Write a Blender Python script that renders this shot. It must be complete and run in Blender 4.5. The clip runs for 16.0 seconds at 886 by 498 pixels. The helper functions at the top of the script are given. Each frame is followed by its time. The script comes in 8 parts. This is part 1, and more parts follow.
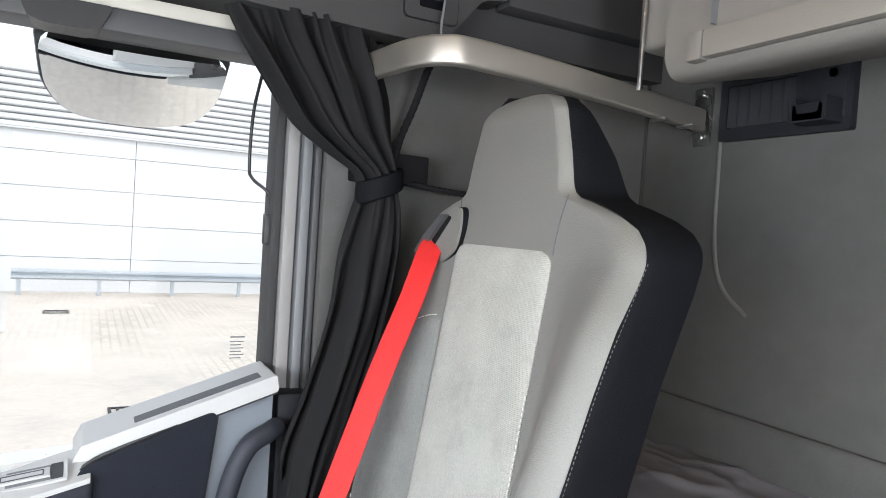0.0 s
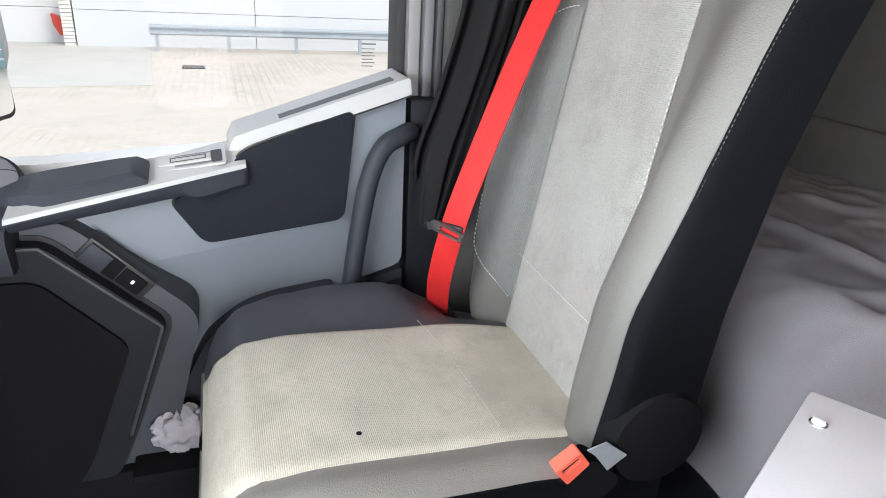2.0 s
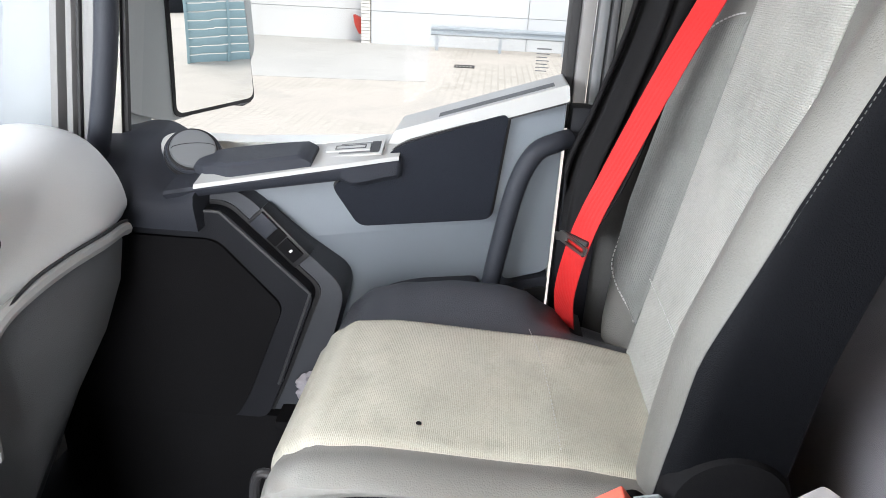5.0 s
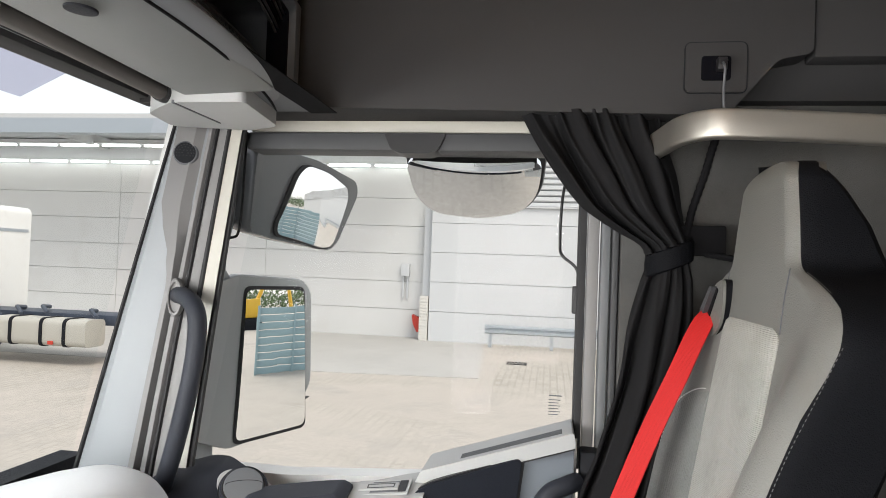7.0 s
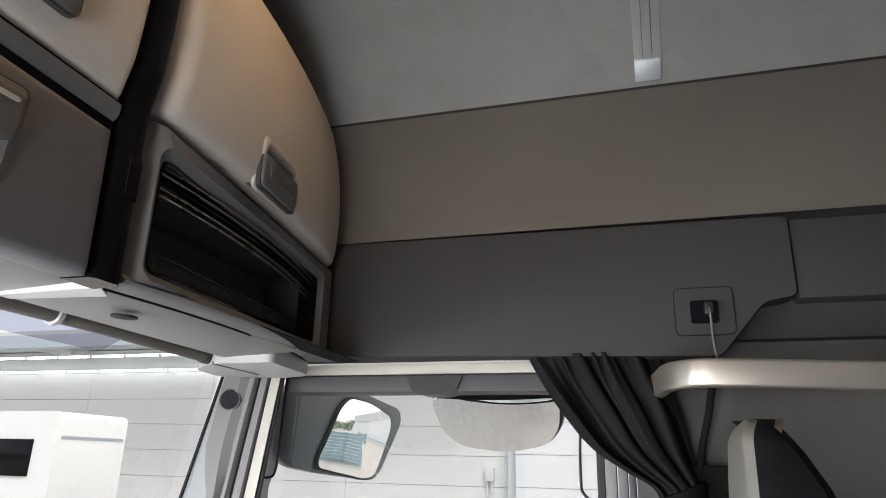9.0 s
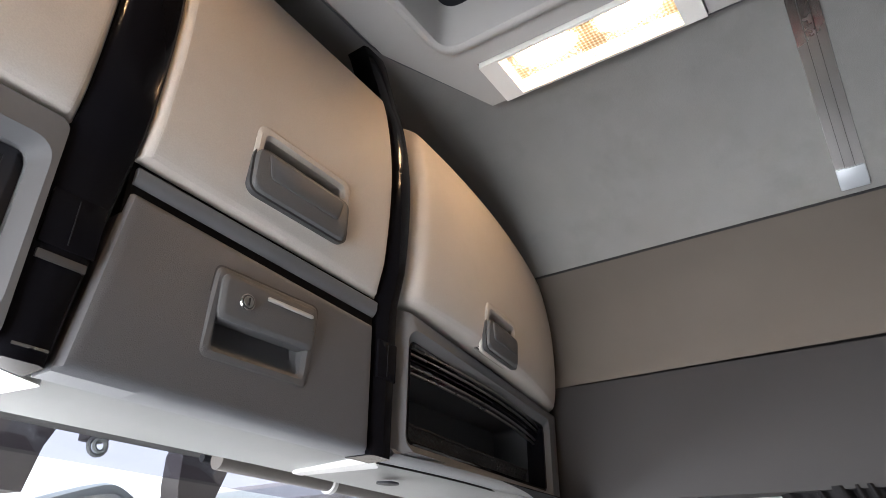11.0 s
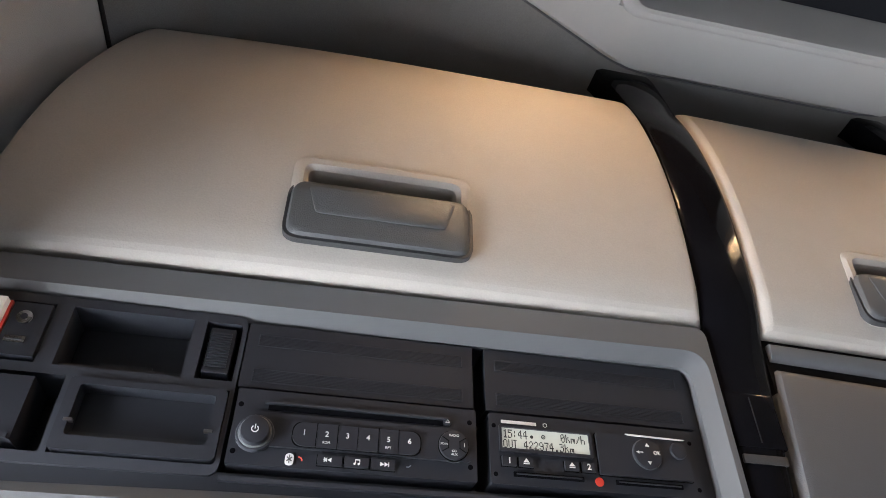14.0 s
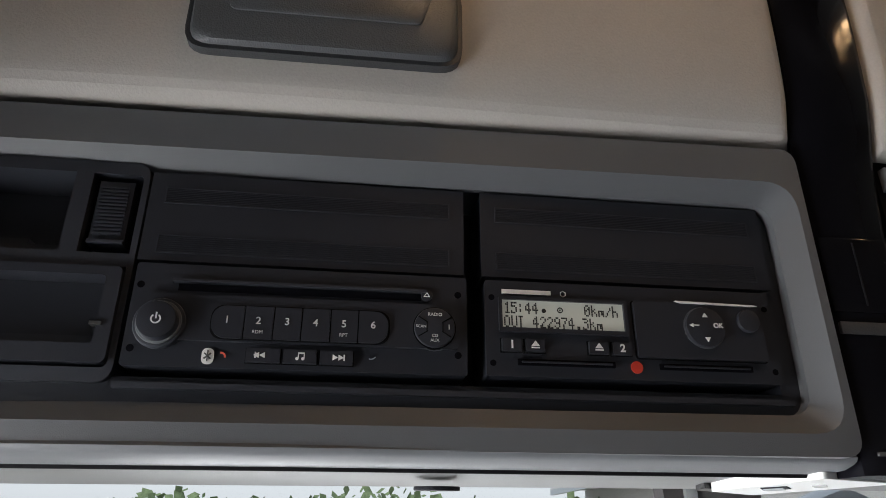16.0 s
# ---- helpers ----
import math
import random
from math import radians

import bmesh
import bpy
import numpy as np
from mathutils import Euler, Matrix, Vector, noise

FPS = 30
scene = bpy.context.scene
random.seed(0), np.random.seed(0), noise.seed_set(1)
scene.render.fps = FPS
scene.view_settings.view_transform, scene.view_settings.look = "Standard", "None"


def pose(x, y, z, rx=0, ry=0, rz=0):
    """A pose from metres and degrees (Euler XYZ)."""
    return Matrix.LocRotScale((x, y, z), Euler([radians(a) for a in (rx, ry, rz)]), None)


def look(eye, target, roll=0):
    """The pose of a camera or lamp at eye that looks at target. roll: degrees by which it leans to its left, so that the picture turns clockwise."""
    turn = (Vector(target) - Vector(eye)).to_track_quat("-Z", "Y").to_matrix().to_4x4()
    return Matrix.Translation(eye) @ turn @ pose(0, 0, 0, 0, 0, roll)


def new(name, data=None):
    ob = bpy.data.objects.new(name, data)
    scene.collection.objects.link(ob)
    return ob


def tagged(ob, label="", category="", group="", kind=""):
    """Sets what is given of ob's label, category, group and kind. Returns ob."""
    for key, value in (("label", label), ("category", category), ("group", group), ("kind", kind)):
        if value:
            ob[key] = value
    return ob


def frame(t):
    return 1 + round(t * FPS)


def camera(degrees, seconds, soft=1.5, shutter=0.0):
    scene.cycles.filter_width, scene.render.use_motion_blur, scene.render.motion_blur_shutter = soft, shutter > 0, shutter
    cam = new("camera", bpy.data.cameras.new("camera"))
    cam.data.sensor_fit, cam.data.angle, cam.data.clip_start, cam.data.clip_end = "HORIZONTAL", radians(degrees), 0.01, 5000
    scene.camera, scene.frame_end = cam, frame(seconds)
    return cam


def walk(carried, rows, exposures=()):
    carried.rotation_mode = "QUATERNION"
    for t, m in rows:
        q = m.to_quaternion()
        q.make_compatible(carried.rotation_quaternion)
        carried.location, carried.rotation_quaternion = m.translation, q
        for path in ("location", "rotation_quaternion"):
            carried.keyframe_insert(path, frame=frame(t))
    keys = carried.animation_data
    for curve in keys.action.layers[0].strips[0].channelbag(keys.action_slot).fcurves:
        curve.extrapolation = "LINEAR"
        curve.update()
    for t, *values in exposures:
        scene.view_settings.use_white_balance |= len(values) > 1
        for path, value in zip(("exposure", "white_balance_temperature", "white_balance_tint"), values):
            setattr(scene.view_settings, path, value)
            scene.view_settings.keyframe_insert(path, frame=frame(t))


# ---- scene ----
cam = camera(67.3, 16.0, 0.9)
METRES, EYE, TILT, LEAN, TURN = 1.19, 1.15, -1.8, -3.8, -118.0
ROWS = [
    (0.0, 0.0, 0.0, 0.0, 0.0, 0.0, -0.0),
    (0.5, -0.0063, 0.0027, -0.022, 0.47, -4.4, 0.11),
    (1.0, -0.0159, 0.0002, -0.0463, 3.42, -9.82, 0.13),
    (1.5, -0.0189, 0.001, -0.0666, 6.43, -15.21, 0.34),
    (2.0, -0.0178, 0.0043, -0.0816, 10.19, -20.04, 0.3),
    (2.5, -0.0112, 0.0126, -0.0923, 16.0, -25.78, 0.25),
    (3.0, 0.0038, 0.0175, -0.0894, 24.68, -27.26, 0.11),
    (5.5, 0.1414, 0.0444, -0.0698, 34.5, -16.2, -0.17),
    (6.0, 0.167, 0.0081, -0.0355, 34.69, -7.85, -0.44),
    (6.5, 0.1985, -0.0165, -0.0063, 35.79, -0.35, -0.4),
    (7.0, 0.2357, -0.0288, 0.0163, 37.14, 5.03, -0.24),
    (7.5, 0.2703, -0.0408, 0.0411, 37.27, 11.97, -0.21),
    (8.0, 0.3375, -0.0219, 0.0705, 39.09, 15.59, 0.13),
    (10.5, 0.4271, -0.0816, 0.0747, 57.06, 30.32, -0.21),
    (11.0, 0.4272, -0.1057, 0.08, 62.31, 32.45, -0.37),
    (11.5, 0.4272, -0.131, 0.0838, 68.25, 33.95, -0.75),
    (12.0, 0.4325, -0.1621, 0.0865, 74.37, 35.66, -1.12),
    (12.5, 0.4415, -0.1935, 0.0851, 79.61, 37.53, -1.6),
    (13.0, 0.4527, -0.2131, 0.0897, 87.38, 39.05, -1.99),
    (13.5, 0.4589, -0.2374, 0.0958, 97.58, 40.8, -2.58),
    (14.0, 0.4588, -0.2484, 0.1049, 105.58, 41.26, -2.9),
    (14.5, 0.4623, -0.2514, 0.1141, 109.3, 42.02, -2.87),
    (15.0, 0.4211, -0.2427, 0.1256, 111.08, 38.92, -2.92),
    (15.5, 0.3812, -0.2373, 0.1439, 111.56, 32.15, -3.01),
    (16.0, 0.3417, -0.2465, 0.1899, 110.45, 26.19, -3.13),
]
walk(cam, [(t, pose(-0.09, 0, EYE, TILT, LEAN, TURN) @ pose(METRES * x, METRES * y, METRES * z, 90 + pitch, roll, yaw)) for t, x, y, z, yaw, pitch, roll in ROWS], [(0.0, 1.20, 6300, 10), (0.5, 1.10, 6300, 10), (1.0, 1.16, 6300, 10), (2.0, 1.12, 6350, 10), (3.0, 1.28, 6350, 10), (5.5, 1.12, 6400, 10), (6.0, 0.98, 6450, 10), (6.5, 0.80, 6600, 10), (7.0, 0.68, 6750, 10), (8.2, 0.76, 6700, 10), (10.3, 1.0, 6350, 12), (11.0, 1.36, 6350, 12), (12.0, 1.50, 6350, 12), (13.0, 1.50, 6300, 12), (13.5, 1.52, 6150, 11), (14.5, 1.58, 6050, 10), (15.0, 1.76, 6000, 10), (15.5, 1.08, 6300, 11), (16.0, 0.22, 6350, 10)])

# ---- world, sun, light ----
world = bpy.data.worlds.new("sky")
scene.world = world
world.use_nodes = True
wn = world.node_tree.nodes
sky = wn.new("ShaderNodeTexSky")
sky.sky_type, sky.sun_disc = "NISHITA", False
sky.sun_elevation, sky.sun_rotation = radians(42), radians(200)
sky.air_density, sky.dust_density, sky.ozone_density = 1.0, 4.0, 0.6
haze = wn.new("ShaderNodeMixRGB")
haze.inputs["Fac"].default_value = 0.6
haze.inputs["Color2"].default_value = (9.0, 9.3, 9.8, 1)
world.node_tree.links.new(sky.outputs["Color"], haze.inputs["Color1"])
world.node_tree.links.new(haze.outputs["Color"], wn["Background"].inputs["Color"])
wn["Background"].inputs["Strength"].default_value = 0.105
sun = new("sun", bpy.data.lights.new("sun", "SUN"))
sun.data.energy, sun.data.angle, sun.data.color = 1.1, radians(25), (1.0, 0.96, 0.9)
sun.matrix_world = look((-14, -10, 22), (0, 0, 0))
# daylight through the driver's open doorway
doorway = new("doorway_daylight", bpy.data.lights.new("doorway_daylight", "AREA"))
doorway.data.shape, doorway.data.size, doorway.data.size_y = "RECTANGLE", 0.75, 1.40
doorway.data.energy, doorway.data.color = 34.0, (1.0, 0.995, 0.99)
doorway.matrix_world = look((-1.50, -0.03, 0.98), (0.1, 0.04, 1.0))
# the sky's light that falls through the windscreen
skylight = new("windscreen_daylight", bpy.data.lights.new("windscreen_daylight", "AREA"))
skylight.data.shape, skylight.data.size, skylight.data.size_y = "RECTANGLE", 1.15, 0.50
skylight.data.energy, skylight.data.color, skylight.data.spread = 14.5, (0.98, 0.99, 1.0), radians(125)
skylight.matrix_world = look((-0.28, 0.86, 1.12), (0.30, -0.30, 0.50))


# ---- materials ----
def node(nt, kind, **values):
    n = nt.nodes.new(kind)
    for key, value in values.items():
        n.inputs[key.replace("_", " ")].default_value = value
    return n


def material(name, colour, rough=0.6, metal=0.0, fine=400.0, broad=6.0, vary=0.12, bump=0.15, dirt=None, stretch=(1, 1, 1), spec=0.5):
    """A surface with fine grain, broad stains and a little relief, in metres."""
    m = bpy.data.materials.new(name)
    m.use_nodes = True
    nt = m.node_tree
    bsdf = nt.nodes["Principled BSDF"]
    bsdf.inputs["Metallic"].default_value = metal
    bsdf.inputs["Specular IOR Level"].default_value = spec
    tc = nt.nodes.new("ShaderNodeTexCoord")
    mp = nt.nodes.new("ShaderNodeMapping")
    mp.inputs["Scale"].default_value = stretch
    nt.links.new(tc.outputs["Object"], mp.inputs["Vector"])
    small = node(nt, "ShaderNodeTexNoise", Scale=fine, Detail=3.0)
    large = node(nt, "ShaderNodeTexNoise", Scale=broad, Detail=5.0, Roughness=0.6)
    nt.links.new(mp.outputs["Vector"], small.inputs["Vector"])
    nt.links.new(tc.outputs["Object"], large.inputs["Vector"])
    ramp = nt.nodes.new("ShaderNodeMapRange")
    ramp.inputs["From Min"].default_value, ramp.inputs["From Max"].default_value = 0.3, 0.7
    ramp.inputs["To Min"].default_value, ramp.inputs["To Max"].default_value = 1 - vary, 1 + vary
    both = nt.nodes.new("ShaderNodeMath")
    both.operation = "MULTIPLY_ADD"
    both.inputs[1].default_value = 0.5
    nt.links.new(small.outputs["Fac"], both.inputs[0])
    half = nt.nodes.new("ShaderNodeMath")
    half.operation = "MULTIPLY"
    half.inputs[1].default_value = 0.5
    nt.links.new(large.outputs["Fac"], half.inputs[0])
    nt.links.new(half.outputs[0], both.inputs[2])
    nt.links.new(both.outputs[0], ramp.inputs["Value"])
    tint = nt.nodes.new("ShaderNodeVectorMath")
    tint.operation = "SCALE"
    tint.inputs[0].default_value = colour
    nt.links.new(ramp.outputs["Result"], tint.inputs["Scale"])
    out = tint.outputs["Vector"]
    if dirt:
        spots = node(nt, "ShaderNodeTexNoise", Scale=broad * 1.7, Detail=6.0, Roughness=0.7)
        nt.links.new(tc.outputs["Object"], spots.inputs["Vector"])
        edge = nt.nodes.new("ShaderNodeMapRange")
        edge.inputs["From Min"].default_value, edge.inputs["From Max"].default_value = 0.52, 0.72
        edge.inputs["To Max"].default_value = 0.6
        nt.links.new(spots.outputs["Fac"], edge.inputs["Value"])
        mix = nt.nodes.new("ShaderNodeMixRGB")
        mix.inputs["Color2"].default_value = (*dirt, 1)
        nt.links.new(edge.outputs["Result"], mix.inputs["Fac"])
        nt.links.new(out, mix.inputs["Color1"])
        out = mix.outputs["Color"]
    nt.links.new(out, bsdf.inputs["Base Color"])
    rr = nt.nodes.new("ShaderNodeMapRange")
    rr.inputs["To Min"].default_value, rr.inputs["To Max"].default_value = max(0.02, rough - 0.08), min(1, rough + 0.08)
    nt.links.new(large.outputs["Fac"], rr.inputs["Value"])
    nt.links.new(rr.outputs["Result"], bsdf.inputs["Roughness"])
    if bump:
        b = nt.nodes.new("ShaderNodeBump")
        b.inputs["Strength"].default_value, b.inputs["Distance"].default_value = bump, 0.002
        nt.links.new(small.outputs["Fac"], b.inputs["Height"])
        nt.links.new(b.outputs["Normal"], bsdf.inputs["Normal"])
    return m


def glowing(name, colour, strength):
    m = bpy.data.materials.new(name)
    m.use_nodes = True
    bsdf = m.node_tree.nodes["Principled BSDF"]
    bsdf.inputs["Base Color"].default_value = (*colour, 1)
    bsdf.inputs["Emission Color"].default_value = (*colour, 1)
    bsdf.inputs["Emission Strength"].default_value = strength
    return m


def clear_glass(name, tint=(0.97, 0.98, 0.98), gloss=0.006):
    m = bpy.data.materials.new(name)
    m.use_nodes = True
    nt = m.node_tree
    nt.nodes.remove(nt.nodes["Principled BSDF"])
    see = node(nt, "ShaderNodeBsdfTransparent", Color=(*tint, 1))
    shine = node(nt, "ShaderNodeBsdfGlossy", Roughness=0.02)
    mix = nt.nodes.new("ShaderNodeMixShader")
    mix.inputs["Fac"].default_value = gloss
    nt.links.new(see.outputs[0], mix.inputs[1])
    nt.links.new(shine.outputs[0], mix.inputs[2])
    nt.links.new(mix.outputs[0], nt.nodes["Material Output"].inputs["Surface"])
    return m


def ribbed(name, colour, rough, pitch, axis=2, depth=0.5, vary=0.15):
    """Cloth with fine woven ribs of the given pitch in metres."""
    m = material(name, colour, rough, fine=520, broad=9, vary=vary * 1.5, bump=0, dirt=tuple(c * 0.72 for c in colour), spec=0.2)
    nt = m.node_tree
    bsdf = nt.nodes["Principled BSDF"]
    tc = nt.nodes.new("ShaderNodeTexCoord")
    wave = node(nt, "ShaderNodeTexWave", Scale=0.314 / pitch, Distortion=0.35, Detail=2.0)
    wave.inputs["Detail Scale"].default_value = 3.0
    wave.bands_direction = "XYZ"[axis]
    nt.links.new(tc.outputs["Object"], wave.inputs["Vector"])
    weave = node(nt, "ShaderNodeTexNoise", Scale=1500.0, Detail=1.0)
    nt.links.new(tc.outputs["Object"], weave.inputs["Vector"])
    add = nt.nodes.new("ShaderNodeMath")
    nt.links.new(wave.outputs["Fac"], add.inputs[0])
    nt.links.new(weave.outputs["Fac"], add.inputs[1])
    b = nt.nodes.new("ShaderNodeBump")
    b.inputs["Strength"].default_value, b.inputs["Distance"].default_value = depth, 0.001
    nt.links.new(add.outputs[0], b.inputs["Height"])
    nt.links.new(b.outputs["Normal"], bsdf.inputs["Normal"])
    return m


BEIGE = material("beige_plastic", (0.45, 0.425, 0.395), 0.62, fine=600, vary=0.08, bump=0.12, dirt=(0.42, 0.39, 0.355), spec=0.3)
GREY = material("mid_grey_plastic", (0.09, 0.094, 0.104), 0.5, fine=900, vary=0.06, bump=0.25)
BLUEGREY = material("blue_grey_plastic", (0.165, 0.187, 0.217), 0.5, fine=900, vary=0.06, bump=0.25)
LIGHT = material("light_grey_plastic", (0.36, 0.367, 0.367), 0.45, fine=800, vary=0.05, bump=0.2)
DARK = material("charcoal_plastic", (0.0135, 0.0145, 0.018), 0.55, fine=700, vary=0.15, bump=0.35, spec=0.12)
PAD = material("slate_padding", (0.013, 0.015, 0.021), 0.65, fine=600, vary=0.15, bump=0.5, spec=0.08)
BLACK = material("black_plastic", (0.018, 0.018, 0.020), 0.42, fine=700, vary=0.2, bump=0.15, spec=0.3)
GLOSS = material("gloss_black_plastic", (0.006, 0.006, 0.008), 0.1, fine=300, vary=0.1, bump=0.0, spec=0.1)
RUBBER = material("black_rubber", (0.02, 0.02, 0.022), 0.75, fine=500, vary=0.2, bump=0.2)
WHITE = material("white_paint", (0.75, 0.76, 0.75), 0.3, fine=300, vary=0.03, bump=0.02, dirt=(0.6, 0.58, 0.54))
CREAM = material("cream_trim", (0.45, 0.435, 0.39), 0.45, fine=600, vary=0.05, bump=0.1)
HEADLINER = material("grey_headliner", (0.42, 0.42, 0.417), 0.9, fine=1400, vary=0.08, bump=0.35, spec=0.2)
ROOFCLOTH = material("mottled_roof_cloth", (0.23, 0.233, 0.231), 0.92, fine=700, broad=4.5, vary=0.16, bump=0.4, dirt=(0.19, 0.195, 0.19), spec=0.15)
# left-hand BEIGECLOTH panel, colour raised to stand in for missing light
SIDELINER = material("brightened_side_liner", (0.55, 0.55, 0.545), 0.9, fine=1000, vary=0.1, bump=0.35, spec=0.2)
SHELFGREY = material("blue_grey_shelf_plastic", (0.078, 0.083, 0.092), 0.55, fine=900, vary=0.08, bump=0.2)
BUNKBEIGE = material("bunk_beige_plastic", (0.165, 0.156, 0.144), 0.55, fine=700, vary=0.06, bump=0.3)
BUNKBAR = material("pale_taupe_plastic", (0.21, 0.198, 0.178), 0.5, fine=700, vary=0.06, bump=0.2)
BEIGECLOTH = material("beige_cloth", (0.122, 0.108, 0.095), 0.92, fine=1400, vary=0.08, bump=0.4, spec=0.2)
HEADDARK = material("dark_grey_panel", (0.034, 0.0335, 0.035), 0.75, fine=1200, vary=0.08, bump=0.3, spec=0.3)
FELT = material("grey_felt", (0.079, 0.079, 0.0775), 0.97, fine=700, vary=0.16, bump=0.35, dirt=(0.088, 0.088, 0.086), spec=0.1, broad=16)
CURTAINCLOTH = material("black_curtain_cloth", (0.0125, 0.0125, 0.0135), 0.9, fine=1600, vary=0.2, bump=0.3, spec=0.08)
# LEATHER made paler: the light on the upward-facing cushion is in the colour
CUSHLEATHER = material("lit_grey_leatherette", (0.2, 0.198, 0.19), 0.40, fine=600, vary=0.08, bump=0.35)
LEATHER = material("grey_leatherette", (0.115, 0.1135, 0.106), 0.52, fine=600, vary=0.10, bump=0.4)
DARKLEATHER = material("dark_leatherette", (0.005, 0.0054, 0.0068), 0.6, fine=700, vary=0.12, bump=0.5, spec=0.06)
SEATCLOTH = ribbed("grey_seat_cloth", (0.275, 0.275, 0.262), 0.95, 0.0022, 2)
# SEATCLOTH brightened for the cushion, whose lit top is put into the colour
SEATCLOTH_FLAT = ribbed("lit_grey_cushion_cloth", (0.42, 0.41, 0.355), 0.95, 0.0022, 1, 0.3)
SIDECLOTH = ribbed("dark_grey_side_cloth", (0.14, 0.144, 0.14), 0.95, 0.004, 0)
BELTRED = ribbed("red_webbing", (0.41, 0.017, 0.017), 0.55, 0.0052, 0, 0.25, 0.06)
LEATHERSLATE = material("slate_leatherette", (0.046, 0.049, 0.06), 0.42, fine=700, vary=0.08, bump=0.35)
# BLUEGREY darkened: the shade low on the door is in this colour
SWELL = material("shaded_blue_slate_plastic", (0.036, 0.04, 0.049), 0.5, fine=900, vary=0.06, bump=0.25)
DOORSLATE = material("dark_blue_slate_plastic", (0.028, 0.031, 0.04), 0.5, fine=800, vary=0.12, bump=0.35, spec=0.2)
SLATE = material("slate_plastic", (0.115, 0.122, 0.13), 0.5, fine=900, vary=0.06, bump=0.25)
HANDLE = material("slate_handle_plastic", (0.078, 0.082, 0.088), 0.45, fine=900, vary=0.06, bump=0.25)
UNDERSIDE = material("header_underside_plastic", (0.14, 0.144, 0.144), 0.5, fine=800, vary=0.05, bump=0.2)
BEZEL = material("moulded_slate_plastic", (0.108, 0.113, 0.121), 0.5, fine=1800, vary=0.06, bump=0.1)
PADTOP = material("pale_dash_padding", (0.7, 0.71, 0.715), 0.5, fine=900, vary=0.05, bump=0.35)
DASHGREY = material("grey_dash_plastic", (0.135, 0.14, 0.15), 0.5, fine=900, vary=0.08, bump=0.35)
SLATEDARK = material("dark_slate_plastic", (0.04, 0.042, 0.046), 0.55, fine=900, vary=0.06, bump=0.3)
BOXWHITE = material("off_white_plastic", (0.66, 0.67, 0.72), 0.4, fine=700, vary=0.04, bump=0.1)
FELTLINE = material("pale_felt", (0.125, 0.125, 0.122), 0.97, fine=700, vary=0.3, bump=0.6, spec=0.1)
BAYBLACK = material("worn_black_plastic", (0.022, 0.024, 0.031), 0.4, fine=2600, vary=0.06, bump=0.05, spec=0.45)
BAYDARK = material("worn_charcoal_plastic", (0.029, 0.032, 0.041), 0.45, fine=2600, vary=0.06, bump=0.06)
MATTE = material("matte_black_plastic", (0.008, 0.008, 0.009), 0.8, fine=800, vary=0.2, bump=0.25, spec=0.05)
PILLARTRIM = material("cool_grey_trim", (0.28, 0.3, 0.315), 0.5, fine=800, vary=0.05, bump=0.2)
PILLARGREY = material("taupe_grey_trim", (0.19, 0.187, 0.188), 0.55, fine=800, vary=0.06, bump=0.25)
PIPING = material("grey_piping", (0.085, 0.085, 0.085), 0.6, vary=0.1, bump=0)
STITCH = material("pale_stitching", (0.42, 0.42, 0.41), 0.8, vary=0.1, bump=0)
CHROME = material("polished_chrome", (0.78, 0.78, 0.78), 0.12, 1.0, fine=300, vary=0.04, bump=0.0)
METAL = material("brushed_metal", (0.45, 0.45, 0.44), 0.28, 1.0, fine=500, vary=0.06, bump=0.05)
SATIN = material("satin_champagne_metal", (0.46, 0.435, 0.395), 0.38, 0.85, fine=500, vary=0.05, bump=0.05)
RAGCLOTH = material("pale_grey_rag", (0.36, 0.35, 0.38), 0.95, fine=900, broad=18, vary=0.15, bump=0.5, spec=0.1)
BUNKCLOTH = material("grey_bunk_cloth", (0.175, 0.17, 0.185), 0.95, fine=1000, broad=5, vary=0.2, bump=0.5, spec=0.15)
REDPLASTIC = material("red_plastic", (0.55, 0.05, 0.03), 0.4, vary=0.06, bump=0.05)
BUCKLERED = material("salmon_red_plastic", (0.75, 0.12, 0.08), 0.5, vary=0.06, bump=0.05)
WHITEMARK = material("white_print", (0.82, 0.82, 0.8), 0.5, vary=0.03, bump=0)
DARKPRINT = material("dark_print", (0.10, 0.10, 0.10), 0.6, vary=0.03, bump=0)
MIRROR = material("mirror_silver", (0.93, 0.94, 0.94), 0.02, 1.0, vary=0.0, bump=0)
MIRROR.node_tree.nodes["Principled BSDF"].inputs["Roughness"].default_value = 0.0
for link in list(MIRROR.node_tree.links):
    if link.to_socket.name == "Roughness":
        MIRROR.node_tree.links.remove(link)
GLASS = clear_glass("window_glass", gloss=0.0025)
LAMPGLOW = glowing("warm_lamp_glow", (1.0, 0.75, 0.53), 40.0)
TUBEGLOW = glowing("white_tube_glow", (0.95, 1.0, 1.0), 3.0)
YARD = material("pale_concrete_paving", (0.46, 0.42, 0.375), 0.9, fine=14, broad=0.35, vary=0.16, bump=0.3, dirt=(0.30, 0.29, 0.27))


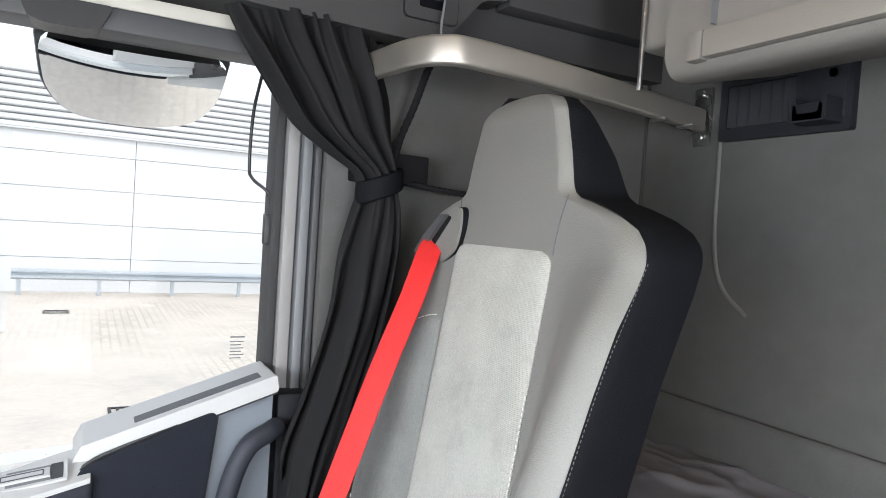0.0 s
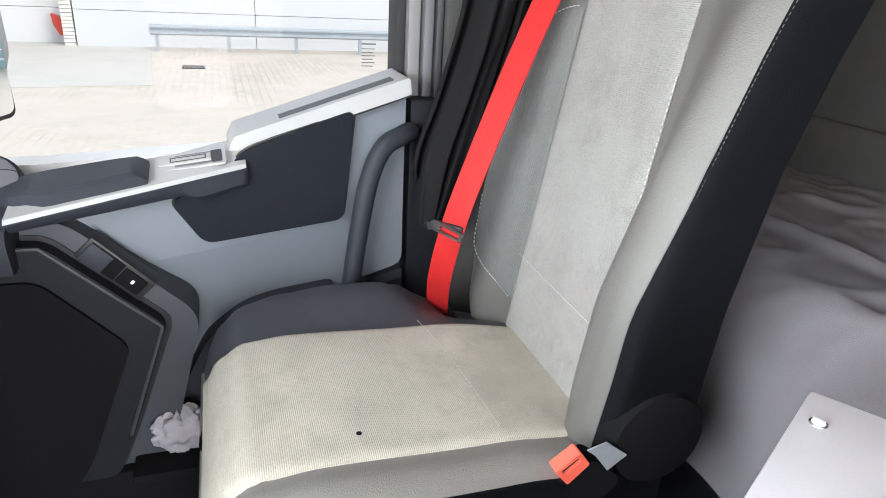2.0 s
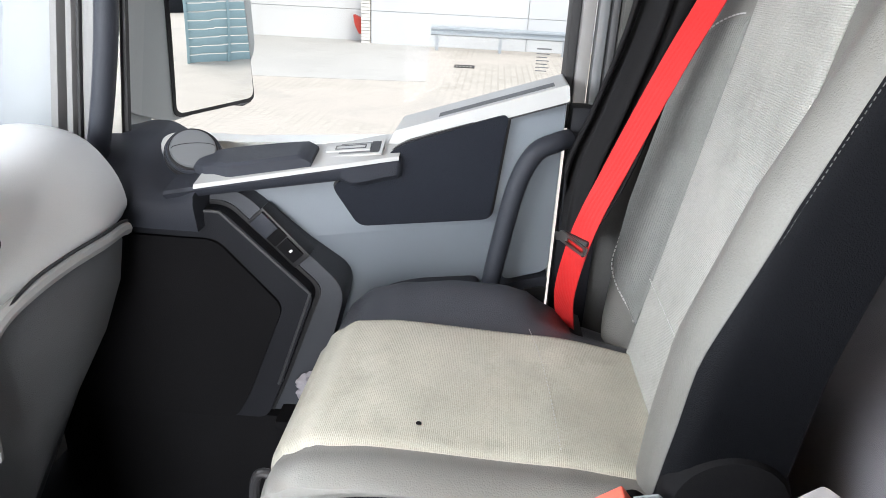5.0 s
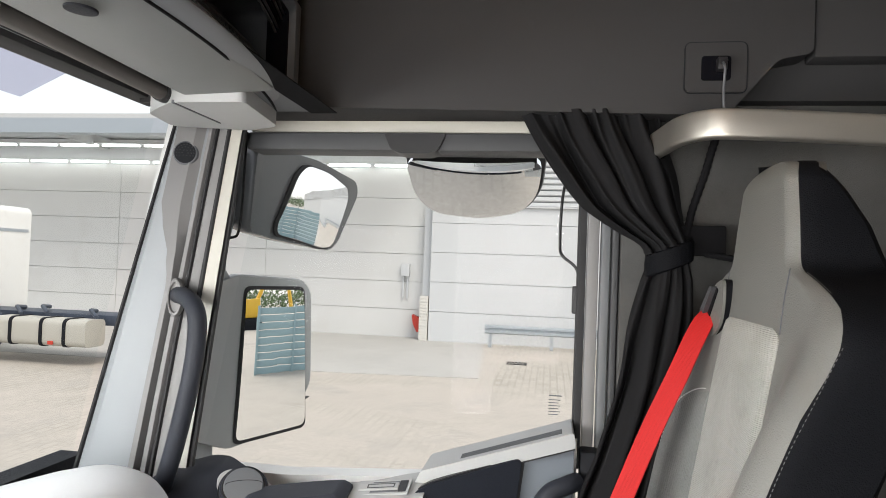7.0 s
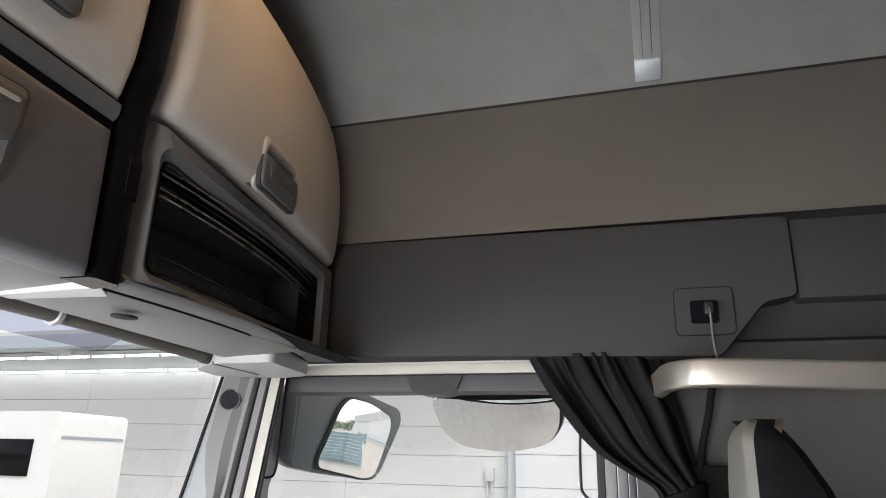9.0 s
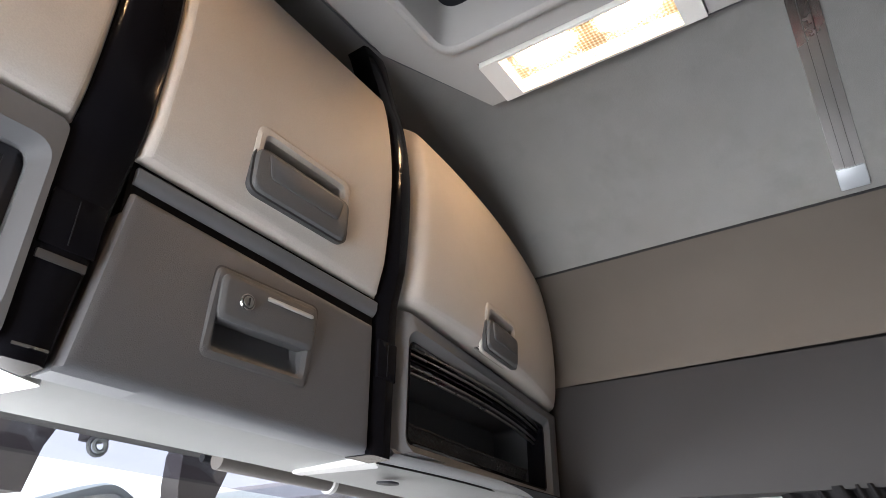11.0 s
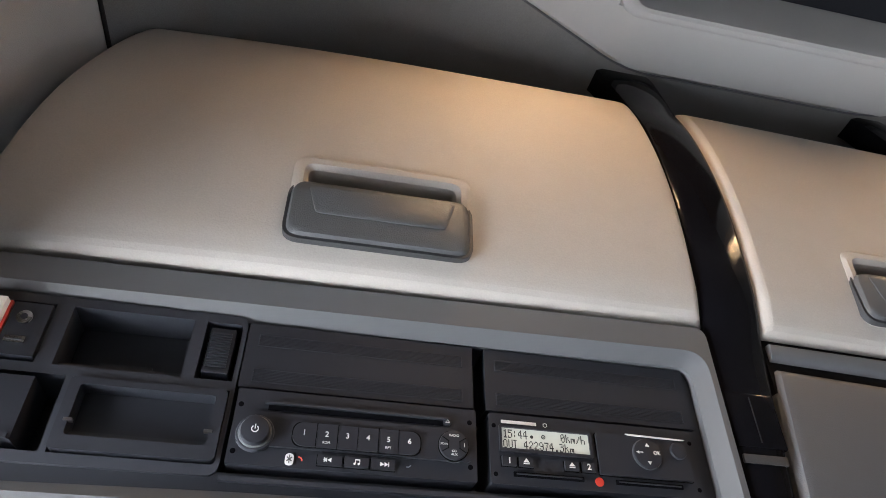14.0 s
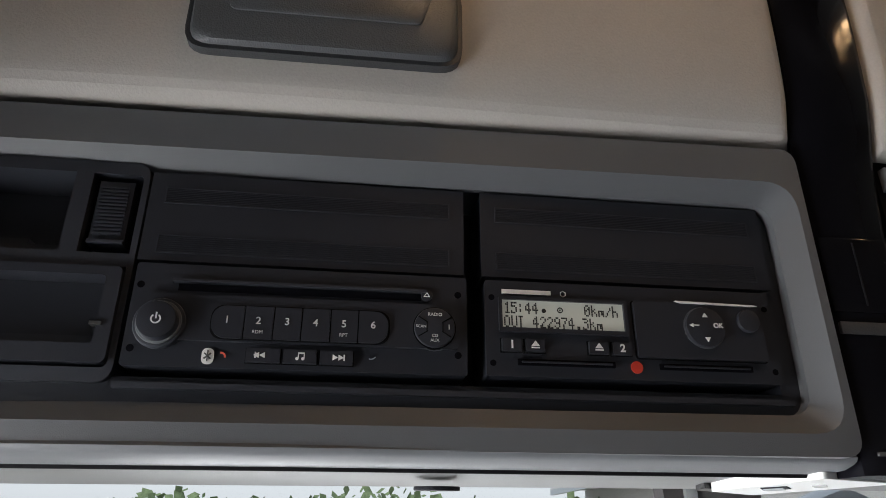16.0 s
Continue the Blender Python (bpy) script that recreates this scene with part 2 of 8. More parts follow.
def paved(m):
    """Lays worn paving blocks over parts of a ground material."""
    nt = m.node_tree
    bsdf = nt.nodes["Principled BSDF"]
    base = bsdf.inputs["Base Color"].links[0].from_socket
    tc = nt.nodes.new("ShaderNodeTexCoord")
    brick = node(nt, "ShaderNodeTexBrick", Scale=1.0, Color1=(0.39, 0.36, 0.315, 1), Color2=(0.46, 0.425, 0.375, 1), Mortar=(0.355, 0.33, 0.29, 1))
    brick.inputs["Brick Width"].default_value, brick.inputs["Row Height"].default_value, brick.inputs["Mortar Size"].default_value = 0.32, 0.16, 0.022
    nt.links.new(tc.outputs["Object"], brick.inputs["Vector"])
    patch = node(nt, "ShaderNodeTexNoise", Scale=0.34, Detail=6.0, Roughness=0.65)
    nt.links.new(tc.outputs["Object"], patch.inputs["Vector"])
    edge = nt.nodes.new("ShaderNodeMapRange")
    edge.inputs["From Min"].default_value, edge.inputs["From Max"].default_value = 0.47, 0.66
    nt.links.new(patch.outputs["Fac"], edge.inputs["Value"])
    mix = nt.nodes.new("ShaderNodeMixRGB")
    nt.links.new(edge.outputs["Result"], mix.inputs["Fac"])
    nt.links.new(base, mix.inputs["Color1"])
    nt.links.new(brick.outputs["Color"], mix.inputs["Color2"])
    nt.links.new(mix.outputs["Color"], bsdf.inputs["Base Color"])


paved(YARD)
APRON = material("smooth_concrete", (0.43, 0.42, 0.40), 0.9, fine=9, broad=0.5, vary=0.1, bump=0.1, dirt=(0.36, 0.35, 0.33))
CLADDING = material("pale_grey_cladding", (0.6, 0.615, 0.63), 0.5, fine=30, broad=0.4, vary=0.05, bump=0.0, dirt=(0.58, 0.59, 0.6))
CLADDING2 = material("warm_grey_cladding", (0.68, 0.68, 0.67), 0.6, fine=30, broad=0.4, vary=0.05, bump=0.0, dirt=(0.6, 0.59, 0.57))
JOINT = material("grey_joint", (0.55, 0.56, 0.57), 0.8, vary=0.05, bump=0)
STEEL = material("galvanised_steel", (0.42, 0.46, 0.50), 0.45, 0.5, fine=40, vary=0.08, bump=0.05)


# ---- mesh helpers ----
def thing(name, at=(0, 0, 0), label="", category="", group="", kind=""):
    ob = new(name)
    ob.location = at
    ob.empty_display_size = 0.05
    return tagged(ob, label, category, group, kind)


def part(name, bm, mat, parent=None, label="", smooth=True, angle=35):
    """Links a bmesh as one mesh object, in world coordinates, under a thing or a part."""
    me = bpy.data.meshes.new(name)
    bmesh.ops.recalc_face_normals(bm, faces=bm.faces)
    for f in bm.faces:
        f.smooth = smooth
    if smooth:
        for e in bm.edges:
            if len(e.link_faces) == 2 and e.calc_face_angle(0) > radians(angle):
                e.smooth = False
    bm.to_mesh(me)
    bm.free()
    mats = mat if isinstance(mat, (list, tuple)) else [mat]
    for m in mats:
        me.materials.append(m)
    ob = new(name, me)
    if parent is not None:
        at = Vector((0, 0, 0))
        up = parent
        while up is not None:
            at += up.location
            up = up.parent
        ob.parent = parent
        ob.matrix_parent_inverse = Matrix.Translation(-at) if parent.type == "EMPTY" else Matrix.Identity(4)
    if label:
        tagged(ob, label)
    return ob


def bevel(bm, width, segments=2, sharp=30):
    if width:
        edges = [e for e in bm.edges if len(e.link_faces) == 2 and e.calc_face_angle(0) > radians(sharp)]
        bmesh.ops.bevel(bm, geom=edges, offset=width, segments=segments, affect="EDGES", profile=0.6, clamp_overlap=True)
    return bm


def box(x0, x1, y0, y1, z0, z1, r=0.0, seg=2):
    bm = bmesh.new()
    bmesh.ops.create_cube(bm, size=1)
    for v in bm.verts:
        v.co = Vector(((x0 + x1) / 2 + v.co.x * (x1 - x0), (y0 + y1) / 2 + v.co.y * (y1 - y0), (z0 + z1) / 2 + v.co.z * (z1 - z0)))
    return bevel(bm, r, seg)


def turned(bm, m):
    bmesh.ops.transform(bm, matrix=m, verts=bm.verts)
    return bm


def prism(pts, axis, a, b, r=0.0, seg=2):
    """A polygon drawn in the plane across the axis (0: y,z; 1: x,z; 2: x,y), drawn out from a to b."""
    def put(p, c):
        return ((c, p[0], p[1]), (p[0], c, p[1]), (p[0], p[1], c))[axis]
    bm = bmesh.new()
    low = [bm.verts.new(put(p, a)) for p in pts]
    high = [bm.verts.new(put(p, b)) for p in pts]
    n = len(pts)
    bm.faces.new(low)
    bm.faces.new(high)
    for i in range(n):
        bm.faces.new((low[i], low[(i + 1) % n], high[(i + 1) % n], high[i]))
    return bevel(bm, r, seg)


def rounded(pts, r, seg=5):
    """Rounds the corners of a flat polygon."""
    out = []
    n = len(pts)
    for i in range(n):
        p, a, b = Vector(pts[i]), Vector(pts[i - 1]), Vector(pts[(i + 1) % n])
        u, v = (a - p), (b - p)
        d = min(r, u.length * 0.49, v.length * 0.49)
        s, e = p + u.normalized() * d, p + v.normalized() * d
        for k in range(seg + 1):
            t = k / seg
            out.append(tuple(s * (1 - t) ** 2 + p * 2 * t * (1 - t) + e * t * t))
    return out


def loft(rings, cap=True, closed=True):
    bm = bmesh.new()
    rows = [[bm.verts.new(p) for p in ring] for ring in rings]
    n = len(rows[0])
    for a, b in zip(rows, rows[1:]):
        for i in range(n if closed else n - 1):
            j = (i + 1) % n
            bm.faces.new((a[i], a[j], b[j], b[i]))
    if cap and closed:
        bm.faces.new(rows[0][::-1])
        bm.faces.new(rows[-1])
    return bm


def tube(path, r, sides=10, flat=1.0):
    """A round bar along a path of points."""
    pts = [Vector(p) for p in path]
    rings = []
    side = None
    for i, p in enumerate(pts):
        way = (pts[min(i + 1, len(pts) - 1)] - pts[max(i - 1, 0)]).normalized()
        ref = side if side is not None else (Vector((0, 0, 1)) if abs(way.z) < 0.9 else Vector((1, 0, 0))).cross(way)
        u = (ref - way * ref.dot(way)).normalized()
        side = u
        w = way.cross(u)
        rr = r[i] if isinstance(r, (list, tuple)) else r
        rings.append([p + u * (math.cos(2 * math.pi * k / sides) * rr) + w * (math.sin(2 * math.pi * k / sides) * rr * flat) for k in range(sides)])
    return loft(rings)


def smooth_path(pts, steps=6):
    """A Catmull-Rom curve through the points."""
    p = [Vector(q) for q in pts]
    p = [p[0] * 2 - p[1]] + p + [p[-1] * 2 - p[-2]]
    out = []
    for i in range(1, len(p) - 2):
        for k in range(steps):
            t = k / steps
            out.append(0.5 * ((2 * p[i]) + (p[i + 1] - p[i - 1]) * t + (2 * p[i - 1] - 5 * p[i] + 4 * p[i + 1] - p[i + 2]) * t * t + (3 * p[i] - p[i - 1] - 3 * p[i + 1] + p[i + 2]) * t ** 3))
    out.append(p[-2])
    return out


def sheet(fn, nu, nv, thick=None):
    """A surface fn(u, v), u and v from 0 to 1; thick: how far its back lies behind it, as a vector."""
    bm = bmesh.new()
    front = [[bm.verts.new(fn(i / nu, j / nv)) for j in range(nv + 1)] for i in range(nu + 1)]
    for i in range(nu):
        for j in range(nv):
            bm.faces.new((front[i][j], front[i + 1][j], front[i + 1][j + 1], front[i][j + 1]))
    if thick is not None:
        t = Vector(thick)
        back = [[bm.verts.new(front[i][j].co + t) for j in range(nv + 1)] for i in range(nu + 1)]
        for i in range(nu):
            for j in range(nv):
                bm.faces.new((back[i][j], back[i][j + 1], back[i + 1][j + 1], back[i + 1][j]))
        for i in range(nu):
            bm.faces.new((front[i][0], back[i][0], back[i + 1][0], front[i + 1][0]))
            bm.faces.new((front[i][nv], front[i + 1][nv], back[i + 1][nv], back[i][nv]))
        for j in range(nv):
            bm.faces.new((front[0][j], front[0][j + 1], back[0][j + 1], back[0][j]))
            bm.faces.new((front[nu][j], back[nu][j], back[nu][j + 1], front[nu][j + 1]))
    return bm


def disc(at, normal, r, depth, sides=24, r2=None, rim=0.0):
    bm = bmesh.new()
    bmesh.ops.create_cone(bm, cap_ends=True, segments=sides, radius1=r, radius2=r if r2 is None else r2, depth=depth)
    m = Vector(normal).to_track_quat("Z", "Y").to_matrix().to_4x4()
    turned(bm, Matrix.Translation(Vector(at)) @ m @ Matrix.Translation((0, 0, depth / 2)))
    return bevel(bm, rim, 2)


def ramp_between(x, table):
    """Piecewise straight lookup."""
    if x <= table[0][0]:
        return table[0][1]
    for (a, p), (b, q) in zip(table, table[1:]):
        if x <= b:
            t = (x - a) / (b - a)
            t = t * t * (3 - 2 * t)
            return p + (q - p) * t
    return table[-1][1]


def spline(x, table):
    """A smooth curve through a table of points."""
    if x <= table[0][0]:
        return table[0][1]
    n = len(table)
    for k in range(n - 1):
        (a, p), (b, q) = table[k], table[k + 1]
        if x <= b:
            ma = (q - table[k - 1][1]) / (b - table[k - 1][0]) if k else 0.0
            mb = (table[k + 2][1] - p) / (table[k + 2][0] - a) if k + 2 < n else (q - p) / (b - a)
            h, t = b - a, (x - a) / (b - a)
            return p * (1 + 2 * t) * (1 - t) ** 2 + ma * h * t * (1 - t) ** 2 + q * t * t * (3 - 2 * t) + mb * h * t * t * (t - 1)
    return table[-1][1] + (x - table[-1][0]) * (table[-1][1] - table[-2][1]) / (table[-1][0] - table[-2][0])


def frame_ring(outer, inner, axis, a, b, r=0.0):
    """A flat frame between two polygons with the same number of corners."""
    def put(p, c):
        return ((c, p[0], p[1]), (p[0], c, p[1]), (p[0], p[1], c))[axis]
    bm = bmesh.new()
    n = len(outer)
    o1, o2 = [bm.verts.new(put(p, a)) for p in outer], [bm.verts.new(put(p, b)) for p in outer]
    i1, i2 = [bm.verts.new(put(p, a)) for p in inner], [bm.verts.new(put(p, b)) for p in inner]
    for k in range(n):
        j = (k + 1) % n
        for q in ((o1[k], o1[j], i1[j], i1[k]), (o2[k], i2[k], i2[j], o2[j]), (o1[k], o2[k], o2[j], o1[j]), (i1[k], i1[j], i2[j], i2[k])):
            bm.faces.new(q)
    return bevel(bm, r)


def rect(x0, x1, z0, z1):
    return [(x0, z0), (x1, z0), (x1, z1), (x0, z1)]


# ---- the cab's shell ----
def roof_z(x):
    return 2.145 - (1.7 if x > 0 else 1.05) * max(0.0, abs(x) - 0.45) ** 2


part("floor", box(-1.1, 1.05, -1.2, 0.75, -0.05, 0.0), DARK)
tagged(bpy.data.objects["floor"], "black rubber cab floor with dust", "floor", kind="structure")

# ceiling with a real hatch opening
HX, HY0, HY1 = 0.259, -0.463, 0.095


def ceiling_mesh():
    bm = bmesh.new()
    xs = sorted(set([-0.872 + 1.672 * i / 25 for i in range(26)] + [-HX, HX]))
    ys = [-1.2, -0.9, -0.65, HY0, -0.3, -0.15, HY1, 0.2, 0.3, 0.4, 0.5, 0.58]

    def z(x, y):
        drop = max(0.0, y - 0.2)
        return roof_z(x) - 1.6 * drop * drop
    grid = {}
    for i, x in enumerate(xs):
        for j, y in enumerate(ys):
            for k in (0, 1):
                grid[i, j, k] = bm.verts.new((x, y, z(x, y) + 0.05 * k))
    for i in range(len(xs) - 1):
        for j in range(len(ys) - 1):
            if -HX - 1e-6 <= xs[i] and xs[i + 1] <= HX + 1e-6 and HY0 - 1e-6 <= ys[j] and ys[j + 1] <= HY1 + 1e-6:
                continue
            for k in (0, 1):
                bm.faces.new((grid[i, j, k], grid[i + 1, j, k], grid[i + 1, j + 1, k], grid[i, j + 1, k]))
    return bm


tagged(part("ceiling", ceiling_mesh(), ROOFCLOTH), "grey fabric headliner of the cab roof", "ceiling", kind="structure")

for side, name in ((1, "wall_right"), (-1, "wall_left")):
    wall = thing(name, (side * 1.0, -0.4, 0), "side wall of the cab with beige and dark grey panels", "wall", kind="structure")

    def slope(u, v, s=side):
        table = ((1.7235, 0.9405), (1.81, 0.9), (1.885, 0.85), (1.93, 0.795)) if s > 0 else ((1.7235, 0.960), (1.82, 0.945), (1.91, 0.905), (1.962, 0.868))
        z = table[3][0] + (table[0][0] - table[3][0]) * u
        return Vector((s * spline(z, table), -1.2 + 1.5 * v, z))
    # same panel both sides; the left colour carries extra brightness in place of light
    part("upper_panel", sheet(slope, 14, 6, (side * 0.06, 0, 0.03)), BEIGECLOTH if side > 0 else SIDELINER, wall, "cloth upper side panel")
    seam_x, seam_z = (0.797, 1.934) if side > 0 else (-0.8695, 1.957)
    part("roof_seam", tube([(seam_x, -1.2, seam_z), (seam_x, 0.28, seam_z)], 0.0026), RUBBER, wall)
    low = [(0.33, 1.722), (-0.655, 1.716), (-0.655, 1.567), (-0.60, 1.557), (-0.52, 1.462), (0.33, 1.478)]
    part("header_panel", prism(rounded(low, 0.012), 0, side * 0.942, side * 1.0, 0.006), HEADDARK, wall, "dark grey panel above the door")
    part("rear_header_panel", box(*sorted((side * 0.95, side * 1.0)), -1.2, -0.659, 1.562, 1.712, 0.006), HEADDARK, wall)
    part("felt_panel", box(*sorted((side * 1.035, side * 1.08)), -1.2, -0.36, 0.0, 1.58, 0.004), FELT, wall, "grey felt pillar lining")
    part("roof_filler", box(*sorted((side * 1.0, side * 1.2)), -1.2, 0.62, 1.50, 2.3), HEADDARK, wall)
    part("outer_skin", box(*sorted((side * 1.09, side * 1.2)), -1.2, -0.36, -0.2, 1.5), WHITE, wall)
    part("door_pillar", box(*sorted((side * 1.066, side * 1.10)), -0.322, -0.300, 0.1, 1.47, 0.005), PILLARGREY, wall, "grey door pillar")
    part("door_seal", box(*sorted((side * 1.056, side * 1.09)), -0.343, -0.325, 0.1, 1.46, 0.006), SLATE, wall, "grey rubber door seal")
    part("inner_seal", box(*sorted((side * 1.050, side * 1.09)), -0.358, -0.345, 0.1, 1.46, 0.005), SLATEDARK, wall)
    part("pillar_foot", box(*sorted((side * 1.022, side * 1.07)), -0.365, -0.2965, 0.1, 0.85, 0.006), DARK, wall, "black lower pillar cover")
    part("step_sill", box(*sorted((side * 1.03, side * 1.15)), -0.295, 0.5, -0.2, 0.16), DARK, wall)
    part("front_quarter", box(*sorted((side * 1.05, side * 1.16)), 0.5, 0.75, -0.2, 0.72), DARK, wall)

rear = thing("wall_rear", (0, -1.15, 0), "grey felt rear wall of the cab", "wall", kind="structure")
part("felt_panel", box(-1.08, 1.08, -1.2, -1.1, 0, 2.3), FELT, rear)
part("outer_roof", box(-1.2, 1.2, -1.2, 0.62, 2.3, 2.34), WHITE, rear)
part("lower_band", box(-1.03, 1.03, -1.1, -1.082, 0.70, 0.835, 0.016, 4), FELT, rear, "raised felt band above the bunk")
for px in (0.83,):
    part("pressed_line", tube(smooth_path([(px, -1.101, 1.52), (px, -1.101, 1.3), (px - 0.005, -1.101, 1.15), (px - 0.03, -1.101, 1.07), (px - 0.09, -1.101, 1.02)]), 0.005), FELTLINE, rear, "pale pressed line in the felt")
part("corner_seam", tube([(1.033, -1.098, 0.7), (1.033, -1.098, 1.6)], 0.004), RUBBER, rear)

# front below the windscreen, and the windscreen itself
front = thing("wall_front", (0, 0.8, 0), "front bulkhead below the windscreen", "wall", kind="structure")
part("bulkhead", box(-1.1, 1.1, 0.78, 0.84, -0.2, 0.74), DARK, front)
part("roof_front", prism([(0.56, 1.525), (0.66, 1.53), (0.60, 2.3), (0.5, 2.3)], 0, -1.2, 1.2), HEADDARK, front)
screen = thing("window_1", (0, 0.8, 0.75), "clear windscreen of the truck cab", "window", kind="structure")
ws = part("pane", prism([(0.80, 0.72), (0.806, 0.72), (0.634, 1.53), (0.628, 1.53)], 0, -1.08, 1.08), GLASS, screen)
ws.visible_shadow = False
part("screen_seal", box(-1.08, 1.08, 0.60, 0.655, 1.508, 1.535, 0.008), RUBBER, screen)


def pillar(s):
    """The windscreen pillar with its trim, leaning back."""
    p = thing("windscreen_pillar", (s * 0.98, 0.6, 0.7), "light grey windscreen pillar trim with a round speaker", "pillar", "windscreen pillars", "structure")

    def strip(z, f0, f1, bulge, deep):
        t = (z - 0.70) / 0.78
        x, yf, yr = 0.95 + 0.045 * t, 0.70 - 0.173 * t, 0.45 - 0.08 * t
        a, b = (yf + (yr - yf) * (f[0] + f[1] * t) for f in (f0, f1))
        return [(s * (x + 0.006), a, z), (s * (x - bulge), a * 0.8 + b * 0.2, z), (s * (x - bulge), a * 0.25 + b * 0.75, z), (s * (x + 0.004), b, z), (s * (x + deep), b, z), (s * (x + deep), a, z)]
    cuts = ((-0.035, 0.0), (0.0, 0.0), (0.57, -0.10), (0.64, -0.09), (0.675, -0.08), (0.775, -0.07), (0.825, -0.07), (0.95, -0.05), (1.00, -0.06))
    for name, k0, bulge, deep, mat in (("front_seal", 0, 0.0, 0.05, RUBBER), ("trim", 1, 0.012, 0.06, PILLARTRIM), ("trim_edge", 2, 0.004, 0.05, PILLARGREY), ("seal", 3, 0.0, 0.05, RUBBER), ("frame_inner", 4, -0.003, 0.05, PILLARGREY), ("seal", 5, -0.001, 0.05, RUBBER), ("frame_edge", 6, -0.006, 0.018, CREAM), ("window_seal", 7, -0.010, 0.014, RUBBER)):
        part(name, loft([strip(0.70 + 0.78 * k / 8, cuts[k0], cuts[k0 + 1], bulge, deep) for k in range(9)]), mat, p)
    def inset(z):
        f1 = 0.565 - 0.10 * (z - 0.70) / 0.78
        w = ramp_between(z, ((0.74, 0.09), (1.13, 0.09), (1.19, 0.17), (1.25, 0.32), (1.29, 0.42), (1.46, 0.46)))
        return strip(z, (f1 - w, 0.0), (f1, 0.0), 0.0136, 0.02)
    part("trim_inset", loft([inset(0.74 + 0.72 * k / 30) for k in range(31)]), PILLARGREY, p, "darker grey inset round the speaker")
    part("outer_post", loft([[(s * 1.07, 0.76 - 0.17 * t, 0.70 + 0.8 * t), (s * 1.07, 0.555 - 0.133 * t, 0.70 + 0.8 * t), (s * 1.14, 0.61 - 0.133 * t, 0.70 + 0.8 * t), (s * 1.12, 0.76 - 0.17 * t, 0.70 + 0.8 * t)] for t in (0, 0.5, 1)]), WHITE, p)
    return p


for s in (1, -1):
    pillar(s)

# under the lockers: the light grey header over the windscreen
header = thing("header_shelf", (0, 0.35, 1.44), "light grey moulded header above the windscreen", "header", kind="structure")
def under(x):
    rear = 0.192 + 0.05 * max(0.0, abs(x) - 0.3) ** 2 * 2.2
    frontal = 0.352 + 0.045 * max(0.0, abs(x) - 0.2)
    return [(x, rear, 1.4605), (x, rear, 1.457), (x, rear + 0.006, 1.453), (x, frontal - 0.012, 1.447), (x, frontal, 1.452), (x, frontal + 0.002, 1.500), (x, 0.62, 1.522), (x, 0.62, 1.53), (x, frontal + 0.02, 1.53), (x, frontal + 0.012, 1.4605)]


part("underside", loft([under(-0.93 + 1.67 * k / 30) for k in range(31)]), UNDERSIDE, header)
part("gap_strip", box(-0.93, 0.93, 0.17, 0.22, 1.4608, 1.4625), MATTE, header)

# ---- the overhead lockers ----
def face_y(x, z=1.7):
    """Where the lockers' face stands: it swings forward towards the cab's sides and leans back at its top."""
    swing = 0.25 * max(0.0, x - 0.3) ** 2 if x > 0 else 0.015 * max(0.0, (-x - 0.5) / 0.4) ** 2
    lean = spline(z, ((1.64, 0.012), (1.70, 0.0), (1.82, -0.005), (1.92, 0.006), (2.0, 0.028), (2.05, 0.06)))
    return 0.137 + swing + lean


def pierce(bm, x0, x1, z0, z1):
    """Opens a rectangular hole through a panel that faces the rear."""
    gone = [f for f in bm.faces if any(x0 < v.co.x < x1 and z0 < v.co.z < z1 for v in f.verts)]
    bmesh.ops.delete(bm, geom=gone, context="FACES")
    return bm


def curved_door(name, xl, xr, z0, tops, mat, parent, ends=(0.0, 0.0), label="", thick=0.03, nx=90, nz=64, hole=None, turn=0.0):
    """A curved locker lid: its sides draw in towards the top by ends."""
    def fn(u, v):
        ztop = tops[0] + (tops[1] - tops[0]) * u
        zlow = z0[0] + (z0[1] - z0[0]) * u
        z = zlow + (ztop - zlow) * v
        pull = 0.25 * v + 0.75 * v ** 2.4
        a, b = xl + ends[0] * pull, xr - ends[1] * pull
        x = a + (b - a) * u
        y = face_y(x, z)
        edge = min(u * (b - a), (1 - u) * (b - a), v * (ztop - zlow), (1 - v) * (ztop - zlow))
        y += 0.010 * max(0.0, 1 - edge / 0.010) ** 2 + turn * max(0.0, 1 - (x - a) / 0.036) ** 1.6
        return Vector((x, y, z))
    bm = bmesh.new()
    us = [0, 0.004 / (xr - xl), 0.01 / (xr - xl)] + [k / nx for k in range(1, nx)] + [1 - 0.01 / (xr - xl), 1 - 0.004 / (xr - xl), 1]
    vs = [0, 0.012, 0.03] + [k / nz for k in range(1, nz)] + [0.97, 0.988, 1]
    g = [[bm.verts.new(fn(u, v)) for v in vs] for u in us]
    h = [[bm.verts.new(fn(u, v) + Vector((0, thick, 0))) for v in vs] for u in us]
    m, n = len(us) - 1, len(vs) - 1
    for i in range(m):
        for j in range(n):
            bm.faces.new((g[i][j], g[i + 1][j], g[i + 1][j + 1], g[i][j + 1]))
        bm.faces.new((g[i][0], h[i][0], h[i + 1][0], g[i + 1][0]))
        bm.faces.new((g[i][n], g[i + 1][n], h[i + 1][n], h[i][n]))
    for j in range(n):
        bm.faces.new((g[0][j], g[0][j + 1], h[0][j + 1], h[0][j]))
        bm.faces.new((g[m][j], h[m][j], h[m][j + 1], g[m][j + 1]))
    if hole:
        cx, cz, w, tall = hole
        pierce(bm, cx - w / 2 + 0.008, cx + w / 2 - 0.008, cz - tall / 2 + 0.008, cz + tall / 2 - 0.006)
    return part(name, bm, mat, parent, label)


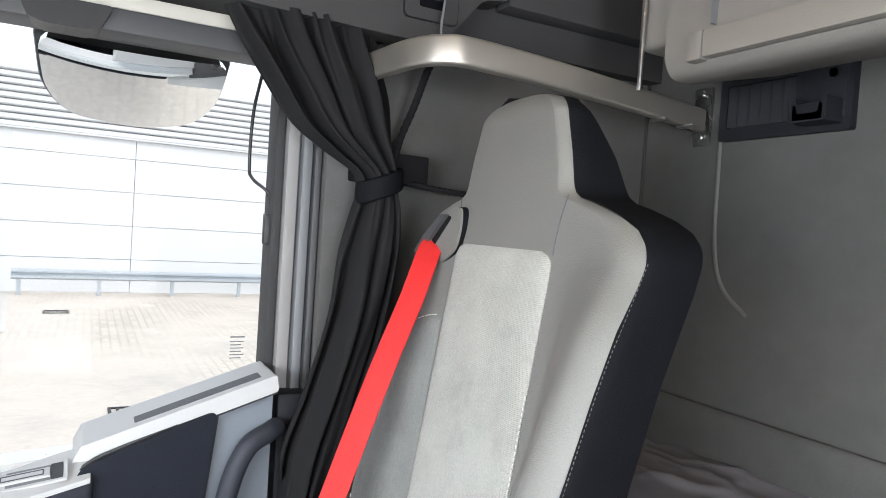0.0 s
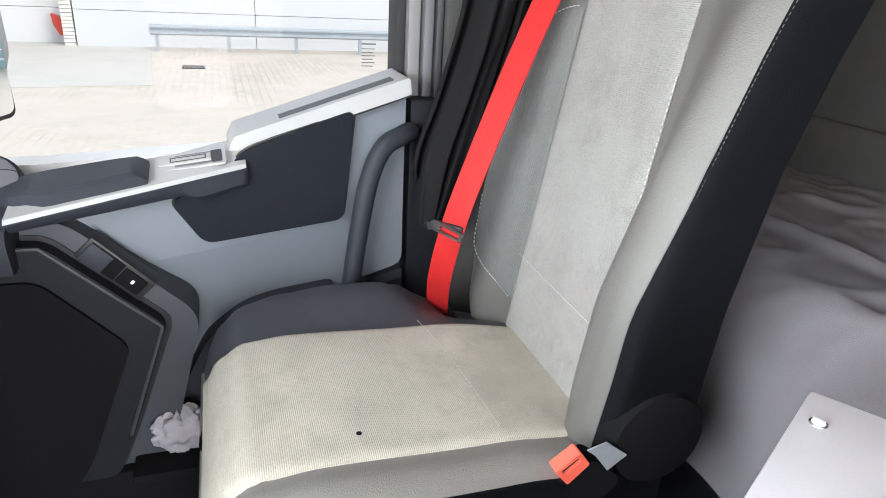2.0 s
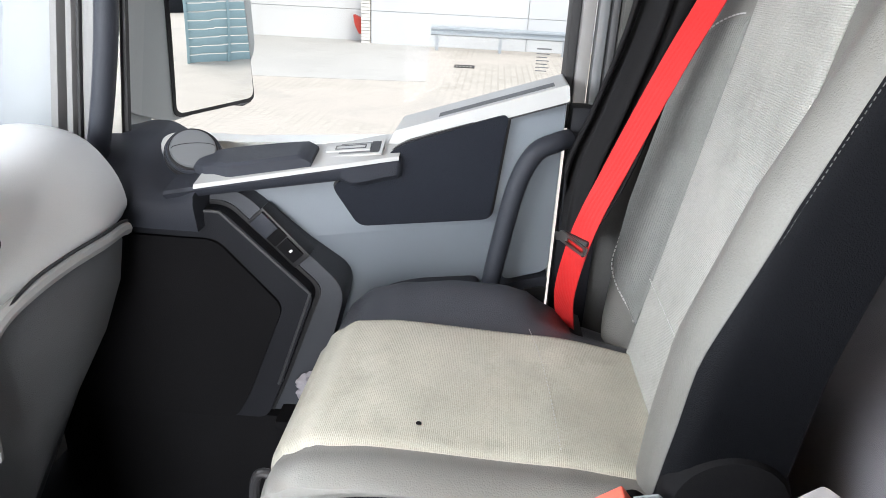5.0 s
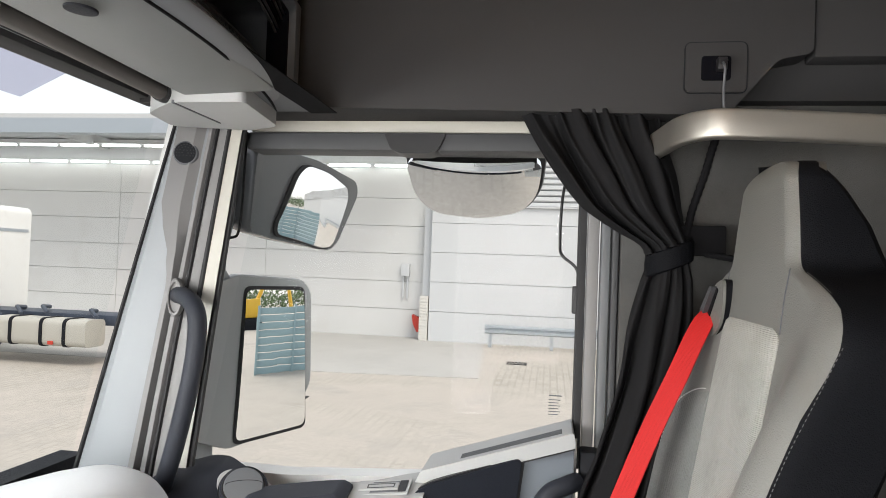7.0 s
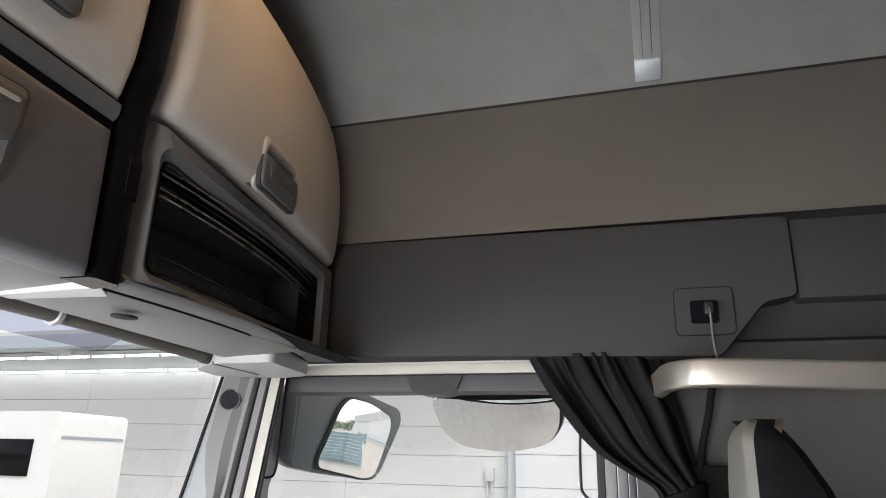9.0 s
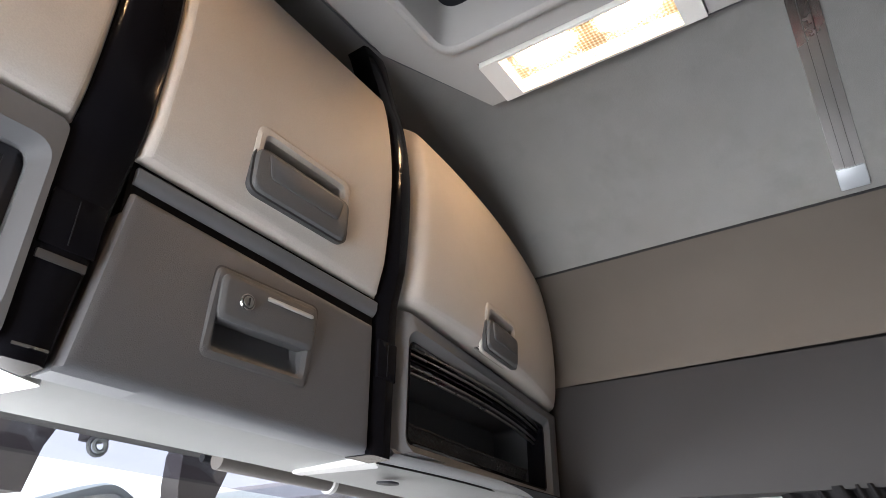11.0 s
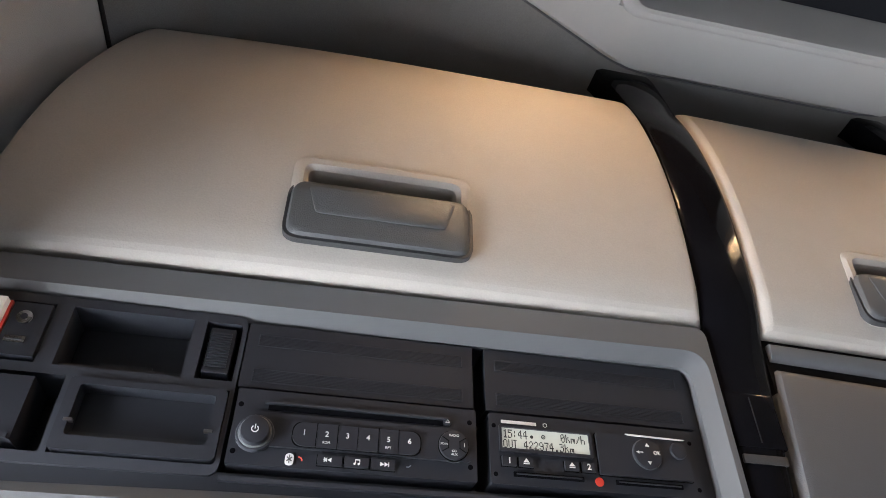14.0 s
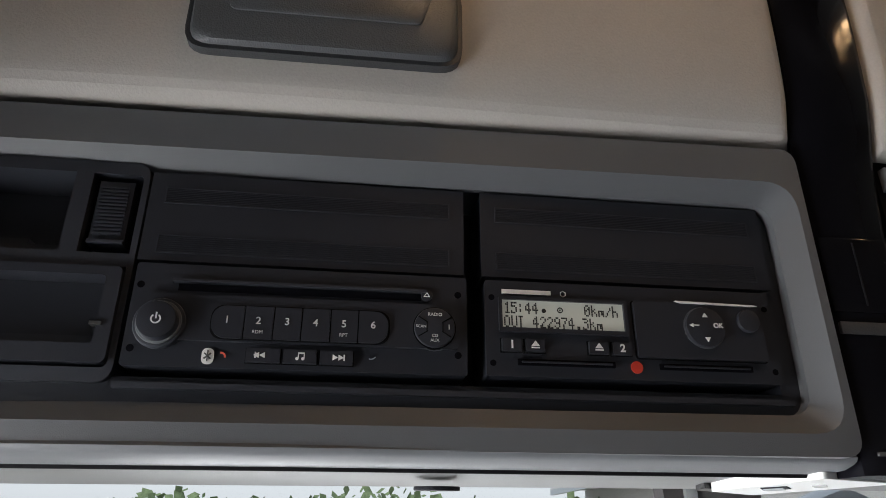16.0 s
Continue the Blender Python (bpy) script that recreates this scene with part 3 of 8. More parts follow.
def pull_handle(cx, cz, w, h, parent):
    """A moulded pull: a sunk finger recess with a thin rim over a grey flap."""
    t, b, x0, x1 = cz + h / 2, cz - h / 2, cx - w / 2, cx + w / 2
    fl = cz + h * 0.10

    def around(inset, d, r):
        return [(p[0], face_y(p[0], p[1]) + d, p[1]) for p in rounded(rect(x0 + inset, x1 - inset, b + inset, t - inset), r, 5)]
    hd = part("handle", loft([around(-0.003, 0.004, 0.016), around(-0.003, -0.0012, 0.016), around(0.001, -0.0036, 0.014), around(0.007, -0.0030, 0.011), around(0.011, 0.002, 0.008), around(0.012, 0.024, 0.008)], cap=False), BEIGE, parent, "moulded pull handle")
    back = box(x0 + 0.004, x1 - 0.004, 0.020, 0.024, b + 0.004, t - 0.004)
    for v in back.verts:
        v.co.y += face_y(v.co.x, cz)
    part("recess", back, BUNKBEIGE, hd, "finger recess")

    def ring(inset, low, high, r):
        pts = rounded(rect(x0 - 0.001 + inset, x1 + 0.001 - inset, b - 0.001 + inset, fl + 0.004 - inset * 0.6), r, 5)
        return [(p[0], face_y(p[0], cz) + low + (high - low) * (p[1] - b) / (fl + 0.006 - b), p[1]) for p in pts]
    part("flap_gap", loft([ring(-0.003, 0.004, 0.004, 0.016), ring(-0.003, -0.0030, -0.0030, 0.016), ring(0.004, -0.0030, -0.0030, 0.012)]), SLATEDARK, hd)
    part("flap", loft([ring(0.0, 0.010, 0.010, 0.014), ring(0.0, -0.0035, -0.0045, 0.014), ring(0.002, -0.0065, -0.0085, 0.013), ring(0.006, -0.0078, -0.0105, 0.010)]), HANDLE, hd, "slate grey flap")
    tz, bz = fl - 0.002, b + h * 0.24

    def slope_y(x, z):
        return face_y(x, cz) - 0.0078 - 0.0027 * (z - b) / (fl + 0.006 - b)
    rings = []
    for k, d in ((1.0, 0.002), (1.0, -0.0010), (0.96, -0.0022)):
        rings.append([(cx + (px - cx) * k, slope_y(cx + (px - cx) * k, pz) + d, (tz + bz) / 2 + (pz - (tz + bz) / 2) * (k if k == 1 else 0.90)) for px, pz in rounded([(cx - w * 0.36, bz), (cx + w * 0.36, bz), (cx + w * 0.415, tz), (cx - w * 0.415, tz)], 0.004, 3)])
    part("grip", loft(rings), HANDLE, hd)
    return hd


# the three locker units
left_unit = thing("overhead_locker", (-0.58, 0.3, 1.45), "beige overhead locker with a grey pull handle over the radio bay", "overhead locker", "overhead lockers")
part("body", box(-0.90, -0.243, 0.21, 0.50, 1.66, 1.95), GREY, left_unit)
lid = curved_door("lid", -0.905, -0.234, (1.661, 1.660), (2.004, 2.03), BEIGE, left_unit, (0.070, 0.006), "beige curved lid", hole=(-0.5555, 1.737, 0.166, 0.094))
pull_handle(-0.5555, 1.737, 0.166, 0.094, lid)

mid_unit = thing("overhead_locker", (0, 0.3, 1.44), "beige locker above a grey lockable compartment", "overhead locker", "overhead lockers")
part("body", box(-0.178, 0.19, 0.20, 0.35, 1.464, 2.0), GREY, mid_unit)
lid = curved_door("lid", -0.170, 0.192, (1.657, 1.647), (2.02, 1.995), BEIGE, mid_unit, (0.0, 0.0), "beige curved lid", hole=(0.022, 1.7245, 0.150, 0.085))
pull_handle(0.022, 1.7245, 0.150, 0.085, lid)

right_unit = thing("overhead_locker", (0.57, 0.3, 1.44), "beige locker over an open netted shelf", "overhead locker", "overhead lockers")
part("body", box(0.24, 0.90, 0.26, 0.50, 1.66, 1.93), GREY, right_unit)
part("shelf_back", box(0.24, 0.93, 0.352, 0.362, 1.461, 1.68), SHELFGREY, right_unit)
part("shelf_floor", box(0.26, 0.92, 0.20, 0.351, 1.462, 1.468), SHELFGREY, right_unit)
lid = curved_door("lid", 0.243, 0.905, (1.664, 1.662), (1.99, 1.925), BEIGE, right_unit, (0.0, 0.10), "beige curved lid", hole=(0.521, 1.696, 0.124, 0.080), turn=0.022)
pull_handle(0.521, 1.696, 0.124, 0.080, lid)

# grey lower faces
def rise(x):
    return 0.016 * max(0.0, (x - 0.25) / 0.6)


def bezel(xl, xr, z0, z1, hole, mat, parent, deep=0.05, name="bezel", turn=0.0):
    """A moulded frame following the curved face, with a rounded opening."""
    outer = rounded(rect(xl, xr, z0, z1), 0.012, 6)
    soft = rounded(rect(xl + 0.011, xr - 0.004, z0 + 0.004, z1 - 0.004), 0.012, 6)
    inner = rounded(rect(*hole), 0.016, 6)
    mid = rounded(rect(hole[0] - 0.012, hole[1] + 0.012, hole[2] - 0.012, hole[3] + 0.012), 0.022, 6)
    rings = []
    for poly, off in ((outer, 0.05), (outer, 0.006), ([(p[0] * 0.997 + q[0] * 0.003, p[1] * 0.97 + q[1] * 0.03) for p, q in zip(outer, mid)], 0.0), (soft, 0.0), (mid, 0.0), (inner, 0.012), (inner, deep)):
        rings.append([(p[0], face_y(p[0], p[1]) + off + turn * max(0.0, 1 - (p[0] - xl) / 0.030) ** 1.6, p[1] + rise(p[0]) * min(1.0, max(0.0, (1.604 - p[1]) / 0.13))) for p in poly])
    return part(name, loft(rings, cap=False), mat, parent)


part("lid_gap", box(-0.90, -0.240, 0.172, 0.209, 1.640, 1.675), MATTE, left_unit)
bezel(-0.918, -0.236, 1.452, 1.655, (-0.885, -0.254, 1.477, 1.617), BEZEL, left_unit)
bezel(0.243, 0.925, 1.452, 1.654, (0.276, 0.836, 1.470, 1.616), BEZEL, right_unit, 0.20, turn=0.026)


def hole_ring(inset, off):
    pts = rounded(rect(0.276 + inset, 0.836 - inset, 1.470 + inset, 1.616 - inset), 0.014, 6)
    return [(x, face_y(x, z) + off, z + rise(x) * min(1.0, max(0.0, (1.604 - z) / 0.13))) for x, z in pts]


part("hole_trim", loft([hole_ring(-0.001, 0.030), hole_ring(-0.001, 0.0125), hole_ring(0.003, 0.0105), hole_ring(0.0055, 0.013), hole_ring(0.0055, 0.05)], cap=False), GLOSS, right_unit, "gloss black edging of the shelf")

# rounded lips under both lower faces
def lip(xl, xr, parent):
    rings = []
    for k in range(31):
        x = xl + (xr - xl) * k / 30
        y, e = face_y(x, 1.45), rise(x)
        rings.append([(x, y + 0.012, 1.460 + e), (x, y + 0.0050, 1.4530 + e), (x, y + 0.0065, 1.4508 + e), (x, y + 0.010, 1.4492 + e), (x, y + 0.018, 1.447 + e), (x, y + 0.036, 1.446 + e), (x, y + 0.037, 1.456 + e), (x, y + 0.03, 1.466 + e)])
    part("lip_seam", tube([(r[5][0], r[5][1] + 0.003, r[5][2] + 0.0005) for r in rings], 0.0028, 6), MATTE, parent, "dark seam under the lower face")
    return part("lower_lip", loft(rings), BEZEL, parent)


lip(-0.915, -0.237, left_unit)
lip(0.244, 0.922, right_unit)

# black glossy uprights
def upright(xa, xb, taper=0.0):
    t = thing("black_upright", ((xa + xb) / 2, 0.2, 1.44), "gloss black upright trim between overhead lockers", "trim", "black uprights")
    right = xb

    def edge(z):
        return right - taper * max(0.0, min(1.0, (1.66 - z) / 0.22))

    def ring(z, grow=0.0):
        xe = edge(z)
        y = face_y((xa + xb) / 2, z) + 0.003
        k = ramp_between(z, ((1.43, 0.0), (2.0, 0.0), (2.14, 0.012)))
        return [(xa - k, y + 0.04, z), (xa - k + 0.002, y + 0.004, z), (xa - k + 0.008, y, z), (xe + k - 0.008, y, z), (xe + k - 0.002, y + 0.004, z), (xe + k, y + 0.04, z)]
    rows = [ring(1.443 + (2.0 - 1.443) * i / 24) for i in range(25)]
    rows += [[(p[0] + (p[0] - (xa + xb) / 2) * 0.1 * i, p[1] + 0.012 * i, z) for p in ring(2.0)] for i, z in ((1, 2.04), (2, 2.08), (3, 2.12), (4, 2.15))]
    part("strip", loft(rows), GLOSS, t)
    ym = face_y((xa + xb) / 2, 1.58)
    if taper:
        part("catch_band", box(xa + 0.006, edge(1.53) - 0.004, ym + 0.0016, ym + 0.02, 1.526, 1.534, 0.001), SLATEDARK, t)
        part("base_line", box(xa + 0.010, edge(1.46) - 0.006, face_y(xa, 1.455) + 0.0016, ym + 0.02, 1.4535, 1.456, 0.0006), METAL, t, "thin chrome line")
    part("catch", box(xa + 0.004, edge(1.56) - 0.003, ym + 0.0020, ym + 0.03, 1.540, 1.592, 0.002), GLOSS, t, "black catch")
    part("catch_line", box((xa + edge(1.56)) / 2 - 0.0005, (xa + edge(1.56)) / 2 + 0.0005, ym + 0.0014, ym + 0.01, 1.545, 1.588), DARK, t)
    return t


upright(-0.236, -0.169, 0.025)
upright(0.195, 0.240)

# ---- roof hatch and lamps ----
hatch = thing("roof_hatch", (0, -0.19, 2.12), "grey framed roof hatch with a dark panel", "roof hatch")


def hatch_ring(gx, y0, y1, z, r):
    return [(p[0], p[1], z) for p in rounded([(-gx, y0), (gx, y0), (gx, y1), (-gx, y1)], r, 6)]


def island(grow, z):
    return [(p[0], p[1], z) for p in rounded([(-0.43 - grow, -0.56 - grow), (0.43 + grow, -0.56 - grow), (0.43 + grow, 0.09 + grow), (0.21, 0.19 + grow), (-0.21, 0.19 + grow), (-0.43 - grow, 0.09 + grow)], 0.05, 4)]


part("surround", bevel(loft([island(0.012, 2.16), island(0.012, 2.134), island(0.0, 2.122)], cap=False), 0), HEADLINER, hatch, "moulded grey hatch surround")


part("surround_seam", tube([Vector(p) for p in island(0.0125, 2.1335)] + [Vector(island(0.0125, 2.1335)[0])], 0.0022, 6), GREY, hatch, "dark seam round the surround")


def plate_mesh():
    """The flat surround between the island's edge, the hatch and the two lamps."""
    bm = bmesh.new()
    xs = [-0.43, -0.426, -0.320, -0.266, 0.266, 0.320, 0.426, 0.43]
    ys = [-0.56, -0.468, -0.302, 0.066, 0.099]
    g = {(i, j): bm.verts.new((x, y, 2.122)) for i, x in enumerate(xs) for j, y in enumerate(ys)}
    for i in range(len(xs) - 1):
        for j in range(len(ys) - 1):
            if (i in (1, 5) and j == 2) or (i == 3 and j in (1, 2, 3)):
                continue
            bm.faces.new((g[i, j], g[i + 1, j], g[i + 1, j + 1], g[i, j + 1]))
    a, b, c, d = (bm.verts.new(p) for p in ((-0.43, 0.099, 2.122), (0.43, 0.099, 2.122), (0.21, 0.19, 2.122), (-0.21, 0.19, 2.122)))
    bm.faces.new((a, b, c, d))
    return bm


part("surround_plate", plate_mesh(), HEADLINER, hatch)
part("rim", loft([hatch_ring(0.275, -0.478, 0.108, 2.123, 0.045), hatch_ring(0.273, -0.476, 0.106, 2.112, 0.045), hatch_ring(0.268, -0.471, 0.101, 2.1095, 0.042), hatch_ring(0.261, -0.464, 0.095, 2.1095, 0.038), hatch_ring(0.2555, -0.459, 0.0905, 2.113, 0.034), hatch_ring(0.254, -0.457, 0.088, 2.125, 0.032), hatch_ring(0.255, -0.458, 0.087, 2.21, 0.030)], cap=False), HEADLINER, hatch, "raised hatch rim")
part("panel", box(-0.268, 0.268, -0.47, 0.10, 2.207, 2.222), DARK, hatch, "dark hatch panel")


def roof_lamp(s):
    x0, x1, y0, y1, z = 0.322, 0.424, -0.30, 0.064, 2.116
    lamp = thing("roof_lamp", (s * 0.373, -0.12, z), "lit warm interior lamp in the headliner", "ceiling lamp", "roof lamps")
    a, b = sorted((s * x0, s * x1))
    part("frame", frame_ring(rect(a, b, y0, y1), rect(a + 0.005, b - 0.005, y0 + 0.036, y1 - 0.036), 2, z - 0.004, z + 0.03, 0.002), WHITEMARK, lamp, "white plastic lamp frame")
    part("reflector", box(a + 0.004, b - 0.004, y0 + 0.03, y1 - 0.03, z + 0.032, z + 0.036), LAMPBACK, lamp, "pale reflector")
    lens = bmesh.new()
    for k in range(44):
        yy = y0 + 0.037 + (y1 - y0 - 0.074) * k / 44
        c = box(a + 0.0055, b - 0.0055, yy, yy + 0.0030, z - 0.001, z + 0.002)
        me = bpy.data.meshes.new("rib")
        c.to_mesh(me)
        c.free()
        lens.from_mesh(me)
        bpy.data.meshes.remove(me)
    for k in range(14):
        xx = a + 0.006 + (b - a - 0.012) * k / 14
        c = box(xx, xx + 0.0020, y0 + 0.037, y1 - 0.037, z + 0.002, z + 0.004)
        me = bpy.data.meshes.new("rib")
        c.to_mesh(me)
        c.free()
        lens.from_mesh(me)
        bpy.data.meshes.remove(me)
    part("diffuser", lens, LAMPLENS, lamp, "ribbed clear diffuser", smooth=False)
    for yy in (y0 + 0.108, y1 - 0.108):
        bm = bmesh.new()
        bmesh.ops.create_uvsphere(bm, u_segments=16, v_segments=8, radius=1)
        turned(bm, Matrix.Translation(((a + b) / 2, yy, z + 0.022)) @ Matrix.Diagonal((0.025, 0.055, 0.007, 1)))
        part("bulb", bm, LAMPGLOW, lamp, "glowing bulb reflector")
    return lamp


LAMPBACK = material("lamp_reflector", (0.028, 0.022, 0.016), 0.5, vary=0.05, bump=0)
LAMPLENS = clear_glass("ribbed_lens", (0.90, 0.83, 0.72), 0.05)
roof_lamp(1)
roof_lamp(-1)
strap = thing("roof_rail", (0.6, -0.43, 2.0), "silver metal rail across the headliner", "rail")
for k, (w0, h) in enumerate(((0.0, 0.006), (0.016, 0.012), (0.032, 0.006))):
    part("rail_strip", sheet(lambda u, v, w0=w0, h=h: Vector((-0.785 + 1.57 * u, -0.452 + w0 + 0.0145 * v, roof_z(-0.785 + 1.57 * u) - h)), 40, 1, (0, 0, 0.012)), METAL, strap)
for s in (1, -1):
    part("end_cap", turned(box(-0.019, 0.019, -0.023, 0.023, -0.004, 0.006, 0.002), Matrix.Translation((s * 0.772, -0.428, roof_z(0.772) - 0.014)) @ Matrix.Rotation(radians(s * 47), 4, "Y")), STEEL, strap, "bright rail end cap")

# ---- passenger seat ----
def stitches(path, parent, gap=0.0055, length=0.0034, r=0.0007, name="stitching", mat=None):
    """A row of small stitches along a path."""
    pts = smooth_path(path, 40)
    bm = bmesh.new()
    acc, last, start = 0.0, pts[0], pts[0]
    for p in pts[1:]:
        acc += (p - last).length
        last = p
        if acc >= gap:
            acc = 0.0
            way = (p - start).normalized()
            a, b = start, start + way * length
            u = way.orthogonal().normalized() * r
            w = way.cross(u)
            vs = [bm.verts.new(q) for q in (a + u, a + w, a - u, a - w, b + u, b + w, b - u, b - w)]
            for k in range(4):
                bm.faces.new((vs[k], vs[(k + 1) % 4], vs[4 + (k + 1) % 4], vs[4 + k]))
            start = p
    return part(name, bm, mat or STITCH, parent)


SX = 0.643
BACK_ROWS = (
    # z, half width, how far the bolsters stand out, back
    (0.50, 0.200, 0.020, -0.455), (0.55, 0.232, 0.040, -0.465), (0.64, 0.240, 0.056, -0.470), (0.75, 0.244, 0.070, -0.475), (0.90, 0.247, 0.064, -0.500),
    (1.00, 0.247, 0.046, -0.532), (1.06, 0.247, 0.032, -0.556), (1.10, 0.247, 0.016, -0.572), (1.128, 0.247, 0.008, -0.580), (1.145, 0.242, 0.004, -0.586),
    (1.162, 0.228, 0.0, -0.590), (1.175, 0.203, 0.0, -0.592), (1.187, 0.168, 0.0, -0.594), (1.197, 0.130, 0.0, -0.596), (1.21, 0.122, 0.0, -0.594),
    (1.25, 0.112, 0.0, -0.582), (1.29, 0.099, 0.0, -0.562), (1.305, 0.094, 0.0, -0.552), (1.315, 0.085, 0.0, -0.546), (1.323, 0.072, 0.0, -0.54), (1.329, 0.05, 0.0, -0.534), (1.332, 0.025, 0.0, -0.526))


def back_face(z):
    return -0.385 - 0.18 * (min(z, 1.12) - 0.57) - 0.05 * max(0.0, z - 1.12) - 0.014 * max(0.0, (z - 1.30) / 0.032) ** 2


def row_at(z):
    for a, b in zip(BACK_ROWS, BACK_ROWS[1:]):
        if z <= b[0]:
            t = max(0.0, (z - a[0]) / (b[0] - a[0]))
            return [p + (q - p) * t for p, q in zip(a, b)]
    return list(BACK_ROWS[-1])


def bolster(s, out, z=1.0):
    """The backrest's front across its half width, s from -1 (inner side) to 1 (door side)."""
    a = abs(s)
    full = 0.90 if s > 0 else ramp_between(z, ((0.60, 0.74), (1.06, 0.90)))
    rise_up = ramp_between(a, ((0.50, 0.0), (full, 1.0)))
    size = out * (1.0 if s < 0 else 0.55)
    edge = max(0.0, (a - 0.84) / 0.16)
    return size * rise_up - (0.012 + size * (0.30 if s > 0 else 0.12)) * edge ** 2


def front_at(s, z):
    _, w, out, _ = row_at(z)
    return Vector((SX + 0.009 * ramp_between(z, ((1.13, 0.0), (1.19, 1.0))) + s * w, back_face(z) + bolster(s, out, z), z))


def seam_at(z):
    """Where the near bolster's grey front meets its dark side."""
    return ramp_between(z, ((0.52, 0.93), (0.70, 0.955), (0.92, 1.0)))


def passenger_seat():
    seat = thing("passenger_seat", (SX, -0.3, 0.0), "grey cloth and leatherette passenger seat with integral headrest", "seat")
    zs = [0.50 + 0.60 * k / 30 for k in range(30)] + [1.10 + 0.19 * k / 28 for k in range(28)] + [1.29 + 0.042 * k / 14 for k in range(15)]
    ss = [-1 + 2 * k / 80 for k in range(81)]
    fronts, shells = [], []
    for z in zs:
        _, w, out, b = row_at(z)
        m = seam_at(z)
        f = [front_at(-m + (s + 1) * (1 + m) / 2, z) for s in ss]
        fold = [front_at(-m + (m - 1) * q / 6, z) + Vector((0, 0.0006, 0)) for q in range(7)]
        fronts.append(f + [Vector((p.x * 0.97 + SX * 0.03, p.y - 0.03, z)) for p in f[::-1]])
        l, r = fold[-1], f[-1]
        shells.append([fold[0] + Vector((0.006, -0.006, 0))] + fold + [l + Vector((-0.003, -0.008, 0)), l + Vector((-0.004, -0.02, 0)), Vector((l.x - 0.004, (l.y + b) / 2, z)), Vector((l.x - 0.002, b + 0.014, z)), Vector((l.x + 0.014, b + 0.002, z)), Vector((SX - w * 0.6, b, z)), Vector((SX + w * 0.6, b, z)),
                       Vector((r.x - 0.02, b + 0.006, z)), Vector((r.x + 0.001, b + 0.03, z)), Vector((r.x + 0.004, (r.y + b) / 2, z)), r + Vector((0.004, -0.02, 0)), r + Vector((0.003, -0.008, 0)), r + Vector((-0.004, -0.004, 0)), Vector((SX + w * 0.8, back_face(z) - 0.025, z)), Vector((SX, back_face(z) - 0.025, z)), Vector((SX - w * 0.8, back_face(z) - 0.025, z))])
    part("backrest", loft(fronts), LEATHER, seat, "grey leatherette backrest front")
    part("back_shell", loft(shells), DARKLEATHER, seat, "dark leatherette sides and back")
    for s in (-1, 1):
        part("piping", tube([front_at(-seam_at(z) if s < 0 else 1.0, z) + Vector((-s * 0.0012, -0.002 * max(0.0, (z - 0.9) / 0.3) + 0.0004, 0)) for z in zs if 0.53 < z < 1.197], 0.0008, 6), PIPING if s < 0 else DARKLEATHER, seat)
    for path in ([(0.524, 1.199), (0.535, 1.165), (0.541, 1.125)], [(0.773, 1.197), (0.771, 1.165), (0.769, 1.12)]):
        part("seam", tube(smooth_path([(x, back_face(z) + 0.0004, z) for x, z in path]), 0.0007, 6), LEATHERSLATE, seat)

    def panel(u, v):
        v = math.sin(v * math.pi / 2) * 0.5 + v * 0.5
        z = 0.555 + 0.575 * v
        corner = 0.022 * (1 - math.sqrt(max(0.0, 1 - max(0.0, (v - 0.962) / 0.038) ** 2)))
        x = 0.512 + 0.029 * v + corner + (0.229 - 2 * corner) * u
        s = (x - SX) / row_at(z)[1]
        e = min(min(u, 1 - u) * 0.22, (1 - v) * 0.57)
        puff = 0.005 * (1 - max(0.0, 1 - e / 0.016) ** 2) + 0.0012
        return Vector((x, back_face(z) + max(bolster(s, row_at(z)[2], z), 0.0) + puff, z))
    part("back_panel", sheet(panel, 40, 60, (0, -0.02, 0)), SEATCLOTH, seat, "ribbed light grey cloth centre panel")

    def wing(u, v):
        z = 0.60 + 0.42 * v
        top = math.sqrt(max(0.0, 1 - max(0.0, (v - 0.72) / 0.28, (0.22 - v) / 0.22) ** 2))
        s0 = (0.741 + 0.03 * v - SX) / row_at(z)[1]
        s = s0 + (0.93 - s0) * u * top
        p = front_at(s, z)
        e = min(u, 1 - u, (1 - v) * 2)
        return p + Vector((0, 0.004 - 0.005 * max(0.0, 1 - e / 0.08) ** 2, 0))
    part("side_bolster", sheet(wing, 18, 36, (0, -0.02, 0)), SIDECLOTH, seat, "dark ribbed cloth side bolster")

    # cushion
    def cush_top(y):
        return ramp_between(y, ((-0.44, 0.556), (-0.25, 0.578), (-0.05, 0.585), (0.01, 0.580), (0.045, 0.562), (0.068, 0.53), (0.08, 0.49)))

    def cush_w(y):
        return ramp_between(y, ((-0.44, 0.225), (-0.3, 0.242), (-0.01, 0.245), (0.03, 0.240), (0.052, 0.230), (0.068, 0.215), (0.08, 0.192)))

    def pulled(y):
        return y if y < -0.1 else -0.1 + (y + 0.1) * 0.925

    def cush(s, y):
        a = abs(s)
        w = cush_w(y)
        if s < 0:
            up = 0.012 * ramp_between(a, ((0.72, 0.0), (0.88, 1.0))) - 0.010 * max(0.0, (a - 0.88) / 0.12) ** 2
        else:
            far = ramp_between(y, ((-0.44, -0.030), (-0.378, -0.038), (-0.315, -0.036), (-0.267, -0.008), (-0.235, 0.011), (-0.20, 0.018), (-0.14, 0.016), (-0.05, 0.004), (0.01, -0.004), (0.06, -0.010)))
            up = far * ramp_between(a, ((0.40, 0.0), (0.78, 1.0)))
            up -= 0.05 * max(0.0, (a - 0.86) / 0.14) ** 2
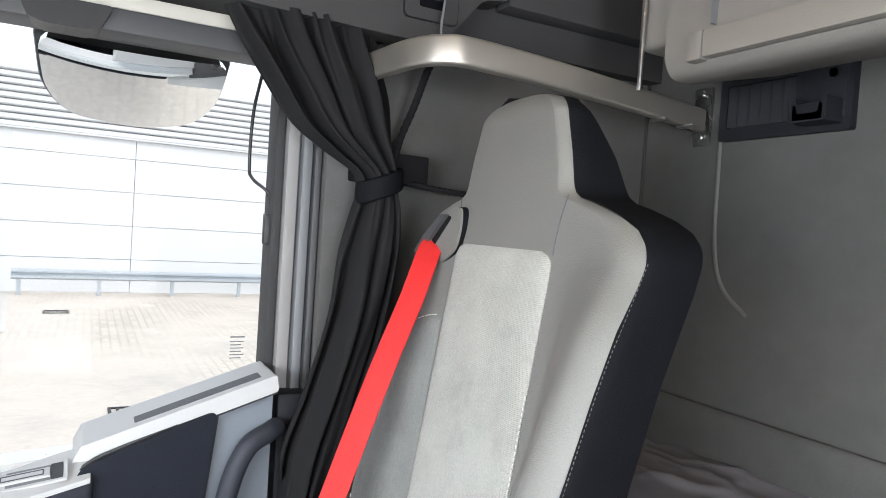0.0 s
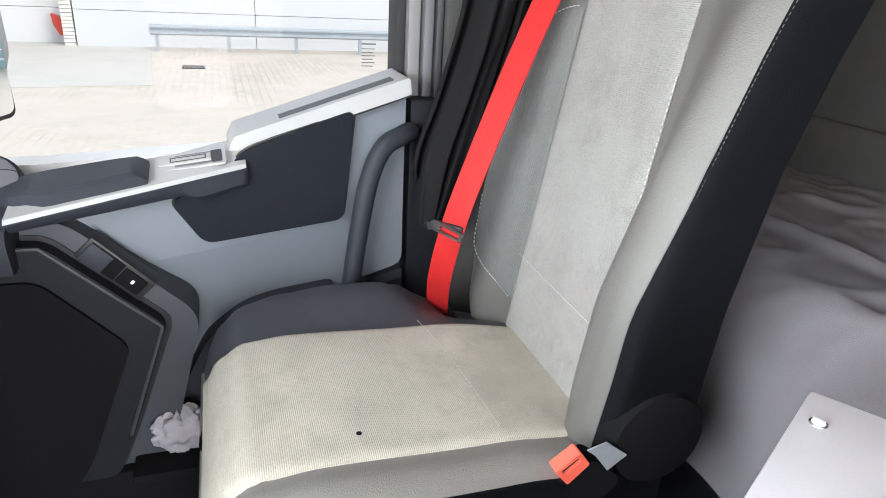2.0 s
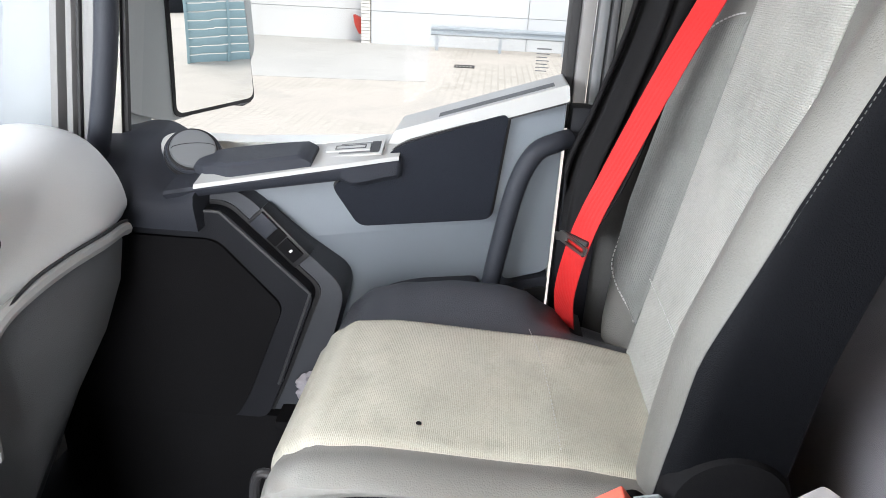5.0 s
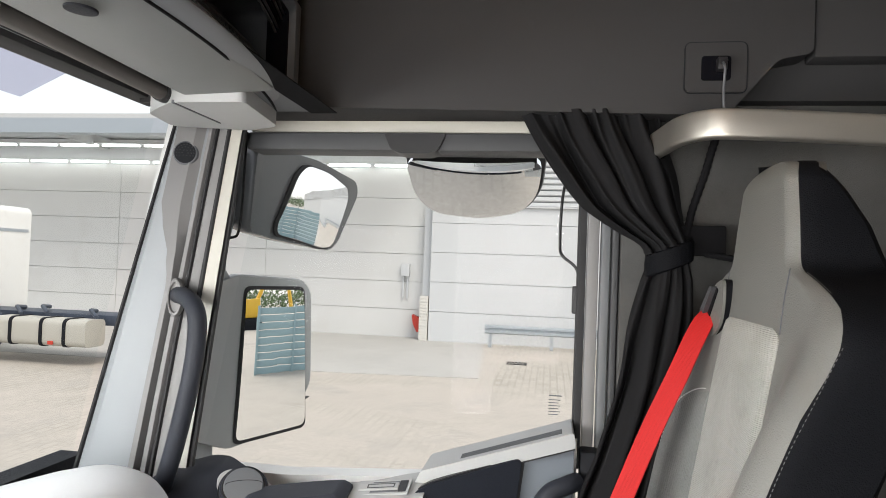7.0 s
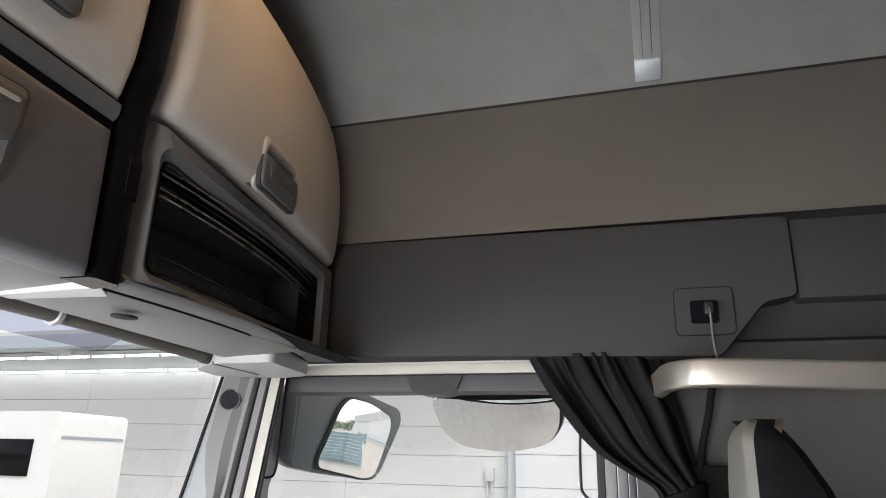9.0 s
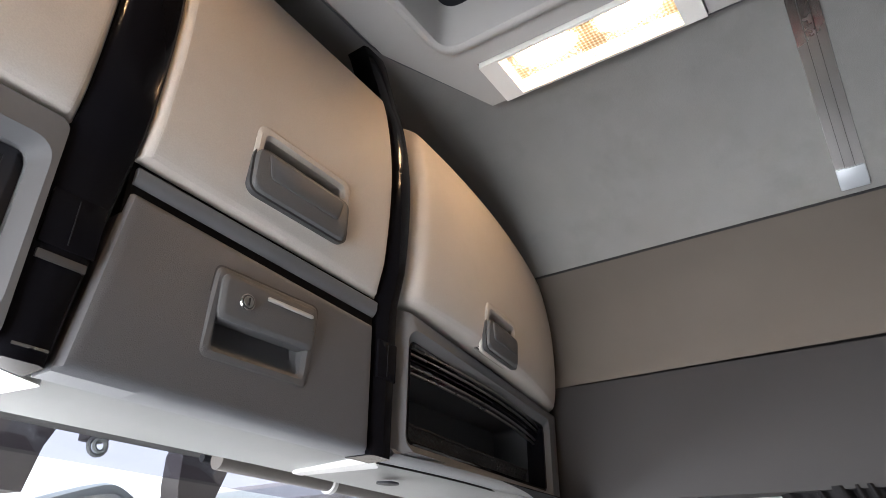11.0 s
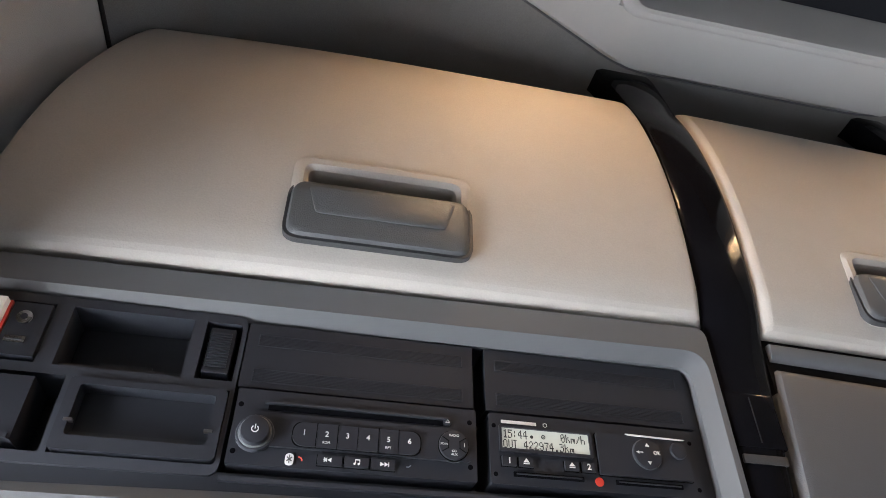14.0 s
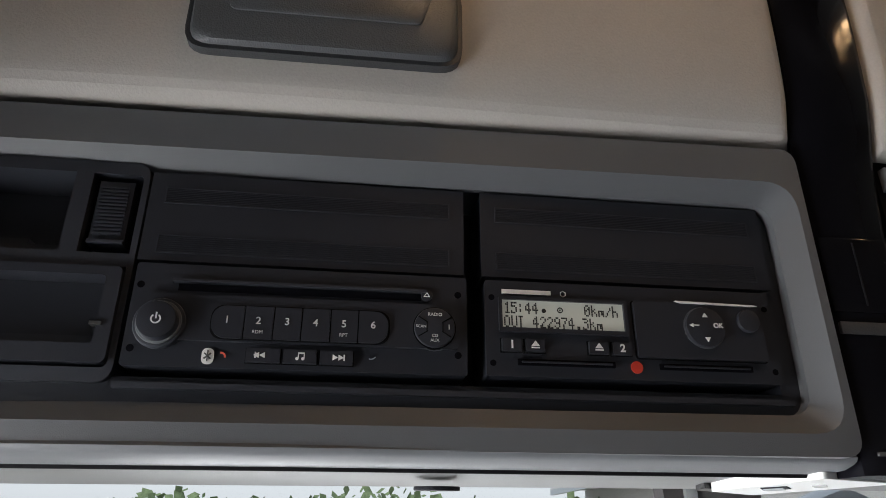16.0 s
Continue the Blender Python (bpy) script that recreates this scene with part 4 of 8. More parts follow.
        return Vector((0.636 + s * w, pulled(y), cush_top(y) + up))
    ys = [-0.44 + 0.52 * k / 36 for k in range(37)]
    near, far, lower = [], [], []
    for y in ys:
        drop = Vector((0.0015, 0, -spline(y, ((-0.44, 0.0), (-0.14, 0.003), (-0.03, 0.012), (0.01, 0.022), (0.04, 0.040), (0.06, 0.056), (0.08, 0.068)))))
        edge = cush(-1, y)
        n = [edge + drop, edge + drop * 0.6 + Vector((-0.002, 0, 0)), edge + drop * 0.25 + Vector((-0.0015, 0, 0))] + [cush(-1 + 1.36 * k / 28, y) for k in range(29)]
        near.append(n + [p + Vector((0.004 if k > 27 else 0, 0, -0.03)) for k, p in enumerate(n[::-1])])
        f = [cush(0.34 + 0.66 * k / 16, y) + Vector((0, 0, 0.001)) for k in range(17)]
        far.append(f + [p + Vector((0, 0, -0.03)) for p in f[::-1]])
        l, r = cush(-1, y) + drop, cush(1, y)
        y = pulled(y)
        zb = 0.43 + 0.045 * max(0.0, (y + 0.06) / 0.14) ** 1.5
        lower.append([l + Vector((0.003, 0, 0.002)), l + Vector((-0.002, 0, -0.004)), Vector((l.x - 0.001, y, (l.z + zb) / 2)), Vector((l.x + 0.012, y - 0.004, zb + 0.012)), Vector((l.x + 0.03, y - 0.006, zb)), Vector((r.x - 0.03, y - 0.006, zb)), Vector((r.x + 0.002, y, (r.z + zb) / 2)), r + Vector((0.002, 0, -0.004)), r + Vector((-0.003, 0, 0.002)), Vector((0.636, y, cush_top(y) - 0.03))])
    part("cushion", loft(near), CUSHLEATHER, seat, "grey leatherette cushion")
    part("cushion_bolster", loft(far), LEATHERSLATE, seat, "slate leatherette door side bolster")
    part("cushion_base", loft(lower), DARKLEATHER, seat, "dark leatherette cushion side")

    def top(u, v):
        y = -0.42 + 0.488 * v
        s = -0.745 + 1.135 * u
        p = cush(s, y)
        e = min(min(u, 1 - u) * 0.27, 1.0)
        return Vector((p.x, p.y + 0.004 * v, p.z + 0.006 - 0.009 * max(0.0, 1 - e / 0.012) ** 2))
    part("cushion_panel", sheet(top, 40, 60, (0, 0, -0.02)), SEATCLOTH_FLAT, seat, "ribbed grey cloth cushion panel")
    part("pedestal", box(SX - 0.2, SX + 0.2, -0.38, -0.05, 0.0, 0.44, 0.02), MATTE, seat)
    part("recliner_cover", disc((SX - 0.216, -0.410, 0.602), (-1, 0, 0), 0.064, 0.036, 36, 0.056, 0.010), MATTE, seat, "black round recliner cover")
    part("ink_spot", disc((0.497, -0.105, cush_top(-0.1) + 0.0055), (0, 0, 1), 0.0032, 0.0008, 10), MATTE, seat)

    # stitching
    stitches([panel(0.0, v) + Vector((-0.001, 0.0022, 0)) for v in (0.05, 0.2, 0.35, 0.5, 0.62)], seat, 0.0065, 0.0042, 0.0009)
    def on_cushion(x, y):
        p = cush((x - 0.636) / cush_w(y), y)
        return (x, p.y, p.z + 0.0068)
    stitches([on_cushion(0.735, -0.238), on_cushion(0.66, -0.250), on_cushion(0.56, -0.258), on_cushion(0.472, -0.262)], seat)
    def on_back(x, z):
        return (x, back_face(z) + max(bolster((x - SX) / row_at(z)[1], row_at(z)[2], z), 0.0) + 0.0068, z)
    stitches([on_back(0.748, 0.672), on_back(0.65, 0.670), on_back(0.536, 0.668)], seat)
    stitches([front_at(-seam_at(z), z) + Vector((-0.0012, -0.0016, 0)) for z in [0.58 + 0.05 * k for k in range(12)]], seat, 0.005, 0.003, 0.00045, mat=PIPING)
    for v0, v1 in ((0.70, 1.0), (0.30, 0.0)):
        arc = []
        for k in range(25):
            v = v0 + (v1 - v0) * math.sin(math.pi / 2 * k / 24)
            arc.append(wing(1.0, v) + Vector((0, 0.006, 0.002)))
        stitches(arc, seat, 0.007, 0.0045, 0.0011)
    return seat


passenger_seat()

# lower bunk behind the seats
bunk = thing("lower_bunk", (0, -0.85, 0), "grey cloth covered lower bunk mattress", "bunk")
part("base", box(-1.03, 1.03, -1.1, -0.64, 0.0, 0.56), DARK, bunk)
def bunk_top(u, v):
    x, y = -1.03 + 2.06 * u, -1.1 + 0.54 * v
    z = 0.725 + 0.022 * noise.noise(Vector((x * 2.2, y * 2.5, 1))) + 0.005 * noise.noise(Vector((x * 7, y * 9, 4)))
    bend = 0.25 * noise.noise(Vector((x * 2, y * 2, 6)))
    for q, (fx, fy) in enumerate(((2.6, 4.5), (-5.0, 8.0), (9.0, 5.0))):
        ridge = 1 - abs(noise.noise(Vector((x * fx + y * fy * 0.5 + bend * 4, y * fy - x * fx * 0.3, 3.0 * q))))
        z += (0.009, 0.005, 0.004)[q] * max(0.0, (ridge - 0.80) / 0.20) ** 1.5
    z -= 0.10 * max(0, (v - 0.8) / 0.2) ** 2
    return Vector((x, y, z))
part("mattress", sheet(bunk_top, 200, 70, (0, 0, -0.18)), BUNKCLOTH, bunk, "grey fitted cloth with creases")

# ---- dashboard ----
dash = thing("dashboard", (0, 0.5, 0.4), "grey moulded dashboard with a light padded top", "dashboard")
def dash_edge(x):
    return ramp_between(x, ((-1.0, 0.34), (0.1, 0.33), (0.45, 0.35), (0.70, 0.352), (0.80, 0.37)))
def dash_ring(x):
    y = dash_edge(x)
    nose = smooth_path([(x, 0.60, 0.805), (x, y + 0.14, 0.824), (x, y + 0.06, 0.812), (x, y + 0.015, 0.765), (x, y, 0.715), (x, y + 0.010, 0.690)], 4)
    return [Vector((x, 0.80, 0.74))] + nose + [Vector((x, y + 0.10, 0.68)), Vector((x, 0.78, 0.65))]
def pad_end(x, k, d):
    return [(x, p[1] + d, 0.69 + (p[2] - 0.69) * k) for p in dash_ring(0.79)]
part("pad", loft([dash_ring(-1.0 + 1.79 * k / 40) for k in range(41)] + [pad_end(0.803, 0.975, 0.004), pad_end(0.813, 0.93, 0.011), pad_end(0.820, 0.86, 0.022), pad_end(0.823, 0.78, 0.036)]), PADTOP, dash, "light grey padded top")
def panel_y(x, z):
    return dash_edge(x) + ramp_between(z, ((0.10, 0.09), (0.45, 0.03), (0.58, 0.012), (0.66, 0.008), (0.69, 0.016)))
def lower_ring(x):
    k = 0.20 * max(0.0, (x - 0.1) / 0.68)
    return [(x, 0.78, 0.675), (x, panel_y(x, 0.69), 0.684)] + [(x - k * q, panel_y(x, z), z) for z, q in ((0.66, 0.0), (0.60, 0.08), (0.54, 0.32), (0.48, 0.66), (0.43, 1.0), (0.36, 1.35), (0.25, 1.6), (0.10, 1.7))] + [(x - k * 1.7, 0.78, 0.0)]
part("lower_panel", loft([lower_ring(-1.0 + 1.78 * k / 20) for k in range(21)]), DASHGREY, dash, "charcoal lower dashboard")
def knee_ring(z):
    xe = ramp_between(z, ((0.06, 0.40), (0.43, 0.421), (0.54, 0.428), (0.62, 0.438), (0.668, 0.45), (0.684, 0.472), (0.690, 0.51)))
    pts = [(-1.0 + (xe - 0.012 + 1.0) * q / 8, z) for q in range(9)]
    return [(x, dash_edge(x) - 0.002 + 0.012 * max(0.0, (z - 0.66) / 0.03), z) for x, z in pts] + [(xe - 0.003, dash_edge(xe) + 0.001, z), (xe, dash_edge(xe) + 0.010, z), (xe, 0.6, z), (-1.0, 0.6, z)]
part("knee_panel", loft([knee_ring(z) for z in (0.06, 0.25, 0.43, 0.54, 0.62, 0.65, 0.668, 0.678, 0.684, 0.689)]), PADTOP, dash, "light grey knee panel")

LIPPATH = ((0.787, 0.675), (0.76, 0.682), (0.70, 0.690), (0.62, 0.694), (0.55, 0.693), (0.495, 0.686), (0.462, 0.670), (0.446, 0.645), (0.438, 0.60), (0.433, 0.54))
part("lip", tube(smooth_path([(x, dash_edge(x) + 0.004, z) for x, z in LIPPATH]), 0.0105, 10), LIGHT, dash, "light grey rounded border of the lower panel")
part("lip_gap", tube(smooth_path([(x, dash_edge(x) - 0.0005, z + (0.0125 if x > 0.5 else 0.006)) for x, z in LIPPATH[:7]]), 0.0022, 6), BLACK, dash)

# ---- passenger door ----
door = thing("door_1", (1.05, 0.1, 0.2), "closed passenger door with grey trim and clear window", "door", kind="structure")
part("skin", prism([(0.48, 0.16), (-0.293, 0.16), (-0.293, 0.86), (0.0, 0.76), (0.30, 0.74), (0.48, 0.74)], 0, 1.075, 1.13), WHITE, door)
def trim_x(y):
    """The trim leans inwards towards the dashboard."""
    return 0.966 - 0.16 * y


def slanted(bm, base=0.0):
    """Shears a flat door part so that it follows the trim."""
    for v in bm.verts:
        v.co.x += trim_x(v.co.y) - trim_x(0) + base
    return bm


def crease_z(y):
    return 0.612 + 0.10 * (0.16 - y) * (1 if y < 0.16 else 0.2)


def trim_upper(u, v):
    y = 0.46 - 0.745 * u
    top = spline(-y, ((-0.46, 0.73), (-0.30, 0.735), (0.02, 0.775), (0.285, 0.866)))
    z = crease_z(y) + (top - crease_z(y)) * v
    return Vector((trim_x(y) + 0.004 * (1 - v) ** 3, y, z))


def trim_lower(u, v):
    y = 0.46 - 0.745 * u
    z = 0.18 + (crease_z(y) - 0.18) * v
    return Vector((trim_x(y) + 0.004 + 0.034 * (1 - math.exp((z - crease_z(y)) / 0.09)), y, z))


part("trim_panel", sheet(trim_upper, 24, 8, (0.05, 0, 0)), BLUEGREY, door, "blue-grey moulded trim panel")
part("lower_trim", sheet(trim_lower, 24, 8, (0.05, 0, 0)), BLUEGREY, door, "blue-grey lower trim below a crease")
pane = part("pane", prism([(0.53, 0.70), (-0.29, 0.70), (-0.29, 1.47), (0.40, 1.47)], 0, 1.148, 1.152), GLASS, door)
pane.visible_shadow = False
part("window_border", box(1.082, 1.146, -0.299, -0.2835, 0.8, 1.46, 0.003), RUBBER, door, "black window channel")
part("top_frame", box(1.04, 1.12, -0.30, 0.40, 1.412, 1.448, 0.006), SLATEDARK, door, "dark grey upper window frame")
part("cream_strip", box(1.06, 1.12, -0.30, 0.40, 1.452, 1.476, 0.003), CREAM, door)
sill = part("sill_cap", prism(rounded([(-0.283, 0.893), (-0.287, 0.866), (-0.03, 0.781), (0.008, 0.776), (-0.004, 0.801)], 0.005), 0, 0.982, 1.10, 0.005), LIGHT, door, "light grey sill capping")
part("slot", prism([(-0.262, 0.8865), (-0.266, 0.879), (-0.079, 0.817), (-0.075, 0.8245)], 0, 1.002, 1.035), SLATEDARK, sill)
part("sill_line", prism([(-0.285, 0.8655), (-0.285, 0.8620), (-0.03, 0.7770), (-0.03, 0.7805)], 0, 0.9835, 0.99), BLACK, sill)
def arm_x(y):
    return 0.936 - 0.315 * (y + 0.015)


def arm_top(y):
    return 0.768 - 0.128 * (y + 0.015)


def arm_low(y):
    return ramp_between(y, ((-0.02, 0.730), (0.055, 0.719), (0.075, 0.7285))) if y < 0.076 else 0.7285 - 0.092 * (y - 0.075)


def arm_ring(y, squeeze=0.0):
    x, zt, zb = arm_x(y), arm_top(y) - 0.002 - squeeze, arm_low(y) + squeeze
    out = ramp_between(y, ((-0.018, 1.018), (0.12, 0.972), (0.33, 0.945)))
    rise = 0.23 * (out - x)
    return [(x + 0.004 + squeeze, y, zt), (x + squeeze, y, zt - 0.005), (x + 0.003 + squeeze, y, zb + 0.008), (x + 0.012 + squeeze, y, zb), (out - 0.03, y, zb + 0.004), (out, y, zb + 0.01), (out, y, zt + rise - 0.004)]


part("armrest", loft([arm_ring(-0.022, 0.005), arm_ring(-0.019, 0.0015)] + [arm_ring(-0.015 + 0.005 * k) for k in range(20)] + [arm_ring(0.09 + 0.03 * k) for k in range(9)]), DOORSLATE, door, "dark slate armrest beam")


def cap_at(y, x):
    return arm_top(y) + 0.23 * (x - arm_x(y))


def capping(u, v):
    y = -0.018 + 0.305 * u
    far = ramp_between(y, ((-0.018, 1.022), (0.12, 0.978), (0.30, 0.950)))
    x = arm_x(y) - 0.0005 + (far - arm_x(y)) * v
    return Vector((x, y, cap_at(y, x) + 0.0015 - 0.004 * max(0.0, 1 - v / 0.02) ** 2))


part("armrest_cap", sheet(capping, 24, 40, (0, 0, -0.002)), LIGHT, door, "light grey armrest capping")
part("pad", slanted(prism(rounded([(0.094, 0.715), (0.049, 0.643), (-0.172, 0.658), (-0.192, 0.842), (-0.02, 0.785), (0.05, 0.735)], 0.016), 0, 0.948, 0.975, 0.006, 3)), PAD, door, "slate padded insert")
part("pad_seam", slanted(prism(rounded([(0.099, 0.716), (0.051, 0.6385), (-0.1765, 0.654), (-0.1975, 0.8445), (-0.02, 0.787), (0.05, 0.735)], 0.018), 0, 0.9605, 0.972)), BLACK, door)
box_poly = [(0.56, 0.684), (0.256, 0.684), (0.110, 0.545), (0.175, 0.36), (0.205, 0.285), (0.56, 0.285)]
# the swelling's shade comes from its darkened colour
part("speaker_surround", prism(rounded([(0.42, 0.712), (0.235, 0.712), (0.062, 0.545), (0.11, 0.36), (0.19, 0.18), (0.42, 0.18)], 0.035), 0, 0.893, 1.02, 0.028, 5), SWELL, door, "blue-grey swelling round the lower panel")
part("speaker_frame", prism(rounded(box_poly, 0.02), 0, 0.865, 0.97, 0.010, 3), DARK, door, "charcoal lower storage frame")
part("frame_lip", tube([(0.866, 0.42, 0.680), (0.866, 0.260, 0.680), (0.866, 0.117, 0.545), (0.866, 0.18, 0.36)], 0.003, 8), SLATEDARK, door)
part("frame_gap", prism(rounded([(0.425, 0.691), (0.253, 0.691), (0.101, 0.545), (0.168, 0.36), (0.243, 0.18), (0.425, 0.18)], 0.02), 0, 0.8905, 0.90), BLACK, door)
part("speaker_panel", prism(rounded([(0.56, 0.634), (0.268, 0.634), (0.162, 0.520), (0.235, 0.33), (0.26, 0.285), (0.56, 0.285)], 0.02), 0, 0.858, 0.868, 0.004), MATTE, door, "black lower panel")
part("grab_bar", tube(smooth_path([(1.005, -0.292, 0.800), (0.985, -0.272, 0.797), (0.972, -0.240, 0.782), (0.966, -0.216, 0.735), (0.962, -0.198, 0.65), (0.958, -0.183, 0.55), (0.968, -0.180, 0.49)]), 0.0165, 12), DOORSLATE, door, "dark slate vertical grab bar")

# ---- curtain ----
def curtain():
    c = thing("curtain", (0.97, -0.36, 0.66), "black gathered cloth curtain tied back beside the door", "curtain")
    prof = [(1.475, -0.165, -0.412), (1.42, -0.195, -0.425), (1.36, -0.235, -0.446), (1.30, -0.285, -0.458), (1.26, -0.345, -0.467), (1.235, -0.388, -0.472), (1.205, -0.398, -0.474), (1.17, -0.388, -0.482), (1.10, -0.370, -0.484), (0.99, -0.354, -0.462), (0.86, -0.318, -0.428), (0.77, -0.288, -0.405), (0.69, -0.285, -0.372), (0.648, -0.290, -0.352)]
    table_a, table_b = [(p[0], p[1]) for p in prof[::-1]], [(p[0], p[2]) for p in prof[::-1]]

    def fn(u, v):
        hem = 0.648 + 0.115 * max(0.0, 1 - u / 0.16) ** 0.5 if u < 0.16 else 0.648
        z = 1.472 - (1.472 - hem) * v
        a, b = spline(z, table_a), spline(z, table_b)
        amp = ramp_between(z, ((0.65, 0.024), (1.0, 0.022), (1.15, 0.013), (1.215, 0.006), (1.28, 0.016), (1.40, 0.022), (1.475, 0.010)))
        drift = 0.9 * noise.noise(Vector((u * 1.6, z * 1.3, 0))) + 0.25 * z
        fold = (u + 0.06 * math.sin(4.0 * u + 3.0 * z)) * 2 * math.pi * 3.6 + 2.0 * drift
        wave = math.sin(fold) + 0.30 * math.sin(2 * fold + 0.8 + 2.5 * drift)
        y = a + (b - a) * u + 0.35 * amp * math.cos(fold) * math.sin(math.pi * u)
        x = 0.978 - 0.030 * math.sin(math.pi * u) - amp * wave + 0.006 * noise.noise(Vector((u * 6, z * 5, 3)))
        x += ramp_between(z, ((1.225, 0.001), (1.27, 0.006), (1.38, 0.010), (1.47, 0.010))) * math.sin(u * 58 + 5 * noise.noise(Vector((u * 7, z * 4, 9)))) * (0.6 + 0.8 * noise.noise(Vector((u * 11, z * 7, 2))))
        x += 0.006 * math.sin(u * 33 + 6 * z) * ramp_between(z, ((0.65, 0.6), (1.1, 1.0), (1.2, 0.4), (1.3, 0.8)))
        x += 0.004 * noise.noise(Vector((u * 22, z * 11, 5))) * ramp_between(abs(z - 1.215), ((0.0, 1.0), (0.12, 0.25)))
        return Vector((x, y, z))
    part("cloth", sheet(fn, 150, 90, (0.005, 0, 0)), CURTAINCLOTH, c, angle=80)
    part("tie_band", loft([[(0.972 + (0.034 + g) * math.cos(a), -0.436 + (0.040 + g) * math.sin(a), z - 0.05 * math.sin(a) * 0.3) for a in [2 * math.pi * k / 24 for k in range(24)]] for z, g in ((1.194, -0.003), (1.197, 0.001), (1.214, 0.002), (1.231, 0.001), (1.234, -0.003))]), DARKLEATHER, c, "dark elastic tie band")
    return c


curtain()

# rail from the side wall to the rear wall
rail = thing("grab_rail", (0.85, -0.75, 1.4), "satin metal rail above the passenger seat", "rail")
path = smooth_path([(0.985, -0.405, 1.412), (0.93, -0.412, 1.412), (0.84, -0.425, 1.412), (0.79, -0.45, 1.411), (0.775, -0.50, 1.41), (0.79, -0.7, 1.405), (0.862, -1.075, 1.40)], 10)
rings = []
for k, p in enumerate(path):
    way = (path[min(k + 1, len(path) - 1)] - path[max(k - 1, 0)]).normalized()
    out = way.cross(Vector((0, 0, 1))).normalized()
    rings.append([p + out * a + Vector((0, 0, c)) for a, c in rounded(rect(-0.011, 0.011, -0.022, 0.022), 0.006, 3)])
part("bar", loft(rings), SATIN, rail)
part("bracket", box(0.853, 0.893, -1.1, -1.090, 1.352, 1.468, 0.003), METAL, rail, "steel wall bracket")

# upper bunk at the rear, seen from below
ub = thing("upper_bunk", (0, -0.9, 1.37), "beige upper bunk with a light front bar", "bunk")
part("base", prism(rounded([(-0.80, 1.44), (-0.815, 1.414), (-0.85, 1.410), (-1.098, 1.466), (-1.098, 1.66), (-0.83, 1.66), (-0.80, 1.63)], 0.02), 0, -0.72, 0.70, 0.015, 3), BUNKBEIGE, ub)
part("end_cap", prism(rounded([(-0.81, 1.47), (-1.09, 1.47), (-1.09, 1.66), (-0.83, 1.66), (-0.81, 1.64)], 0.02), 0, 0.70, 0.765, 0.012, 3), BUNKBEIGE, ub, "beige bunk end cap")
part("front_bar", box(-0.62, 0.62, -0.812, -0.79, 1.428, 1.470, 0.006), BUNKBAR, ub, "pale front bar")
part("bar_end", box(0.62, 0.65, -0.814, -0.79, 1.426, 1.472, 0.006), BUNKBEIGE, ub)
part("front_split", box(0.602, 0.606, -0.8015, -0.79, 1.475, 1.655), SLATE, ub)

# ---- outside ----
GZ = -1.5
g = part("ground", sheet(lambda u, v: Vector((-1500 + 3000 * u, -1500 + 3000 * v, GZ)), 40, 40), YARD)
tagged(g, "pale worn concrete yard paving", "ground", kind="structure")


# ---- writing ----
def words(text, size, at, mat, parent, name="lettering", bold=0.0, spin=None, width=None, mirror=1):
    """Letters that face the rear of the cab, standing on the plane y, centred on the place."""
    cu = bpy.data.curves.new(name, "FONT")
    cu.body, cu.size, cu.align_x, cu.align_y, cu.extrude, cu.offset = text, size, "CENTER", "CENTER", 0.0001, bold
    tmp = bpy.data.objects.new("tmp", cu)
    scene.collection.objects.link(tmp)
    bpy.context.view_layer.update()
    me = bpy.data.meshes.new_from_object(tmp.evaluated_get(bpy.context.evaluated_depsgraph_get()))
    bpy.data.objects.remove(tmp)
    bm = bmesh.new()
    bm.from_mesh(me)
    bpy.data.meshes.remove(me)
    if width:
        xs = [v.co.x for v in bm.verts]
        k = width / (max(xs) - min(xs))
        for v in bm.verts:
            v.co.x *= k
    m = spin if spin is not None else Matrix.Rotation(radians(90), 4, "X")
    turned(bm, Matrix.Translation(at) @ m)
    return part(name, bm, mat, parent, smooth=False)


def slab(x0, x1, z0, z1, y0, y1, r=0.0, corner=0.0):
    """A plate facing the rear, with rounded corners."""
    poly = rounded(rect(x0, x1, z0, z1), corner, 5) if corner else rect(x0, x1, z0, z1)
    return prism(poly, 1, y0, y1, r)


# ---- the radio bay ----
Y = 0.165
bay = thing("switch_bay", (-0.57, Y, 1.49), "charcoal switch and radio panel under the locker", "control panel")
part("back", slab(-0.90, -0.25, 1.478, 1.628, 0.215, 0.222), BAYBLACK, bay)
part("flange", frame_ring(rect(-0.890, -0.249, 1.472, 1.622), rect(-0.8785, -0.2665, 1.4905, 1.6165), 1, Y + 0.004, 0.20, 0.002), BAYBLACK, bay, "black stepped flange")
part("flange_step", slab(-0.655, -0.262, 1.4835, 1.4868, Y - 0.001, Y + 0.01, 0.001), BAYDARK, bay)
# carrier plate with its openings, as bars round them
def bars(name, rects, y0, y1, mat, parent, r=0.0012):
    for q in rects:
        part(name, slab(*q, y0, y1, r), mat, parent)


